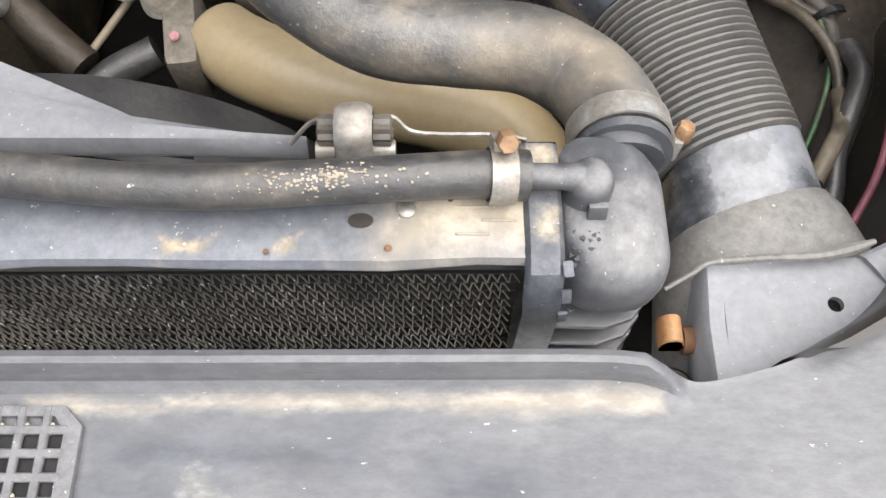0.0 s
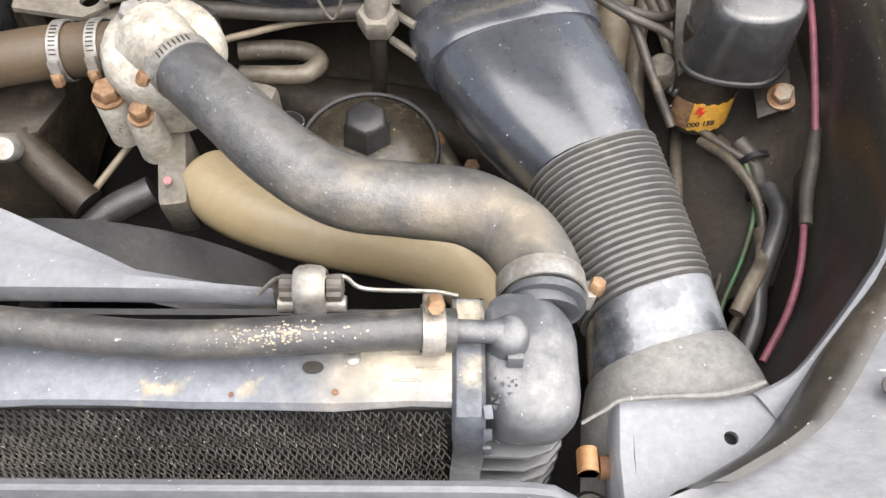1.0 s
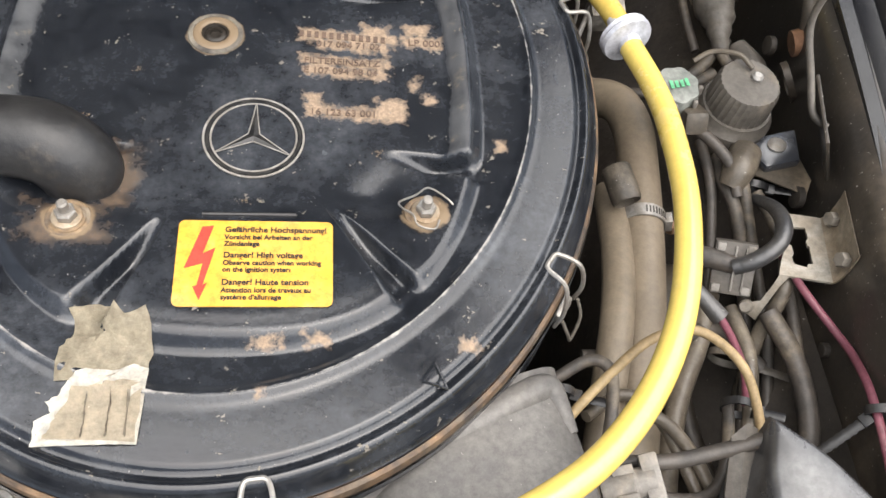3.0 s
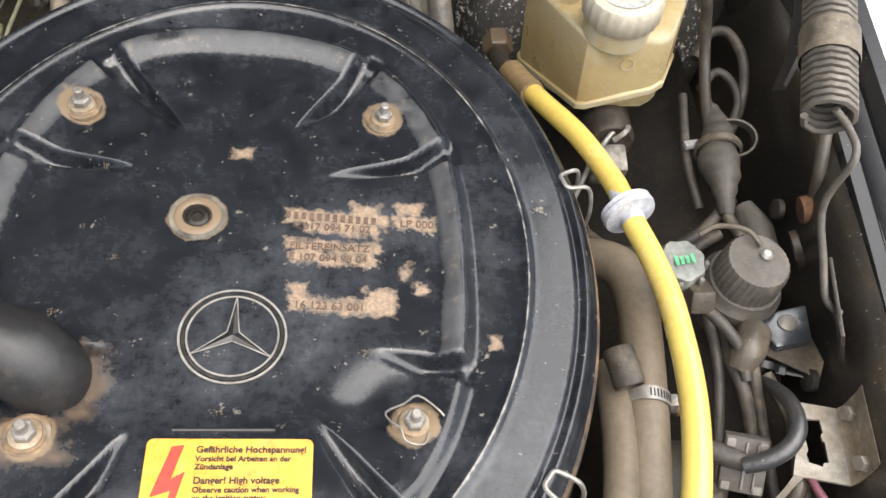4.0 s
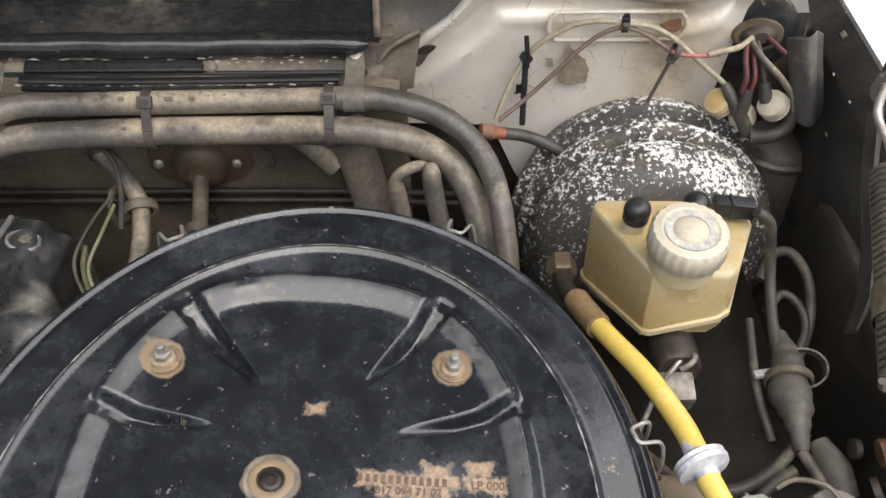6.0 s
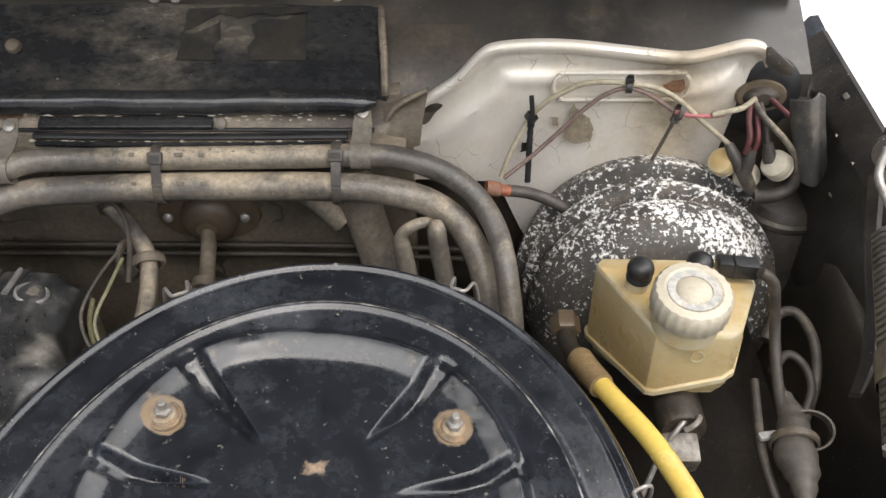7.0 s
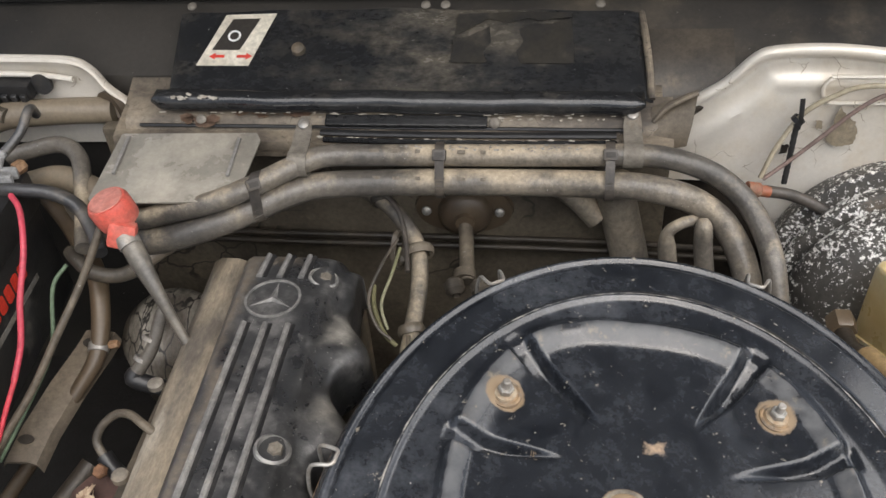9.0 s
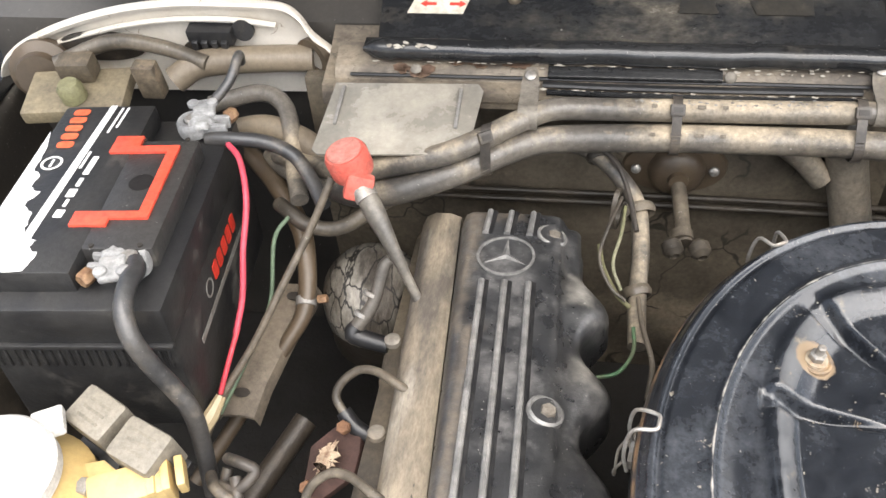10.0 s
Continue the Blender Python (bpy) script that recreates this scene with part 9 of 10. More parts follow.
cable("hose_stub", [(-0.002, 1.330, 0.782), (-0.0100, 1.322, 0.796), (-0.0253, 1.312, 0.800), (-0.0390, 1.310, 0.788), (-0.0385, 1.308, 0.767), (-0.0320, 1.30, 0.724), (-0.026, 1.28, 0.68)], [0.006, 0.0065, 0.0065, 0.007, 0.0105, 0.0110, 0.0110], M_HEATER, "bent hose stub behind the air cleaner", "hose", 14)
cable("hose_stub", [(-0.0010, 1.318, 0.800), (-0.0008, 1.310, 0.795), (0.0020, 1.308, 0.767), (0.0090, 1.30, 0.725), (0.0160, 1.285, 0.68)], [0.007, 0.0105, 0.0110, 0.0110, 0.0110], M_HEATER, "second hose stub behind the air cleaner", "hose", 14)

# wiring down behind the rocker cover
cable("wiring_conduit", [(-0.45, 1.385, 0.79), (-0.41, 1.378, 0.79), (-0.375, 1.362, 0.78), (-0.345, 1.335, 0.762), (-0.331, 1.312, 0.745), (-0.327, 1.27, 0.72), (-0.33, 1.21, 0.70), (-0.33, 1.15, 0.69)], 0.0105, M_HEATER, "dusty wiring conduit behind the rocker cover", "wiring", 12)
for at, r in (((-0.331, 1.312, 0.745), 0.018), ((-0.382, 1.366, 0.783), 0.0125), ((-0.330, 1.22, 0.703), 0.015)):
    part("loop", turned([(r - 0.004, -0.005), (r, -0.006), (r + 0.002, 0), (r, 0.006), (r - 0.004, 0.005)], at, (0.3, -1, -0.5), 24), M_GRUBBER, thing("wire_tie", at, "string tie wound round the conduit", "tie"))
cable("wire", [(-0.375, 1.25, 0.745), (-0.37, 1.22, 0.74), (-0.355, 1.19, 0.73), (-0.34, 1.18, 0.72)], 0.0028, surface("olive_wire", (0.17, 0.16, 0.08), 0.5), "olive wire looping from the conduit", "wire")
cable("green_wire", [(-0.335, 1.16, 0.71), (-0.335, 1.13, 0.705), (-0.35, 1.105, 0.70), (-0.372, 1.10, 0.695)], 0.0022, M_GREEN, "thin green wire beside the rocker cover", "wire")
part("ring", turned([(0.014, -0.003), (0.018, -0.003), (0.018, 0.003), (0.014, 0.003)], (-0.356, 1.318, 0.742), (1, -0.3, 0), 24, oval=1.6), M_GRUBBER, thing("cable_eye", (-0.362, 1.29, 0.72), "dusty oval cable eye", "cable eye"))

for p, r, mt, lb in (([(-0.352, 1.30, 0.775), (-0.365, 1.26, 0.77), (-0.375, 1.22, 0.755), (-0.362, 1.19, 0.74), (-0.345, 1.18, 0.73)], 0.002, M_GRUBBER, "thin grey wire beside the conduit"),
                     ([(-0.348, 1.29, 0.77), (-0.352, 1.25, 0.765), (-0.36, 1.215, 0.75), (-0.35, 1.19, 0.735)], 0.002, surface("yellow_green_wire", (0.15, 0.15, 0.075), 0.5, 0, (0.24, 0.22, 0.16), 0.8, 40), "yellow-green wire beside the conduit"),
                     ([(-0.41, 1.37, 0.80), (-0.385, 1.362, 0.80), (-0.36, 1.345, 0.79), (-0.345, 1.31, 0.775), (-0.335, 1.26, 0.76)], 0.003, M_CABLE, "black wire lying along the conduit"),
                     ([(-0.33, 1.20, 0.715), (-0.325, 1.16, 0.71), (-0.315, 1.12, 0.70), (-0.32, 1.08, 0.69)], 0.003, M_GRUBBER, "dusty wire under the air cleaner"),
                     ([(-0.34, 1.0, 0.72), (-0.325, 1.015, 0.735), (-0.31, 1.0, 0.735), (-0.315, 0.97, 0.72), (-0.335, 0.955, 0.70)], 0.006, M_GRUBBER, "grey hose loop beside the air cleaner")):
    cable("wire", p, r, mt, lb, "wire")

# ---------- engine ----------
en = thing("engine_block", (-0.46, 0.95, 0.4), "oily dusty engine block under the rocker cover", "engine")
part("block", block((0.20, 0.75, 0.34), (-0.50, 0.93, 0.54), 0.02), M_BLOCK, en)
bm = sheet([[V(x + 0.055 * (1.27 - y), y, z + w) for x, z in ((-0.590, 0.700), (-0.584, 0.735), (-0.577, 0.750), (-0.566, 0.757), (-0.548, 0.757), (-0.536, 0.752))] for y, w in ((0.56, 0.012), (0.8, 0.008), (0.9, 0.006), (1.0, 0.004), (1.1, 0.002), (1.2, 0), (1.28, -0.002), (1.292, -0.014))], 0.02)
part("ledge", bm, surface("dusty_head_ledge", (0.27, 0.225, 0.165), 0.5, 0, (0.075, 0.065, 0.055), 0.95, 14, (0.34, 0.31, 0.26), 0.4, 9, 0.5, 250, (0.05, 0.045, 0.04), 20, 0.06, stretch=(2.0, 0.6, 1.0)), en, "dust-caked cylinder head ledge")
rc = thing("rocker_cover", (-0.46, 0.95, 0.75), "black crackle rocker cover with ribs and star emblem", "rocker cover")
rows = []
for k in range(121):
    y = 0.56 + 0.725 * k / 120
    sx = 0.055 * (1.27 - y)
    d = 0.020 * step(1.262, 1.285, y)
    zt = 0.787 - 0.05 * (y - 0.98) - d
    lobe = (0.5 + 0.5 * math.cos(2 * math.pi * (y - 1.142) / 0.112)) ** 1.1 * step(1.235, 1.19, y)
    row = [V(-0.538 + sx, y, 0.735), V(-0.533 + sx, y, zt - 0.018), V(-0.528 + sx, y, zt - 0.005), V(-0.521 + sx, y, zt), V(-0.50 + sx, y, zt + 0.001), V(-0.47 + sx, y, zt + 0.001), V(-0.44 + sx, y, zt + 0.0005)]
    x0, x1 = -0.428 + 0.5 * sx, -0.411 + 0.5 * sx
    row += [V(x0, y, zt), V(x0 + 0.007, y, zt - 0.002), V(x0 + 0.011, y, zt - 0.007 + 0.001 * lobe)]
    reach = 0.015 + 0.030 * lobe
    for f in (0.0, 0.2, 0.4, 0.6, 0.8, 0.93, 1.0):
        a = f * math.pi / 2
        row.append(V(x1 + reach * math.sin(a), y, zt - 0.013 + 0.003 * lobe - (0.012 + 0.020 * lobe) * (1 - math.cos(a)) - 0.006 * (1 - lobe)))
    row += [V(x1 + reach + 0.001, y, zt - 0.075), V(x1 + reach - 0.006, y, 0.69)]
    rows.append(row)
part("shell", sheet(rows, 0.004), M_ENGINE, rc, "", 60)
M_RIBSHADE = surface("rib_shade_black", (0.012, 0.012, 0.013), 0.3, 0, (0.03, 0.029, 0.028), 0.8, 60)
for x in (-0.4995, -0.4755, -0.4505):  # each rib with a rubbed edge and a dark tube painting its shaded side
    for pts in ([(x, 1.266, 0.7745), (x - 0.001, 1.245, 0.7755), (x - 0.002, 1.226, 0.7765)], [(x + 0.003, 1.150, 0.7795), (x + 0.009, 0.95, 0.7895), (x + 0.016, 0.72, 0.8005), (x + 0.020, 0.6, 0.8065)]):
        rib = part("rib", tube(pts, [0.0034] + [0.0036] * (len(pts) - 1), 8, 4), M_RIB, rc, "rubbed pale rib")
        part("channel", tube([(px_ + 0.0056, py_, pz_ - 0.0026) for px_, py_, pz_ in pts], 0.0036, 8, 4), M_RIBSHADE, rib, "dark tube painted as the rib's shaded side")
em = bmesh.new()
turned([(0.0285, 0), (0.0285, 0.0015), (0.0315, 0.0015), (0.0315, 0)], (0, 0, 0), (0, 0, 1), 48, em)
for k in range(3):
    a = radians(90 + 120 * k)
    c, s = math.cos(a), math.sin(a)
    b = bmesh.new()
    vs = [b.verts.new(p) for p in (V(0.028 * c, 0.028 * s, 0.0003), V(-0.0045 * s, 0.0045 * c, 0.0003), V(0.0045 * s, -0.0045 * c, 0.0003), V(0, 0, 0.0026))]
    for f in ((0, 1, 3), (0, 3, 2)):
        b.faces.new([vs[i] for i in f])
    em = join(em, b)
em.transform(frame_of((-0.475, 1.190, 0.7775), (1, 0, 0), (0, 1, -0.05)))
part("emblem", em, surface("worn_black_emblem", (0.22, 0.215, 0.205), 0.35, 0.2, (0.12, 0.118, 0.113), 0.8, 60), rc, "raised three-pointed emblem in a ring")
for x, y, z in ((-0.4265, 1.233, 0.774), (-0.418, 0.986, 0.7885), (-0.411, 0.72, 0.801)):
    seat = part("bolt_seat", turned([(0.0185, -0.02), (0.0175, -0.0025), (0.0150, -0.0008), (0.0125, -0.007), (0.004, -0.008)], (x, y, z), (0.35, 0.1, 1), 26), M_RIB, rc, "rubbed seat of the bolt")
    part("bolt", hexnut((x, y, z - 0.009), (0.2, 0, 1), 0.0078, 0.0095), M_GREYCAST, seat)
for outline, z in (([(-0.603, 1.110), (-0.571, 1.140), (-0.556, 1.12), (-0.556, 1.046), (-0.590, 1.048), (-0.601, 1.07)], 0.742), ([(-0.595, 1.003), (-0.566, 1.020), (-0.552, 1.00), (-0.552, 0.940), (-0.582, 0.936), (-0.593, 0.955)], 0.740), ([(-0.589, 0.885), (-0.560, 0.902), (-0.546, 0.88), (-0.546, 0.82), (-0.576, 0.818), (-0.587, 0.84)], 0.744)):
    boss = part("head_boss", plate(outline, 0.045, pose(0, 0, z - 0.045, 0, 0, 0), 0.006, seg=3), M_BLOCK, en, "dusty cast boss of the cylinder head")
    cx = sum(p[0] for p in outline) / len(outline)
    cy = sum(p[1] for p in outline) / len(outline)
    part("boss_bolt", turned([(0.0085, -0.003), (0.0085, 0.003), (0.006, 0.005)], (cx - 0.004, cy, z + 0.001), (0, 0, 1), 18), M_GREYCAST, boss)
# plug leads
for k, y in enumerate((1.045, 0.925, 0.805)):
    t = thing("spark_plug_lead", (-0.62, y, 0.70), "grey plug lead with black boot", "plug lead", "plug leads")
    part("lead", tube([(-0.553, y - 0.028, 0.756), (-0.570, y - 0.018, 0.757), (-0.590, y - 0.004, 0.752), (-0.610, y + 0.002, 0.744), (-0.628, y - 0.004, 0.730), (-0.634, y - 0.014, 0.716), (-0.622, y - 0.026, 0.702)], 0.0046, 10, 6), M_GRUBBER, t)
    part("boot", tube([(-0.626, y - 0.022, 0.705), (-0.614, y - 0.032, 0.696), (-0.598, y - 0.038, 0.69)], [0.0085, 0.009, 0.008], 12, 5), M_BLACK, t)
    lobe = thing("exhaust_flange", (-0.63, y - 0.07, 0.66), "rusty exhaust flange with flaking insulation", "flange", "exhaust flanges")
    part("flange", plate([(-0.048, 0.0), (-0.040, 0.012), (-0.020, 0.020), (0.0, 0.030), (0.022, 0.021), (0.042, 0.012), (0.048, 0.0), (0.040, -0.012), (0.022, -0.022), (0.0, -0.030), (-0.022, -0.020), (-0.041, -0.011)], 0.012, pose(-0.632, y - 0.065, 0.680, 0, -25, 62), 0.003), surface("dark_rust", (0.06, 0.028, 0.021), 0.75, 0, (0.03, 0.018, 0.014), 0.8, 30), lobe)
    FP = pose(-0.632, y - 0.065, 0.680, 0, -25, 62)
    for u in (-0.034, 0.034):
        part("bolt", hexnut(FP @ V(u, 0, 0.011), FP.to_3x3() @ V(0, 0, 1), 0.0075, 0.008), M_RUST, lobe)
    ragged = [((0.0155 + 0.006 * math.sin(2.3 * j + k) + random.uniform(-0.0025, 0.0025)) * math.cos(2 * math.pi * j / 40), (0.010 + 0.0035 * math.sin(3.1 * j) + random.uniform(-0.002, 0.002)) * math.sin(2 * math.pi * j / 40)) for j in range(40)]
    part("insulation", plate(ragged, 0.0012, FP @ pose(0, 0, 0.0125)), surface("flaky_insulation", (0.40, 0.32, 0.22), 0.85, 0, (0.13, 0.065, 0.04), 0.95, 70, (0.52, 0.44, 0.32), 0.3, 90, 1.0, 150, (0.07, 0.035, 0.025), 110, 0.14), lobe, "flaking tan insulation")
dp = thing("dipstick", (-0.63, 1.2, 0.83), "dipstick tube with dusty red cap", "dipstick")
part("tube", tube([(-0.630, 1.203, 0.865), (-0.610, 1.182, 0.835), (-0.592, 1.165, 0.805), (-0.577, 1.152, 0.775), (-0.563, 1.14, 0.748)], [0.012, 0.0115, 0.0075, 0.0055, 0.0055], 14, 6), surface("milky_tube", (0.085, 0.078, 0.068), 0.3, 0, (0.18, 0.16, 0.13), 0.8, 40), dp)
part("cap", turned([(0.0225, -0.012), (0.0235, -0.008), (0.0235, 0.012), (0.021, 0.017), (0.012, 0.018), (0.006, 0.016)], (-0.640, 1.215, 0.876), (-0.2, -0.12, 1), 28), M_RED, dp, "red plastic cap")
part("cap_top", turned([(0.019, 0.0175), (0.0185, 0.0188), (0.006, 0.0190)], (-0.640, 1.215, 0.876), (-0.2, -0.12, 1), 28), surface("pale_pink_top", (0.46, 0.19, 0.155), 0.6, 0, (0.38, 0.13, 0.10), 0.8, 60), dp, "paler pink top of the cap")
part("cap_skirt", block((0.03, 0.018, 0.03), pose(-0.628, 1.196, 0.860, -15, 20, 10), 0.006), M_RED, dp)
part("band", turned([(0.0125, -0.006), (0.0125, 0.006)], (-0.622, 1.193, 0.853), (-0.6, 0.6, 0.6), 16), M_STEEL, dp)
SLEEVE = [(-0.605, 1.196, 0.757), (-0.613, 1.190, 0.748), (-0.623, 1.162, 0.718), (-0.640, 1.145, 0.697), (-0.645, 1.140, 0.690), (-0.630, 1.138, 0.684), (-0.605, 1.136, 0.678)]
pl = thing("plug_connector", (-0.63, 1.14, 0.69), "dark plug cap with bright highlight rings beside the head", "plug cap")
part("sleeve", tube(SLEEVE[:4], [0.006, 0.0075, 0.0075, 0.009], 14, 5), M_DUSTYGREY, pl, "dark scuffed sleeve")
# Two steel rings put the sleeve's highlights into its shape.
for k_ in (0.45, 0.8):
    p_ = V(*SLEEVE[1]).lerp(V(*SLEEVE[3]), k_)
    part("ring", turned([(0.0082, -0.003), (0.0100, -0.002), (0.0100, 0.002), (0.0082, 0.003)], p_, V(*SLEEVE[3]) - V(*SLEEVE[1]), 18), M_STEEL, pl, "bright ring added for a highlight")
part("boot", tube(SLEEVE[3:], [0.0095, 0.011, 0.0105, 0.010], 14, 4), M_BLACK, pl)
di = thing("distributor", (-0.65, 1.23, 0.62), "dusty canister wrapped in cracked white foil", "canister")
part("body", turned([(0.06, -0.10), (0.062, -0.02), (0.06, 0.005), (0.04, 0.018), (0.02, 0.022)], (-0.655, 1.262, 0.632), (0.1, -0.2, 1), 36), M_DARKMETAL, di)
part("foil", turned([(0.0665, -0.05), (0.067, -0.02), (0.064, 0.014), (0.050, 0.030), (0.03, 0.038), (0.006, 0.040)], (-0.652, 1.258, 0.632), (0.2, -0.5, 1), 36), surface("cracked_foil", (0.34, 0.315, 0.27), 0.35, 0.2, (0.06, 0.048, 0.035), 1.0, 11, (0.04, 0.032, 0.024), 0.58, 9, 1.0, 120, crack=(36, (0.010, 0.008, 0.006), 1.0, 0.05), stretch=(1.6, 0.7, 0.7)), di, "cracked white foil")

# ---------- battery ----------
ba = thing("car_battery", (-0.9, 1.17, 0.66), "black car battery with red handle and torn white label", "battery")
BM = frame_of((-0.900, 1.168, 0.784), (1, 0.09, 0), (-0.09, 1, 0))
BW, BL = 0.205, 0.312
part("case", block((BW - 0.008, BL - 0.008, 0.14), BM @ pose(0, 0, -0.06), 0.004), M_BATTERY, ba)
part("lid", block((BW, BL, 0.05), BM @ pose(0, 0, 0.033), 0.005), M_BATTERY, ba, "battery lid")
part("lid_step", block((0.110, BL - 0.03, 0.028), BM @ pose(-0.043, 0.010, 0.070), 0.004), M_BATTERY, ba)
M_BATTERYTOP = surface("dusty_battery_top", (0.042, 0.040, 0.038), 0.3, 0, (0.025, 0.024, 0.024), 0.8, 16, (0.16, 0.145, 0.12), 0.35, 12, 0.25, 350, speck=0.04)
part("lid_block", block((0.082, 0.178, 0.0272), BM @ pose(0.0425, -0.0075, 0.0695), 0.004), M_BATTERYTOP, ba)
M_HANDLE = surface("bright_red_handle", (0.74, 0.085, 0.045), 0.4, 0, (0.62, 0.07, 0.045), 0.6, 40, (0.55, 0.30, 0.24), 0.15, 20)
part("handle", plate([(-0.012, 0.085), (0.020, 0.085), (0.020, 0.0665), (0.0665, 0.0665), (0.0665, -0.0545), (0.026, -0.0545), (0.026, -0.0655), (-0.013, -0.0655), (-0.013, -0.044), (0.0545, -0.044), (0.0545, 0.0555), (-0.012, 0.0555)], 0.004, BM @ pose(0, 0, 0.0872), 0.0008), M_HANDLE, ba, "flat red carrying handle")
# Flat disc; the recess's shade is put into its colour.
part("eye", turned([(0.0135, 0), (0.0135, 0.0008)], BM @ V(0.040, 0.006, 0.0829), (0, 0, 1), 28), surface("recess_shade", (0.008, 0.006, 0.005), 0.5), ba, "dark disc painted as the round recess")
for u, v in ((0.020, 0.081), (0.070, 0.081), (0.020, -0.092), (0.070, -0.092)):
    part("lid_screw", turned([(0.0028, 0), (0.0028, 0.002)], BM @ V(u, v, 0.0825), (0, 0, 1), 10), M_PRINT_HOLE, ba)
part("white_band", plate([(-0.0345, 0.150), (-0.0425, 0.150), (-0.056, -0.082), (-0.046, -0.082)], 0.0004, BM @ pose(0, 0, 0.0846)), M_WHITE, ba, "white printed band")
edge = []
TORN = [(-0.100, -0.13), (-0.035, -0.13), (-0.030, -0.105), (-0.042, -0.095), (-0.040, -0.085), (-0.058, -0.070), (-0.060, -0.045), (-0.075, -0.030), (-0.066, -0.010), (-0.080, -0.002), (-0.078, 0.020), (-0.088, 0.030), (-0.090, 0.070), (-0.098, 0.10)]
for (x0, y0), (x1, y1) in zip(TORN, TORN[1:] + TORN[:1]):
    for k in range(5):
        w = 0.0 if min(x0, x1) < -0.097 else 0.0016
        edge.append((x0 + (x1 - x0) * k / 5 + random.uniform(-w, w), y0 + (y1 - y0) * k / 5 + random.uniform(-w, w)))
part("torn_label", plate(edge, 0.0005, BM @ pose(0, 0, 0.0848)), M_WHITE, ba, "torn white backing of the label")
M_ORANGEPRINT = surface("orange_red_print", (0.70, 0.13, 0.05), 0.45)
for i in range(5):
    part("name_bar", plate(rounded(0.020, 0.0118, 0.0045), 0.0004, BM @ pose(-0.0705 - 0.0008 * i, 0.074 + 0.0158 * i, 0.0848)), M_ORANGEPRINT, ba, "orange bar of the maker's name")
part("logo_ring", turned([(0.0095, 0), (0.0095, 0.0006), (0.0122, 0.0006), (0.0122, 0)], BM @ V(-0.0727, 0.040, 0.0845), (0, 0, 1), 30), M_WHITE, ba, "white ring logo")
part("logo_bar", plate(rounded(0.003, 0.014, 0.001), 0.0004, BM @ pose(-0.0727, 0.040, 0.0848)), M_WHITE, ba)
for u, v, w, l in ((-0.020, 0.125, 0.003, 0.040), (-0.027, 0.120, 0.003, 0.05), (-0.026, 0.035, 0.007, 0.032), (-0.036, 0.045, 0.003, 0.03), (-0.030, -0.012, 0.010, 0.013), (-0.028, 0.006, 0.005, 0.014), (-0.031, -0.045, 0.010, 0.012), (-0.030, -0.028, 0.004, 0.012)):
    part("print_bar", plate(rounded(w, l, 0.001), 0.0004, BM @ pose(u, v, 0.0848, 0, 0, -3)), M_WHITE, ba, "white line of small print")
SM = frame_of(BM @ V(BW / 2 - 0.0035, -0.01, -0.03), BM.to_3x3() @ V(0, 1, 0), BM.to_3x3() @ V(0, 0, 1))
part("side_band", plate(rounded(0.185, 0.008, 0.001), 0.0005, SM @ pose(0.005, -0.024, 0.0006)), M_STEEL, ba, "silver printed band")
for i in range(5):
    part("name_bar", plate(rounded(0.0155, 0.022, 0.004), 0.0005, SM @ pose(-0.005 + 0.0195 * i, 0.004, 0.0006)), M_REDPRINT, ba, "red bar of the maker's name")
part("logo_ring", turned([(0.009, 0), (0.009, 0.0006), (0.0115, 0.0006), (0.0115, 0)], SM @ V(-0.032, 0.002, 0), SM.to_3x3() @ V(0, 0, 1), 26), M_STEEL, ba, "silver ring logo")
for i in range(20):
    part("rib", block((0.004, 0.004, 0.03), BM @ pose(-0.09 + 0.0095 * i, -BL / 2 + 0.003, -0.012), 0.001, seg=1), M_BATTERY, ba)
part("front_ledge", block((BW, 0.008, 0.006), BM @ pose(0, -BL / 2 - 0.001, 0.008), 0.002), M_BATTERY, ba)
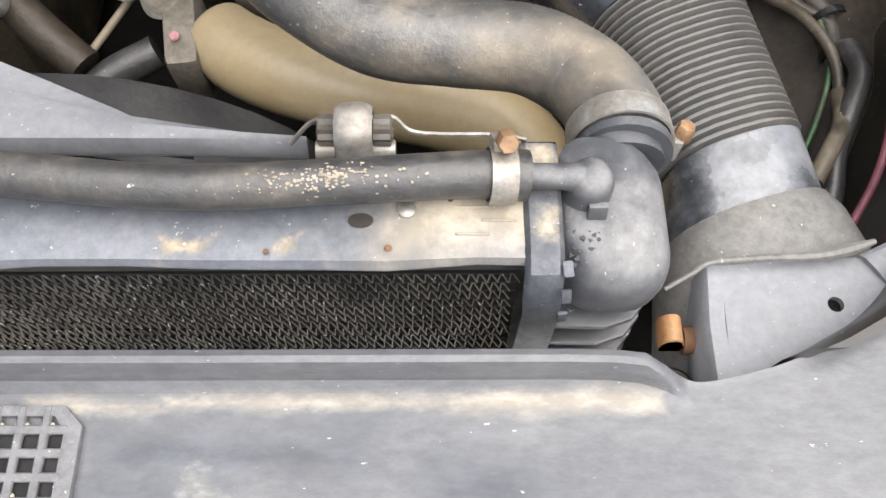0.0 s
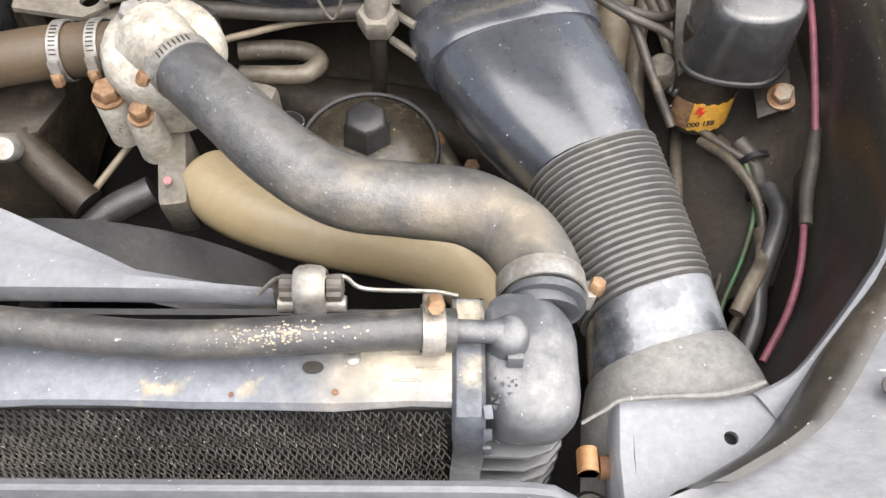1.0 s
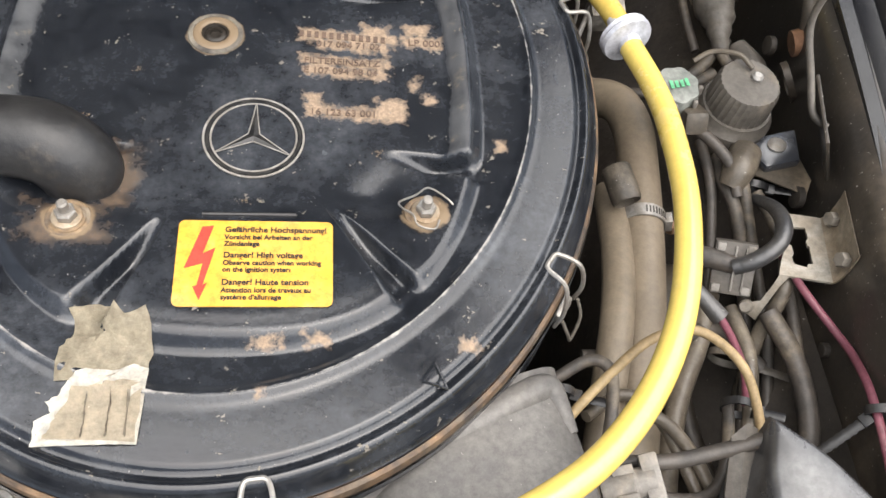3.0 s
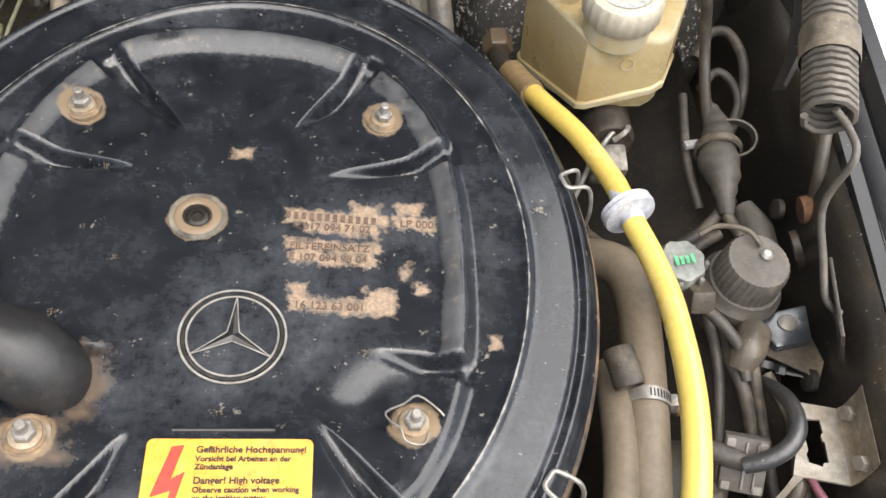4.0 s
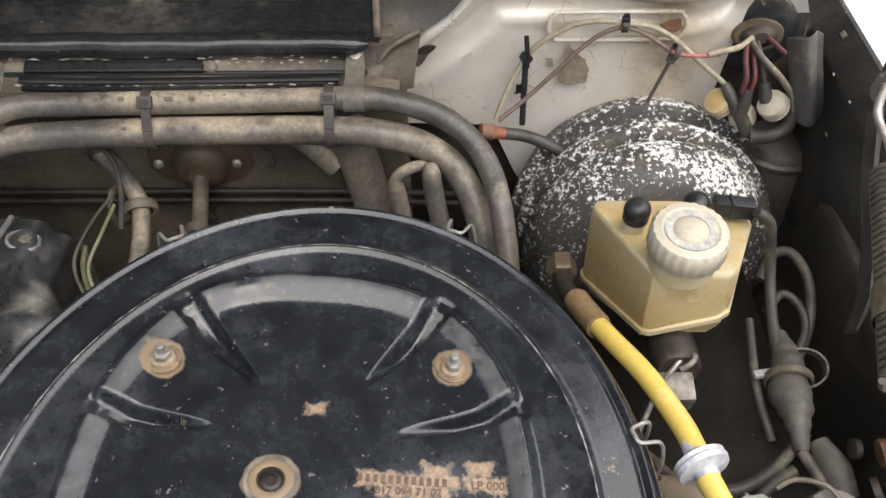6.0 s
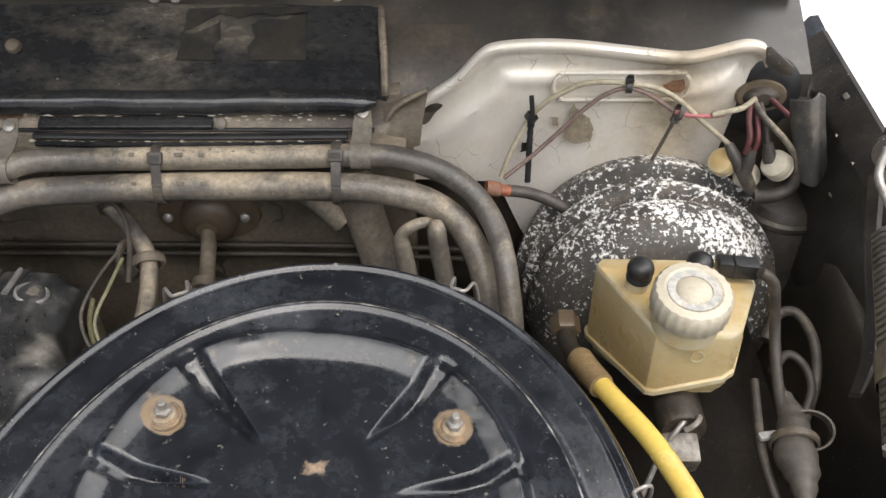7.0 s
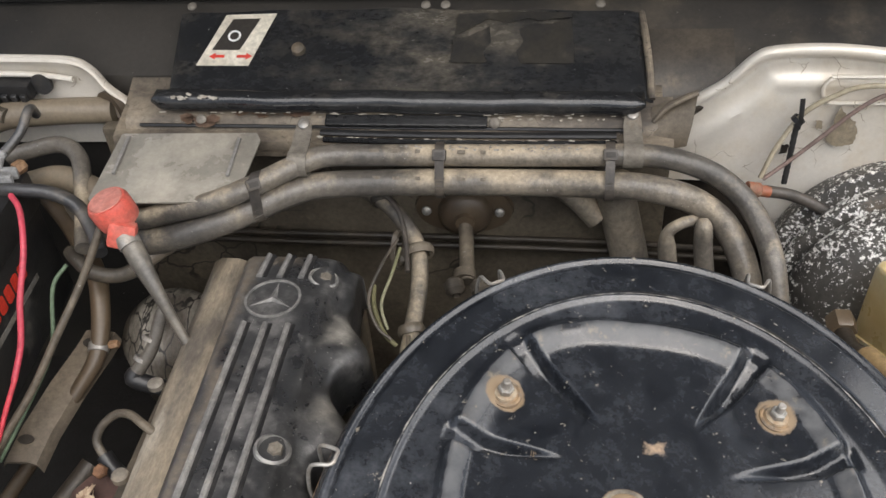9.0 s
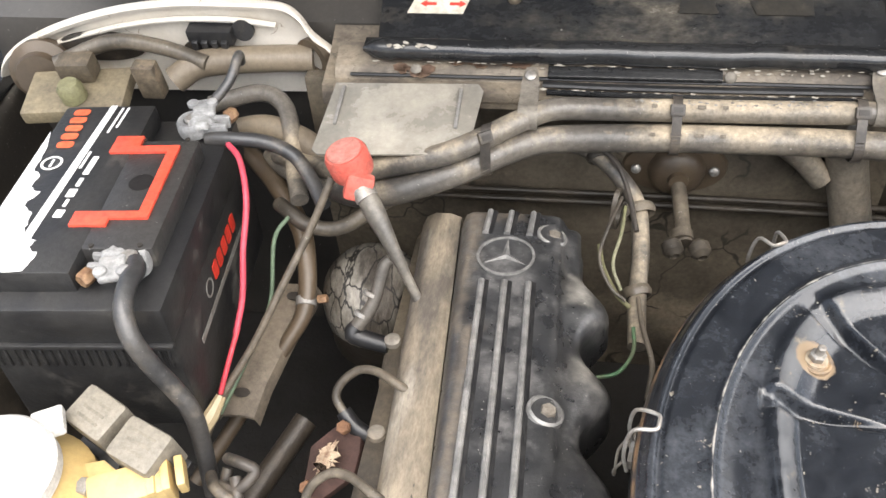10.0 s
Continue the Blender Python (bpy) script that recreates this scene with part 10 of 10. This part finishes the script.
for y, lab in ((0.125, "corroded positive terminal clamp"), (-0.105, "corroded negative terminal clamp")):
    part("post", turned([(0.010, 0), (0.009, 0.024), (0.007, 0.026)], BM @ V(0.062, y, 0.058), (0, 0, 1), 18), M_STEEL, ba)
    sg = 1 if y < 0 else -1
    cl = part("terminal_clamp", turned([(0.0105, 0.004), (0.0185, 0.005), (0.0195, 0.010), (0.0190, 0.020), (0.0165, 0.0235), (0.0105, 0.022)], BM @ V(0.062, y, 0.058), (0, 0, 1), 24), M_LEAD, ba, lab)
    for dy in (-0.0075, 0.0085):
        part("clamp_ear", block((0.030, 0.0075, 0.016), BM @ pose(0.062 - 0.026 * sg, y + dy, 0.0705, 0, 4, 6), 0.003), M_LEAD, cl)
    part("saddle", block((0.026, 0.030, 0.009), BM @ pose(0.062 - 0.010 * sg, y - 0.018 * sg, 0.0815, 6, 0, 14), 0.0038, seg=3), M_LEAD, cl, "saddle gripping the cable")
    for du, dv in ((-0.018, -0.026), (0.004, -0.024)):
        part("saddle_bolt", turned([(0.0068, -0.004), (0.0068, 0.0005), (0.0054, 0.0018), (0.002, 0.0022)], BM @ V(0.062 + du * sg, y + dv * sg, 0.087), (0, 0, 1), 16), M_LEAD, cl, "crusted bolt")
    part("clamp_bolt", hexnut(BM @ V(0.062 - 0.036 * sg, y - 0.013 * sg, 0.0715), BM.to_3x3() @ V(-0.5 * sg, -1 * sg, 0), 0.0085, 0.014), M_BRASS, cl, "rusty clamp bolt")
    part("crust", turned([(0.020, 0.001), (0.0175, 0.004), (0.012, 0.0062)], BM @ V(0.060 - 0.012 * sg, y - 0.002, 0.078), (0.1, 0.05, 1), 28, oval=0.7, wave=(7, 0.12)), M_WHITECRUST, cl, "white corrosion crust")
cable("battery_cable", [(-0.822, 1.066, 0.860), (-0.814, 1.051, 0.864), (-0.8126, 1.032, 0.867), (-0.8086, 1.006, 0.860), (-0.7994, 0.988, 0.842), (-0.7900, 0.985, 0.81), (-0.777, 0.985, 0.775), (-0.766, 0.982, 0.745), (-0.765, 0.978, 0.70), (-0.768, 0.965, 0.62)], 0.0095, M_RUBBER, "thick black negative battery cable", "cable", 14)
cable("battery_cable", [(-0.832, 1.288, 0.845), (-0.80, 1.285, 0.848), (-0.76, 1.285, 0.845), (-0.725, 1.275, 0.835), (-0.70, 1.25, 0.82), (-0.68, 1.22, 0.81)], 0.0085, M_RUBBER, "thick black positive battery cable", "cable", 14)
cable("battery_cable", [(-0.845, 1.292, 0.85), (-0.842, 1.32, 0.86), (-0.82, 1.355, 0.88), (-0.812, 1.38, 0.90), (-0.82, 1.40, 0.88)], 0.006, M_RUBBER, "grey cable looping over the battery terminal", "cable", 12)
cable("red_wire", [(-0.80, 1.272, 0.85), (-0.78, 1.25, 0.845), (-0.765, 1.21, 0.82), (-0.765, 1.17, 0.78), (-0.765, 1.14, 0.74), (-0.77, 1.11, 0.71)], 0.0036, surface("bright_red_wire", (0.50, 0.055, 0.085), 0.4, 0, (0.36, 0.05, 0.07), 0.7, 40), "bright red wire hanging beside the battery", "wire", 10)
cable("red_wire", [(-0.768, 1.115, 0.715), (-0.775, 1.085, 0.69), (-0.782, 1.06, 0.665)], 0.003, M_REDWIRE, "short end of the red wire", "wire")
cable("grey_lead", [(-0.662, 1.215, 0.855), (-0.69, 1.185, 0.80), (-0.72, 1.145, 0.75), (-0.75, 1.105, 0.70), (-0.78, 1.065, 0.66), (-0.80, 1.03, 0.62)], 0.0045, M_GRUBBER, "taut grey lead running to the dipstick cap", "cable", 10)
cable("green_wire", [(-0.72, 1.21, 0.80), (-0.735, 1.19, 0.78), (-0.74, 1.15, 0.72), (-0.76, 1.10, 0.68), (-0.785, 1.05, 0.64)], 0.0025, surface("dull_green_wire", (0.09, 0.13, 0.08), 0.5), "dull green wire beside the battery", "wire")

# hoses left of the engine
cable("heater_pipe", [(-0.915, 1.40, 0.85), (-0.89, 1.415, 0.862), (-0.86, 1.428, 0.862), (-0.80, 1.44, 0.86), (-0.745, 1.45, 0.856)], 0.0175, M_PIPE, "thick dusty heater pipe at the shield", "pipe", 16)
cable("heater_pipe", [(-0.84, 1.36, 0.80), (-0.79, 1.355, 0.815), (-0.74, 1.335, 0.815), (-0.70, 1.31, 0.81), (-0.66, 1.30, 0.805)], 0.016, M_PIPE, "dusty heater pipe behind the battery", "pipe", 16)
cable("corrugated_hose", [(-0.86, 1.37, 0.835), (-0.80, 1.385, 0.845), (-0.765, 1.37, 0.84), (-0.745, 1.33, 0.825), (-0.735, 1.29, 0.80), (-0.72, 1.25, 0.79)], 0.011, M_HEATER, "dusty taped cable hose behind the battery", "hose", 12)
cable("coolant_hose", [(-0.831, 1.371, 0.77), (-0.785, 1.33, 0.755), (-0.745, 1.285, 0.73), (-0.727, 1.25, 0.71), (-0.719, 1.195, 0.67), (-0.739, 1.156, 0.64), (-0.792, 1.079, 0.58), (-0.83, 1.02, 0.54)], [0.0125, 0.0125, 0.0125, 0.012, 0.011, 0.0095, 0.009, 0.009], M_BROWNHOSE, "oily brown coolant hose beside the engine", "hose", 16)
hose = [o for o in scene.objects if o.name.startswith("coolant_hose")][0]
part("clamp_band", turned([(0.0112, -0.006), (0.0126, -0.005), (0.0126, 0.005), (0.0112, 0.006)], (-0.7195, 1.2, 0.672), (0.1, -1, -0.5), 24), M_STEEL, hose, "steel band on the hose")
part("clamp_screw", hexnut((-0.704, 1.2, 0.677), (1, 0.1, 0.2), 0.0055, 0.012), M_BRASS, hose, "rusty screw")
cable("vacuum_hose", [(-0.755, 1.27, 0.765), (-0.735, 1.25, 0.77), (-0.71, 1.235, 0.765), (-0.67, 1.235, 0.765), (-0.62, 1.255, 0.79), (-0.56, 1.29, 0.81)], 0.009, M_GRUBBER, "thin dusty hose under the heater hoses", "hose", 12)
# plastic plate over the heater pipes
gp = thing("splash_plate", (-0.6, 1.3, 0.87), "dusty translucent grey plastic plate at the cowl", "cover plate")
bm = plate([(-0.690, 1.362), (-0.522, 1.366), (-0.515, 1.355), (-0.52, 1.295), (-0.535, 1.27), (-0.555, 1.258), (-0.69, 1.252), (-0.697, 1.258)], 0.003, frame_of((0, 0, 0.0), (1, 0, 0), (0, 1, 0)), 0.0008)
bm.transform(Matrix.Translation((0, 0, 0.878)) @ Matrix.Translation((0, 1.36, 0)) @ Matrix.Rotation(radians(12), 4, "X") @ Matrix.Translation((0, -1.36, 0)))
part("plate", bm, surface("dusty_clear_plastic", (0.25, 0.235, 0.205), 0.12, 0, (0.155, 0.14, 0.115), 0.8, 7, (0.46, 0.42, 0.35), 0.3, 5, 0.1, mottle=0.15, speck=0.03), gp)
for x in (-0.678, -0.54):
    part("fold", block((0.004, 0.06, 0.003), pose(x, 1.325, 0.873, 12), 0.001), surface("plate_fold", (0.22, 0.21, 0.195), 0.4), gp)

# left heat shield and parts before it
hl = thing("heat_shield", (-0.95, 1.45, 0.8), "silvered heat shield behind the battery with curled edge", "heat shield")
OUT_L = [(-1.20, 0.80), (-1.185, 0.84), (-1.15, 0.87), (-1.085, 0.90), (-1.0, 0.925), (-0.917, 0.937), (-0.84, 0.938), (-0.775, 0.935), (-0.752, 0.92), (-0.738, 0.895), (-0.70, 0.86)]
OUT_L = [(p.x, p.y) for p in smooth([(x, z, 0) for x, z in OUT_L], 5)]
rows = []
for i in range(61):
    t = i / 60 * (len(OUT_L) - 1)
    k = min(int(t), len(OUT_L) - 2)
    x, zt = [OUT_L[k][j] + (OUT_L[k + 1][j] - OUT_L[k][j]) * (t - k) for j in (0, 1)]
    row = [V(x, 1.453, zt - 0.006), V(x, 1.449, zt - 0.0015), V(x, 1.445, zt), V(x, 1.441, zt - 0.002), V(x, 1.4395, zt - 0.006), V(x, 1.442, zt - 0.011), V(x, 1.449, zt - 0.014)]
    for s_ in (0.15, 0.4, 0.7, 1.0):
        row.append(V(x, 1.456 - 0.003 * math.sin(11 * x) * s_ - 0.012 * step(-0.76, -0.70, x), zt - 0.014 + (min(0.80, zt - 0.02) - zt + 0.014) * s_))
    rows.append(row)
part("shell", sheet(rows, 0.002, None, (0, 1, 0)), M_FOIL, hl)
part("bead", tube([(-1.09, 1.449, 0.872), (-1.0, 1.449, 0.896), (-0.92, 1.449, 0.908), (-0.84, 1.449, 0.909), (-0.785, 1.449, 0.902)], 0.004, 8, 8), M_FOIL, hl, "pressed bead")
# Dark discs on the shield paint the shade inside two openings.
part("cutout", turned([(0.034, -0.003), (0.034, 0.003), (0.029, 0.004)], (-0.885, 1.450, 0.862), (0, -1, 0.05), 30, oval=0.55), M_DARKMETAL, hl, "dark oval cut-out")
part("cutout", turned([(0.062, -0.003), (0.062, 0.003), (0.056, 0.004)], (-1.03, 1.449, 0.868), (0, -1, 0.05), 34, oval=0.32), M_DARKMETAL, hl, "dark oval cut-out behind the valve")
part("grommet", turned([(0.018, -0.004), (0.028, -0.004), (0.028, 0.006), (0.018, 0.006)], (-0.742, 1.449, 0.857), (-0.6, -1, 0.0), 26), M_BROWNHOSE, hl, "cracked grommet round the heater pipe")
sh2 = thing("relay_socket", (-0.865, 1.45, 0.87), "black relay socket on the heat shield", "relay")
part("body", block((0.06, 0.02, 0.022), pose(-0.87, 1.443, 0.892, 10), 0.003), M_BLACK, sh2)
part("ear", turned([(0.014, -0.003), (0.014, 0.003)], (-0.828, 1.446, 0.897), (0, -1, 0.1), 20), M_BLACK, sh2)
for i in range(4):
    part("pin", block((0.008, 0.01, 0.014), pose(-0.89 + 0.013 * i, 1.434, 0.882, 10), 0.001, seg=1), M_BLACK, sh2)
hv = thing("heater_valve", (-1.03, 1.38, 0.82), "grimy heater valve block with plugs behind the battery", "valve")
part("base", block((0.13, 0.075, 0.02), pose(-1.035, 1.372, 0.842, 12, 0, 8), 0.004), surface("grimy_olive", (0.22, 0.18, 0.11), 0.6, 0, (0.12, 0.10, 0.07), 0.8, 20), hv)
part("solenoid", block((0.045, 0.03, 0.03), pose(-1.035, 1.39, 0.872, 10, 0, 5), 0.006), M_BLOCK, hv)
part("knob", turned([(0.016, 0), (0.016, 0.018), (0.012, 0.024)], (-1.03, 1.355, 0.85), (0, -0.2, 1), 20), surface("olive_knob", (0.20, 0.19, 0.10), 0.5), hv)
part("bracket", block((0.03, 0.02, 0.05), pose(-0.935, 1.378, 0.865, 10), 0.004), M_BLOCK, hv)
part("hose", tube([(-1.07, 1.40, 0.87), (-1.0, 1.425, 0.888), (-0.93, 1.42, 0.885), (-0.87, 1.41, 0.87)], 0.010, 12, 6), M_GRUBBER, hv)
part("boot", turned([(0.04, -0.02), (0.042, 0), (0.03, 0.008), (0.028, 0.02)], (-1.11, 1.42, 0.845), (0.3, -1, 0.2), 26), M_BROWNHOSE, hv)

# mounting strap beside the battery
mb = thing("battery_bracket", (-0.775, 1.1, 0.60), "dusty pressed steel bracket with oval holes beside the battery", "bracket")
bm = sheet([[V(-0.795 + o, y, z + 0.0), V(-0.79 + o, y, z + 0.008), V(-0.765 + o, y, z + 0.010), V(-0.752 + o, y, z + 0.006), V(-0.748 + o, y, z - 0.006)] for y, z, o in ((1.06, 0.618, 0.0), (1.10, 0.628, 0.004), (1.16, 0.64, 0.016), (1.21, 0.652, 0.032), (1.235, 0.656, 0.036))], 0.004)
part("channel", bm, surface("dusty_bracket", (0.16, 0.13, 0.095), 0.6, 0.1, (0.09, 0.075, 0.06), 0.8, 14), mb)
for y, z, x in ((1.085, 0.6365, -0.772), (1.215, 0.664, -0.74)):
    part("slot", turned([(0.010, 0), (0.010, 0.0012)], (x, y, z - 0.0005), (0, -0.2, 1), 20, oval=0.6), M_PRINT_HOLE, mb, "dark oval hole")
cable("frame_tube", [(-0.70, 1.08, 0.60), (-0.745, 0.99, 0.57), (-0.79, 0.90, 0.54), (-0.83, 0.8, 0.5)], 0.014, M_DARKMETAL, "dark tube running down beside the battery", "pipe", 12)

# relays and washer tank in front of the battery
for x, y, z, a, lab in ((-0.842, 0.955, 0.765, 25, "small square relay with marked lid"), (-0.785, 0.925, 0.765, 20, "taller grey relay box")):
    t = thing("relay", (x, y, z - 0.04), lab + " in front of the battery", "relay", "relays")
    part("case", block((0.05, 0.042, 0.055), pose(x, y, z - 0.015, 12, 8, -a), 0.006), surface("dusty_relay", (0.185, 0.165, 0.13), 0.5, 0, (0.17, 0.155, 0.13), 0.7, 20), t)
    part("base", block((0.054, 0.046, 0.012), pose(x, y, z - 0.045, 12, 8, -a), 0.002), M_BLACK, t)
    for i in range(3):
        part("print_bar", block((0.026, 0.003, 0.0006), pose(x, y, z - 0.015, 12, 8, -a) @ pose(0, -0.009 + 0.009 * i, 0.0277), 0), surface("worn_print", (0.185, 0.165, 0.13), 0.6), t)
ym = thing("yellow_socket", (-0.765, 0.895, 0.72), "yellow plastic relay socket with rough edge", "socket")
part("body", block((0.075, 0.035, 0.035), pose(-0.79, 0.893, 0.738, 10, 0, 25), 0.005), M_AMBERTANK, ym)
for i in range(3):
    part("tooth", block((0.008, 0.03, 0.02), pose(-0.77 + 0.012 * i, 0.897 + 0.006 * i, 0.748, 10, 0, 25), 0.002), M_AMBERTANK, ym)
part("flange", plate([(-0.05, -0.04), (0.03, -0.03), (0.05, 0.0), (0.02, 0.03), (-0.04, 0.03)], 0.005, pose(-0.835, 0.88, 0.745, 8, -5, 15), 0.0015), M_AMBERTANK, ym)
part("bolt", hexnut((-0.83, 0.885, 0.746), (0, -0.1, 1), 0.009, 0.009), M_STEEL, ym)
wt_ = thing("washer_tank", (-0.93, 0.86, 0.6), "yellowed washer fluid tank with large white cap", "reservoir")
bm = turned([(0.08, -0.14), (0.085, -0.08), (0.082, -0.03), (0.06, -0.008), (0.05, 0.0)], (-0.90, 0.865, 0.77), (0, 0, 1), 40)
part("tank", bm, M_AMBERTANK, wt_)
part("cap", turned([(0.058, -0.002), (0.06, 0.0), (0.06, 0.014), (0.056, 0.018), (0.02, 0.020), (0.016, 0.024), (0.005, 0.025)], (-0.90, 0.868, 0.775), (0.03, -0.05, 1), 48), surface("white_tank_cap", (0.44, 0.435, 0.42), 0.4, 0, (0.54, 0.525, 0.485), 0.6, 20), wt_, "large white cap")
part("cap_tab", block((0.03, 0.03, 0.012), pose(-0.872, 0.925, 0.785, 0, 0, 30), 0.004), surface("white_cap_tab", (0.55, 0.54, 0.51), 0.4), wt_)
for p in ([(-0.735, 0.965, 0.69), (-0.715, 0.955, 0.70), (-0.70, 0.95, 0.695), (-0.715, 0.935, 0.685), (-0.74, 0.94, 0.68)], [(-0.75, 0.95, 0.68), (-0.735, 0.93, 0.69), (-0.715, 0.925, 0.68), (-0.72, 0.945, 0.69)], [(-0.735, 0.96, 0.68), (-0.74, 0.92, 0.65), (-0.75, 0.87, 0.6)], [(-0.72, 0.95, 0.68), (-0.725, 0.90, 0.64), (-0.735, 0.86, 0.58)]):
    cable("wiring_loom", p, 0.006, M_CABLE, "knotted wiring below the battery", "wiring")
fc = thing("fuse_connector", (-0.785, 1.02, 0.66), "dusty inline connector on the wires", "connector")
part("body", tube([(-0.775, 1.05, 0.675), (-0.782, 1.03, 0.665), (-0.79, 1.01, 0.655)], [0.006, 0.009, 0.007], 8, 4), M_TAN, fc)

# arms and pump parts low at the left of the hose
al = thing("alternator_arm", (-0.33, 0.46, 0.66), "dirty adjusting arm with bolt beside the engine", "bracket")
part("arm", plate([(-0.36, 0.53), (-0.30, 0.54), (-0.285, 0.50), (-0.30, 0.46), (-0.36, 0.44)], 0.008, pose(0, 0, 0.70), 0.002), M_DARKMETAL, al)
part("bolt", turned([(0.012, 0), (0.012, 0.03), (0.009, 0.034)], (-0.322, 0.452, 0.69), (0.2, -0.6, 0.7), 16), M_STEEL, al)
part("rod", tube([(-0.32, 0.46, 0.69), (-0.29, 0.435, 0.675), (-0.262, 0.415, 0.66)], 0.015, 14, 5), M_DARKMETAL, al)
cable("fuel_line", [(-0.60, 0.40, 0.70), (-0.42, 0.48, 0.72), (-0.2900, 0.528, 0.733), (-0.2556, 0.5476, 0.735), (-0.2217, 0.5650, 0.735), (-0.1642, 0.5652, 0.735), (-0.0866, 0.5608, 0.735), (-0.0209, 0.5635, 0.735), (0.06, 0.56, 0.72)], 0.0075, M_CABLE, "black line across the front of the housing", "pipe", 12)
cable("thin_rod", [(-0.26, 0.43, 0.66), (-0.21, 0.49, 0.69), (-0.1673, 0.5324, 0.72), (-0.1277, 0.5537, 0.72), (-0.0833, 0.5671, 0.72), (-0.03, 0.572, 0.72)], 0.0032, M_PIPE, "thin brown rod below the thermostat", "rod")
cable("coolant_bend", [(-0.145, 0.5505, 0.70), (-0.112, 0.5530, 0.70), (-0.0860, 0.5500, 0.70), (-0.0740, 0.5390, 0.70), (-0.0800, 0.5275, 0.70), (-0.0934, 0.5228, 0.70), (-0.140, 0.5227, 0.70)], 0.0085, M_GRUBBER, "dusty hose bend beside the thermostat", "hose", 14)
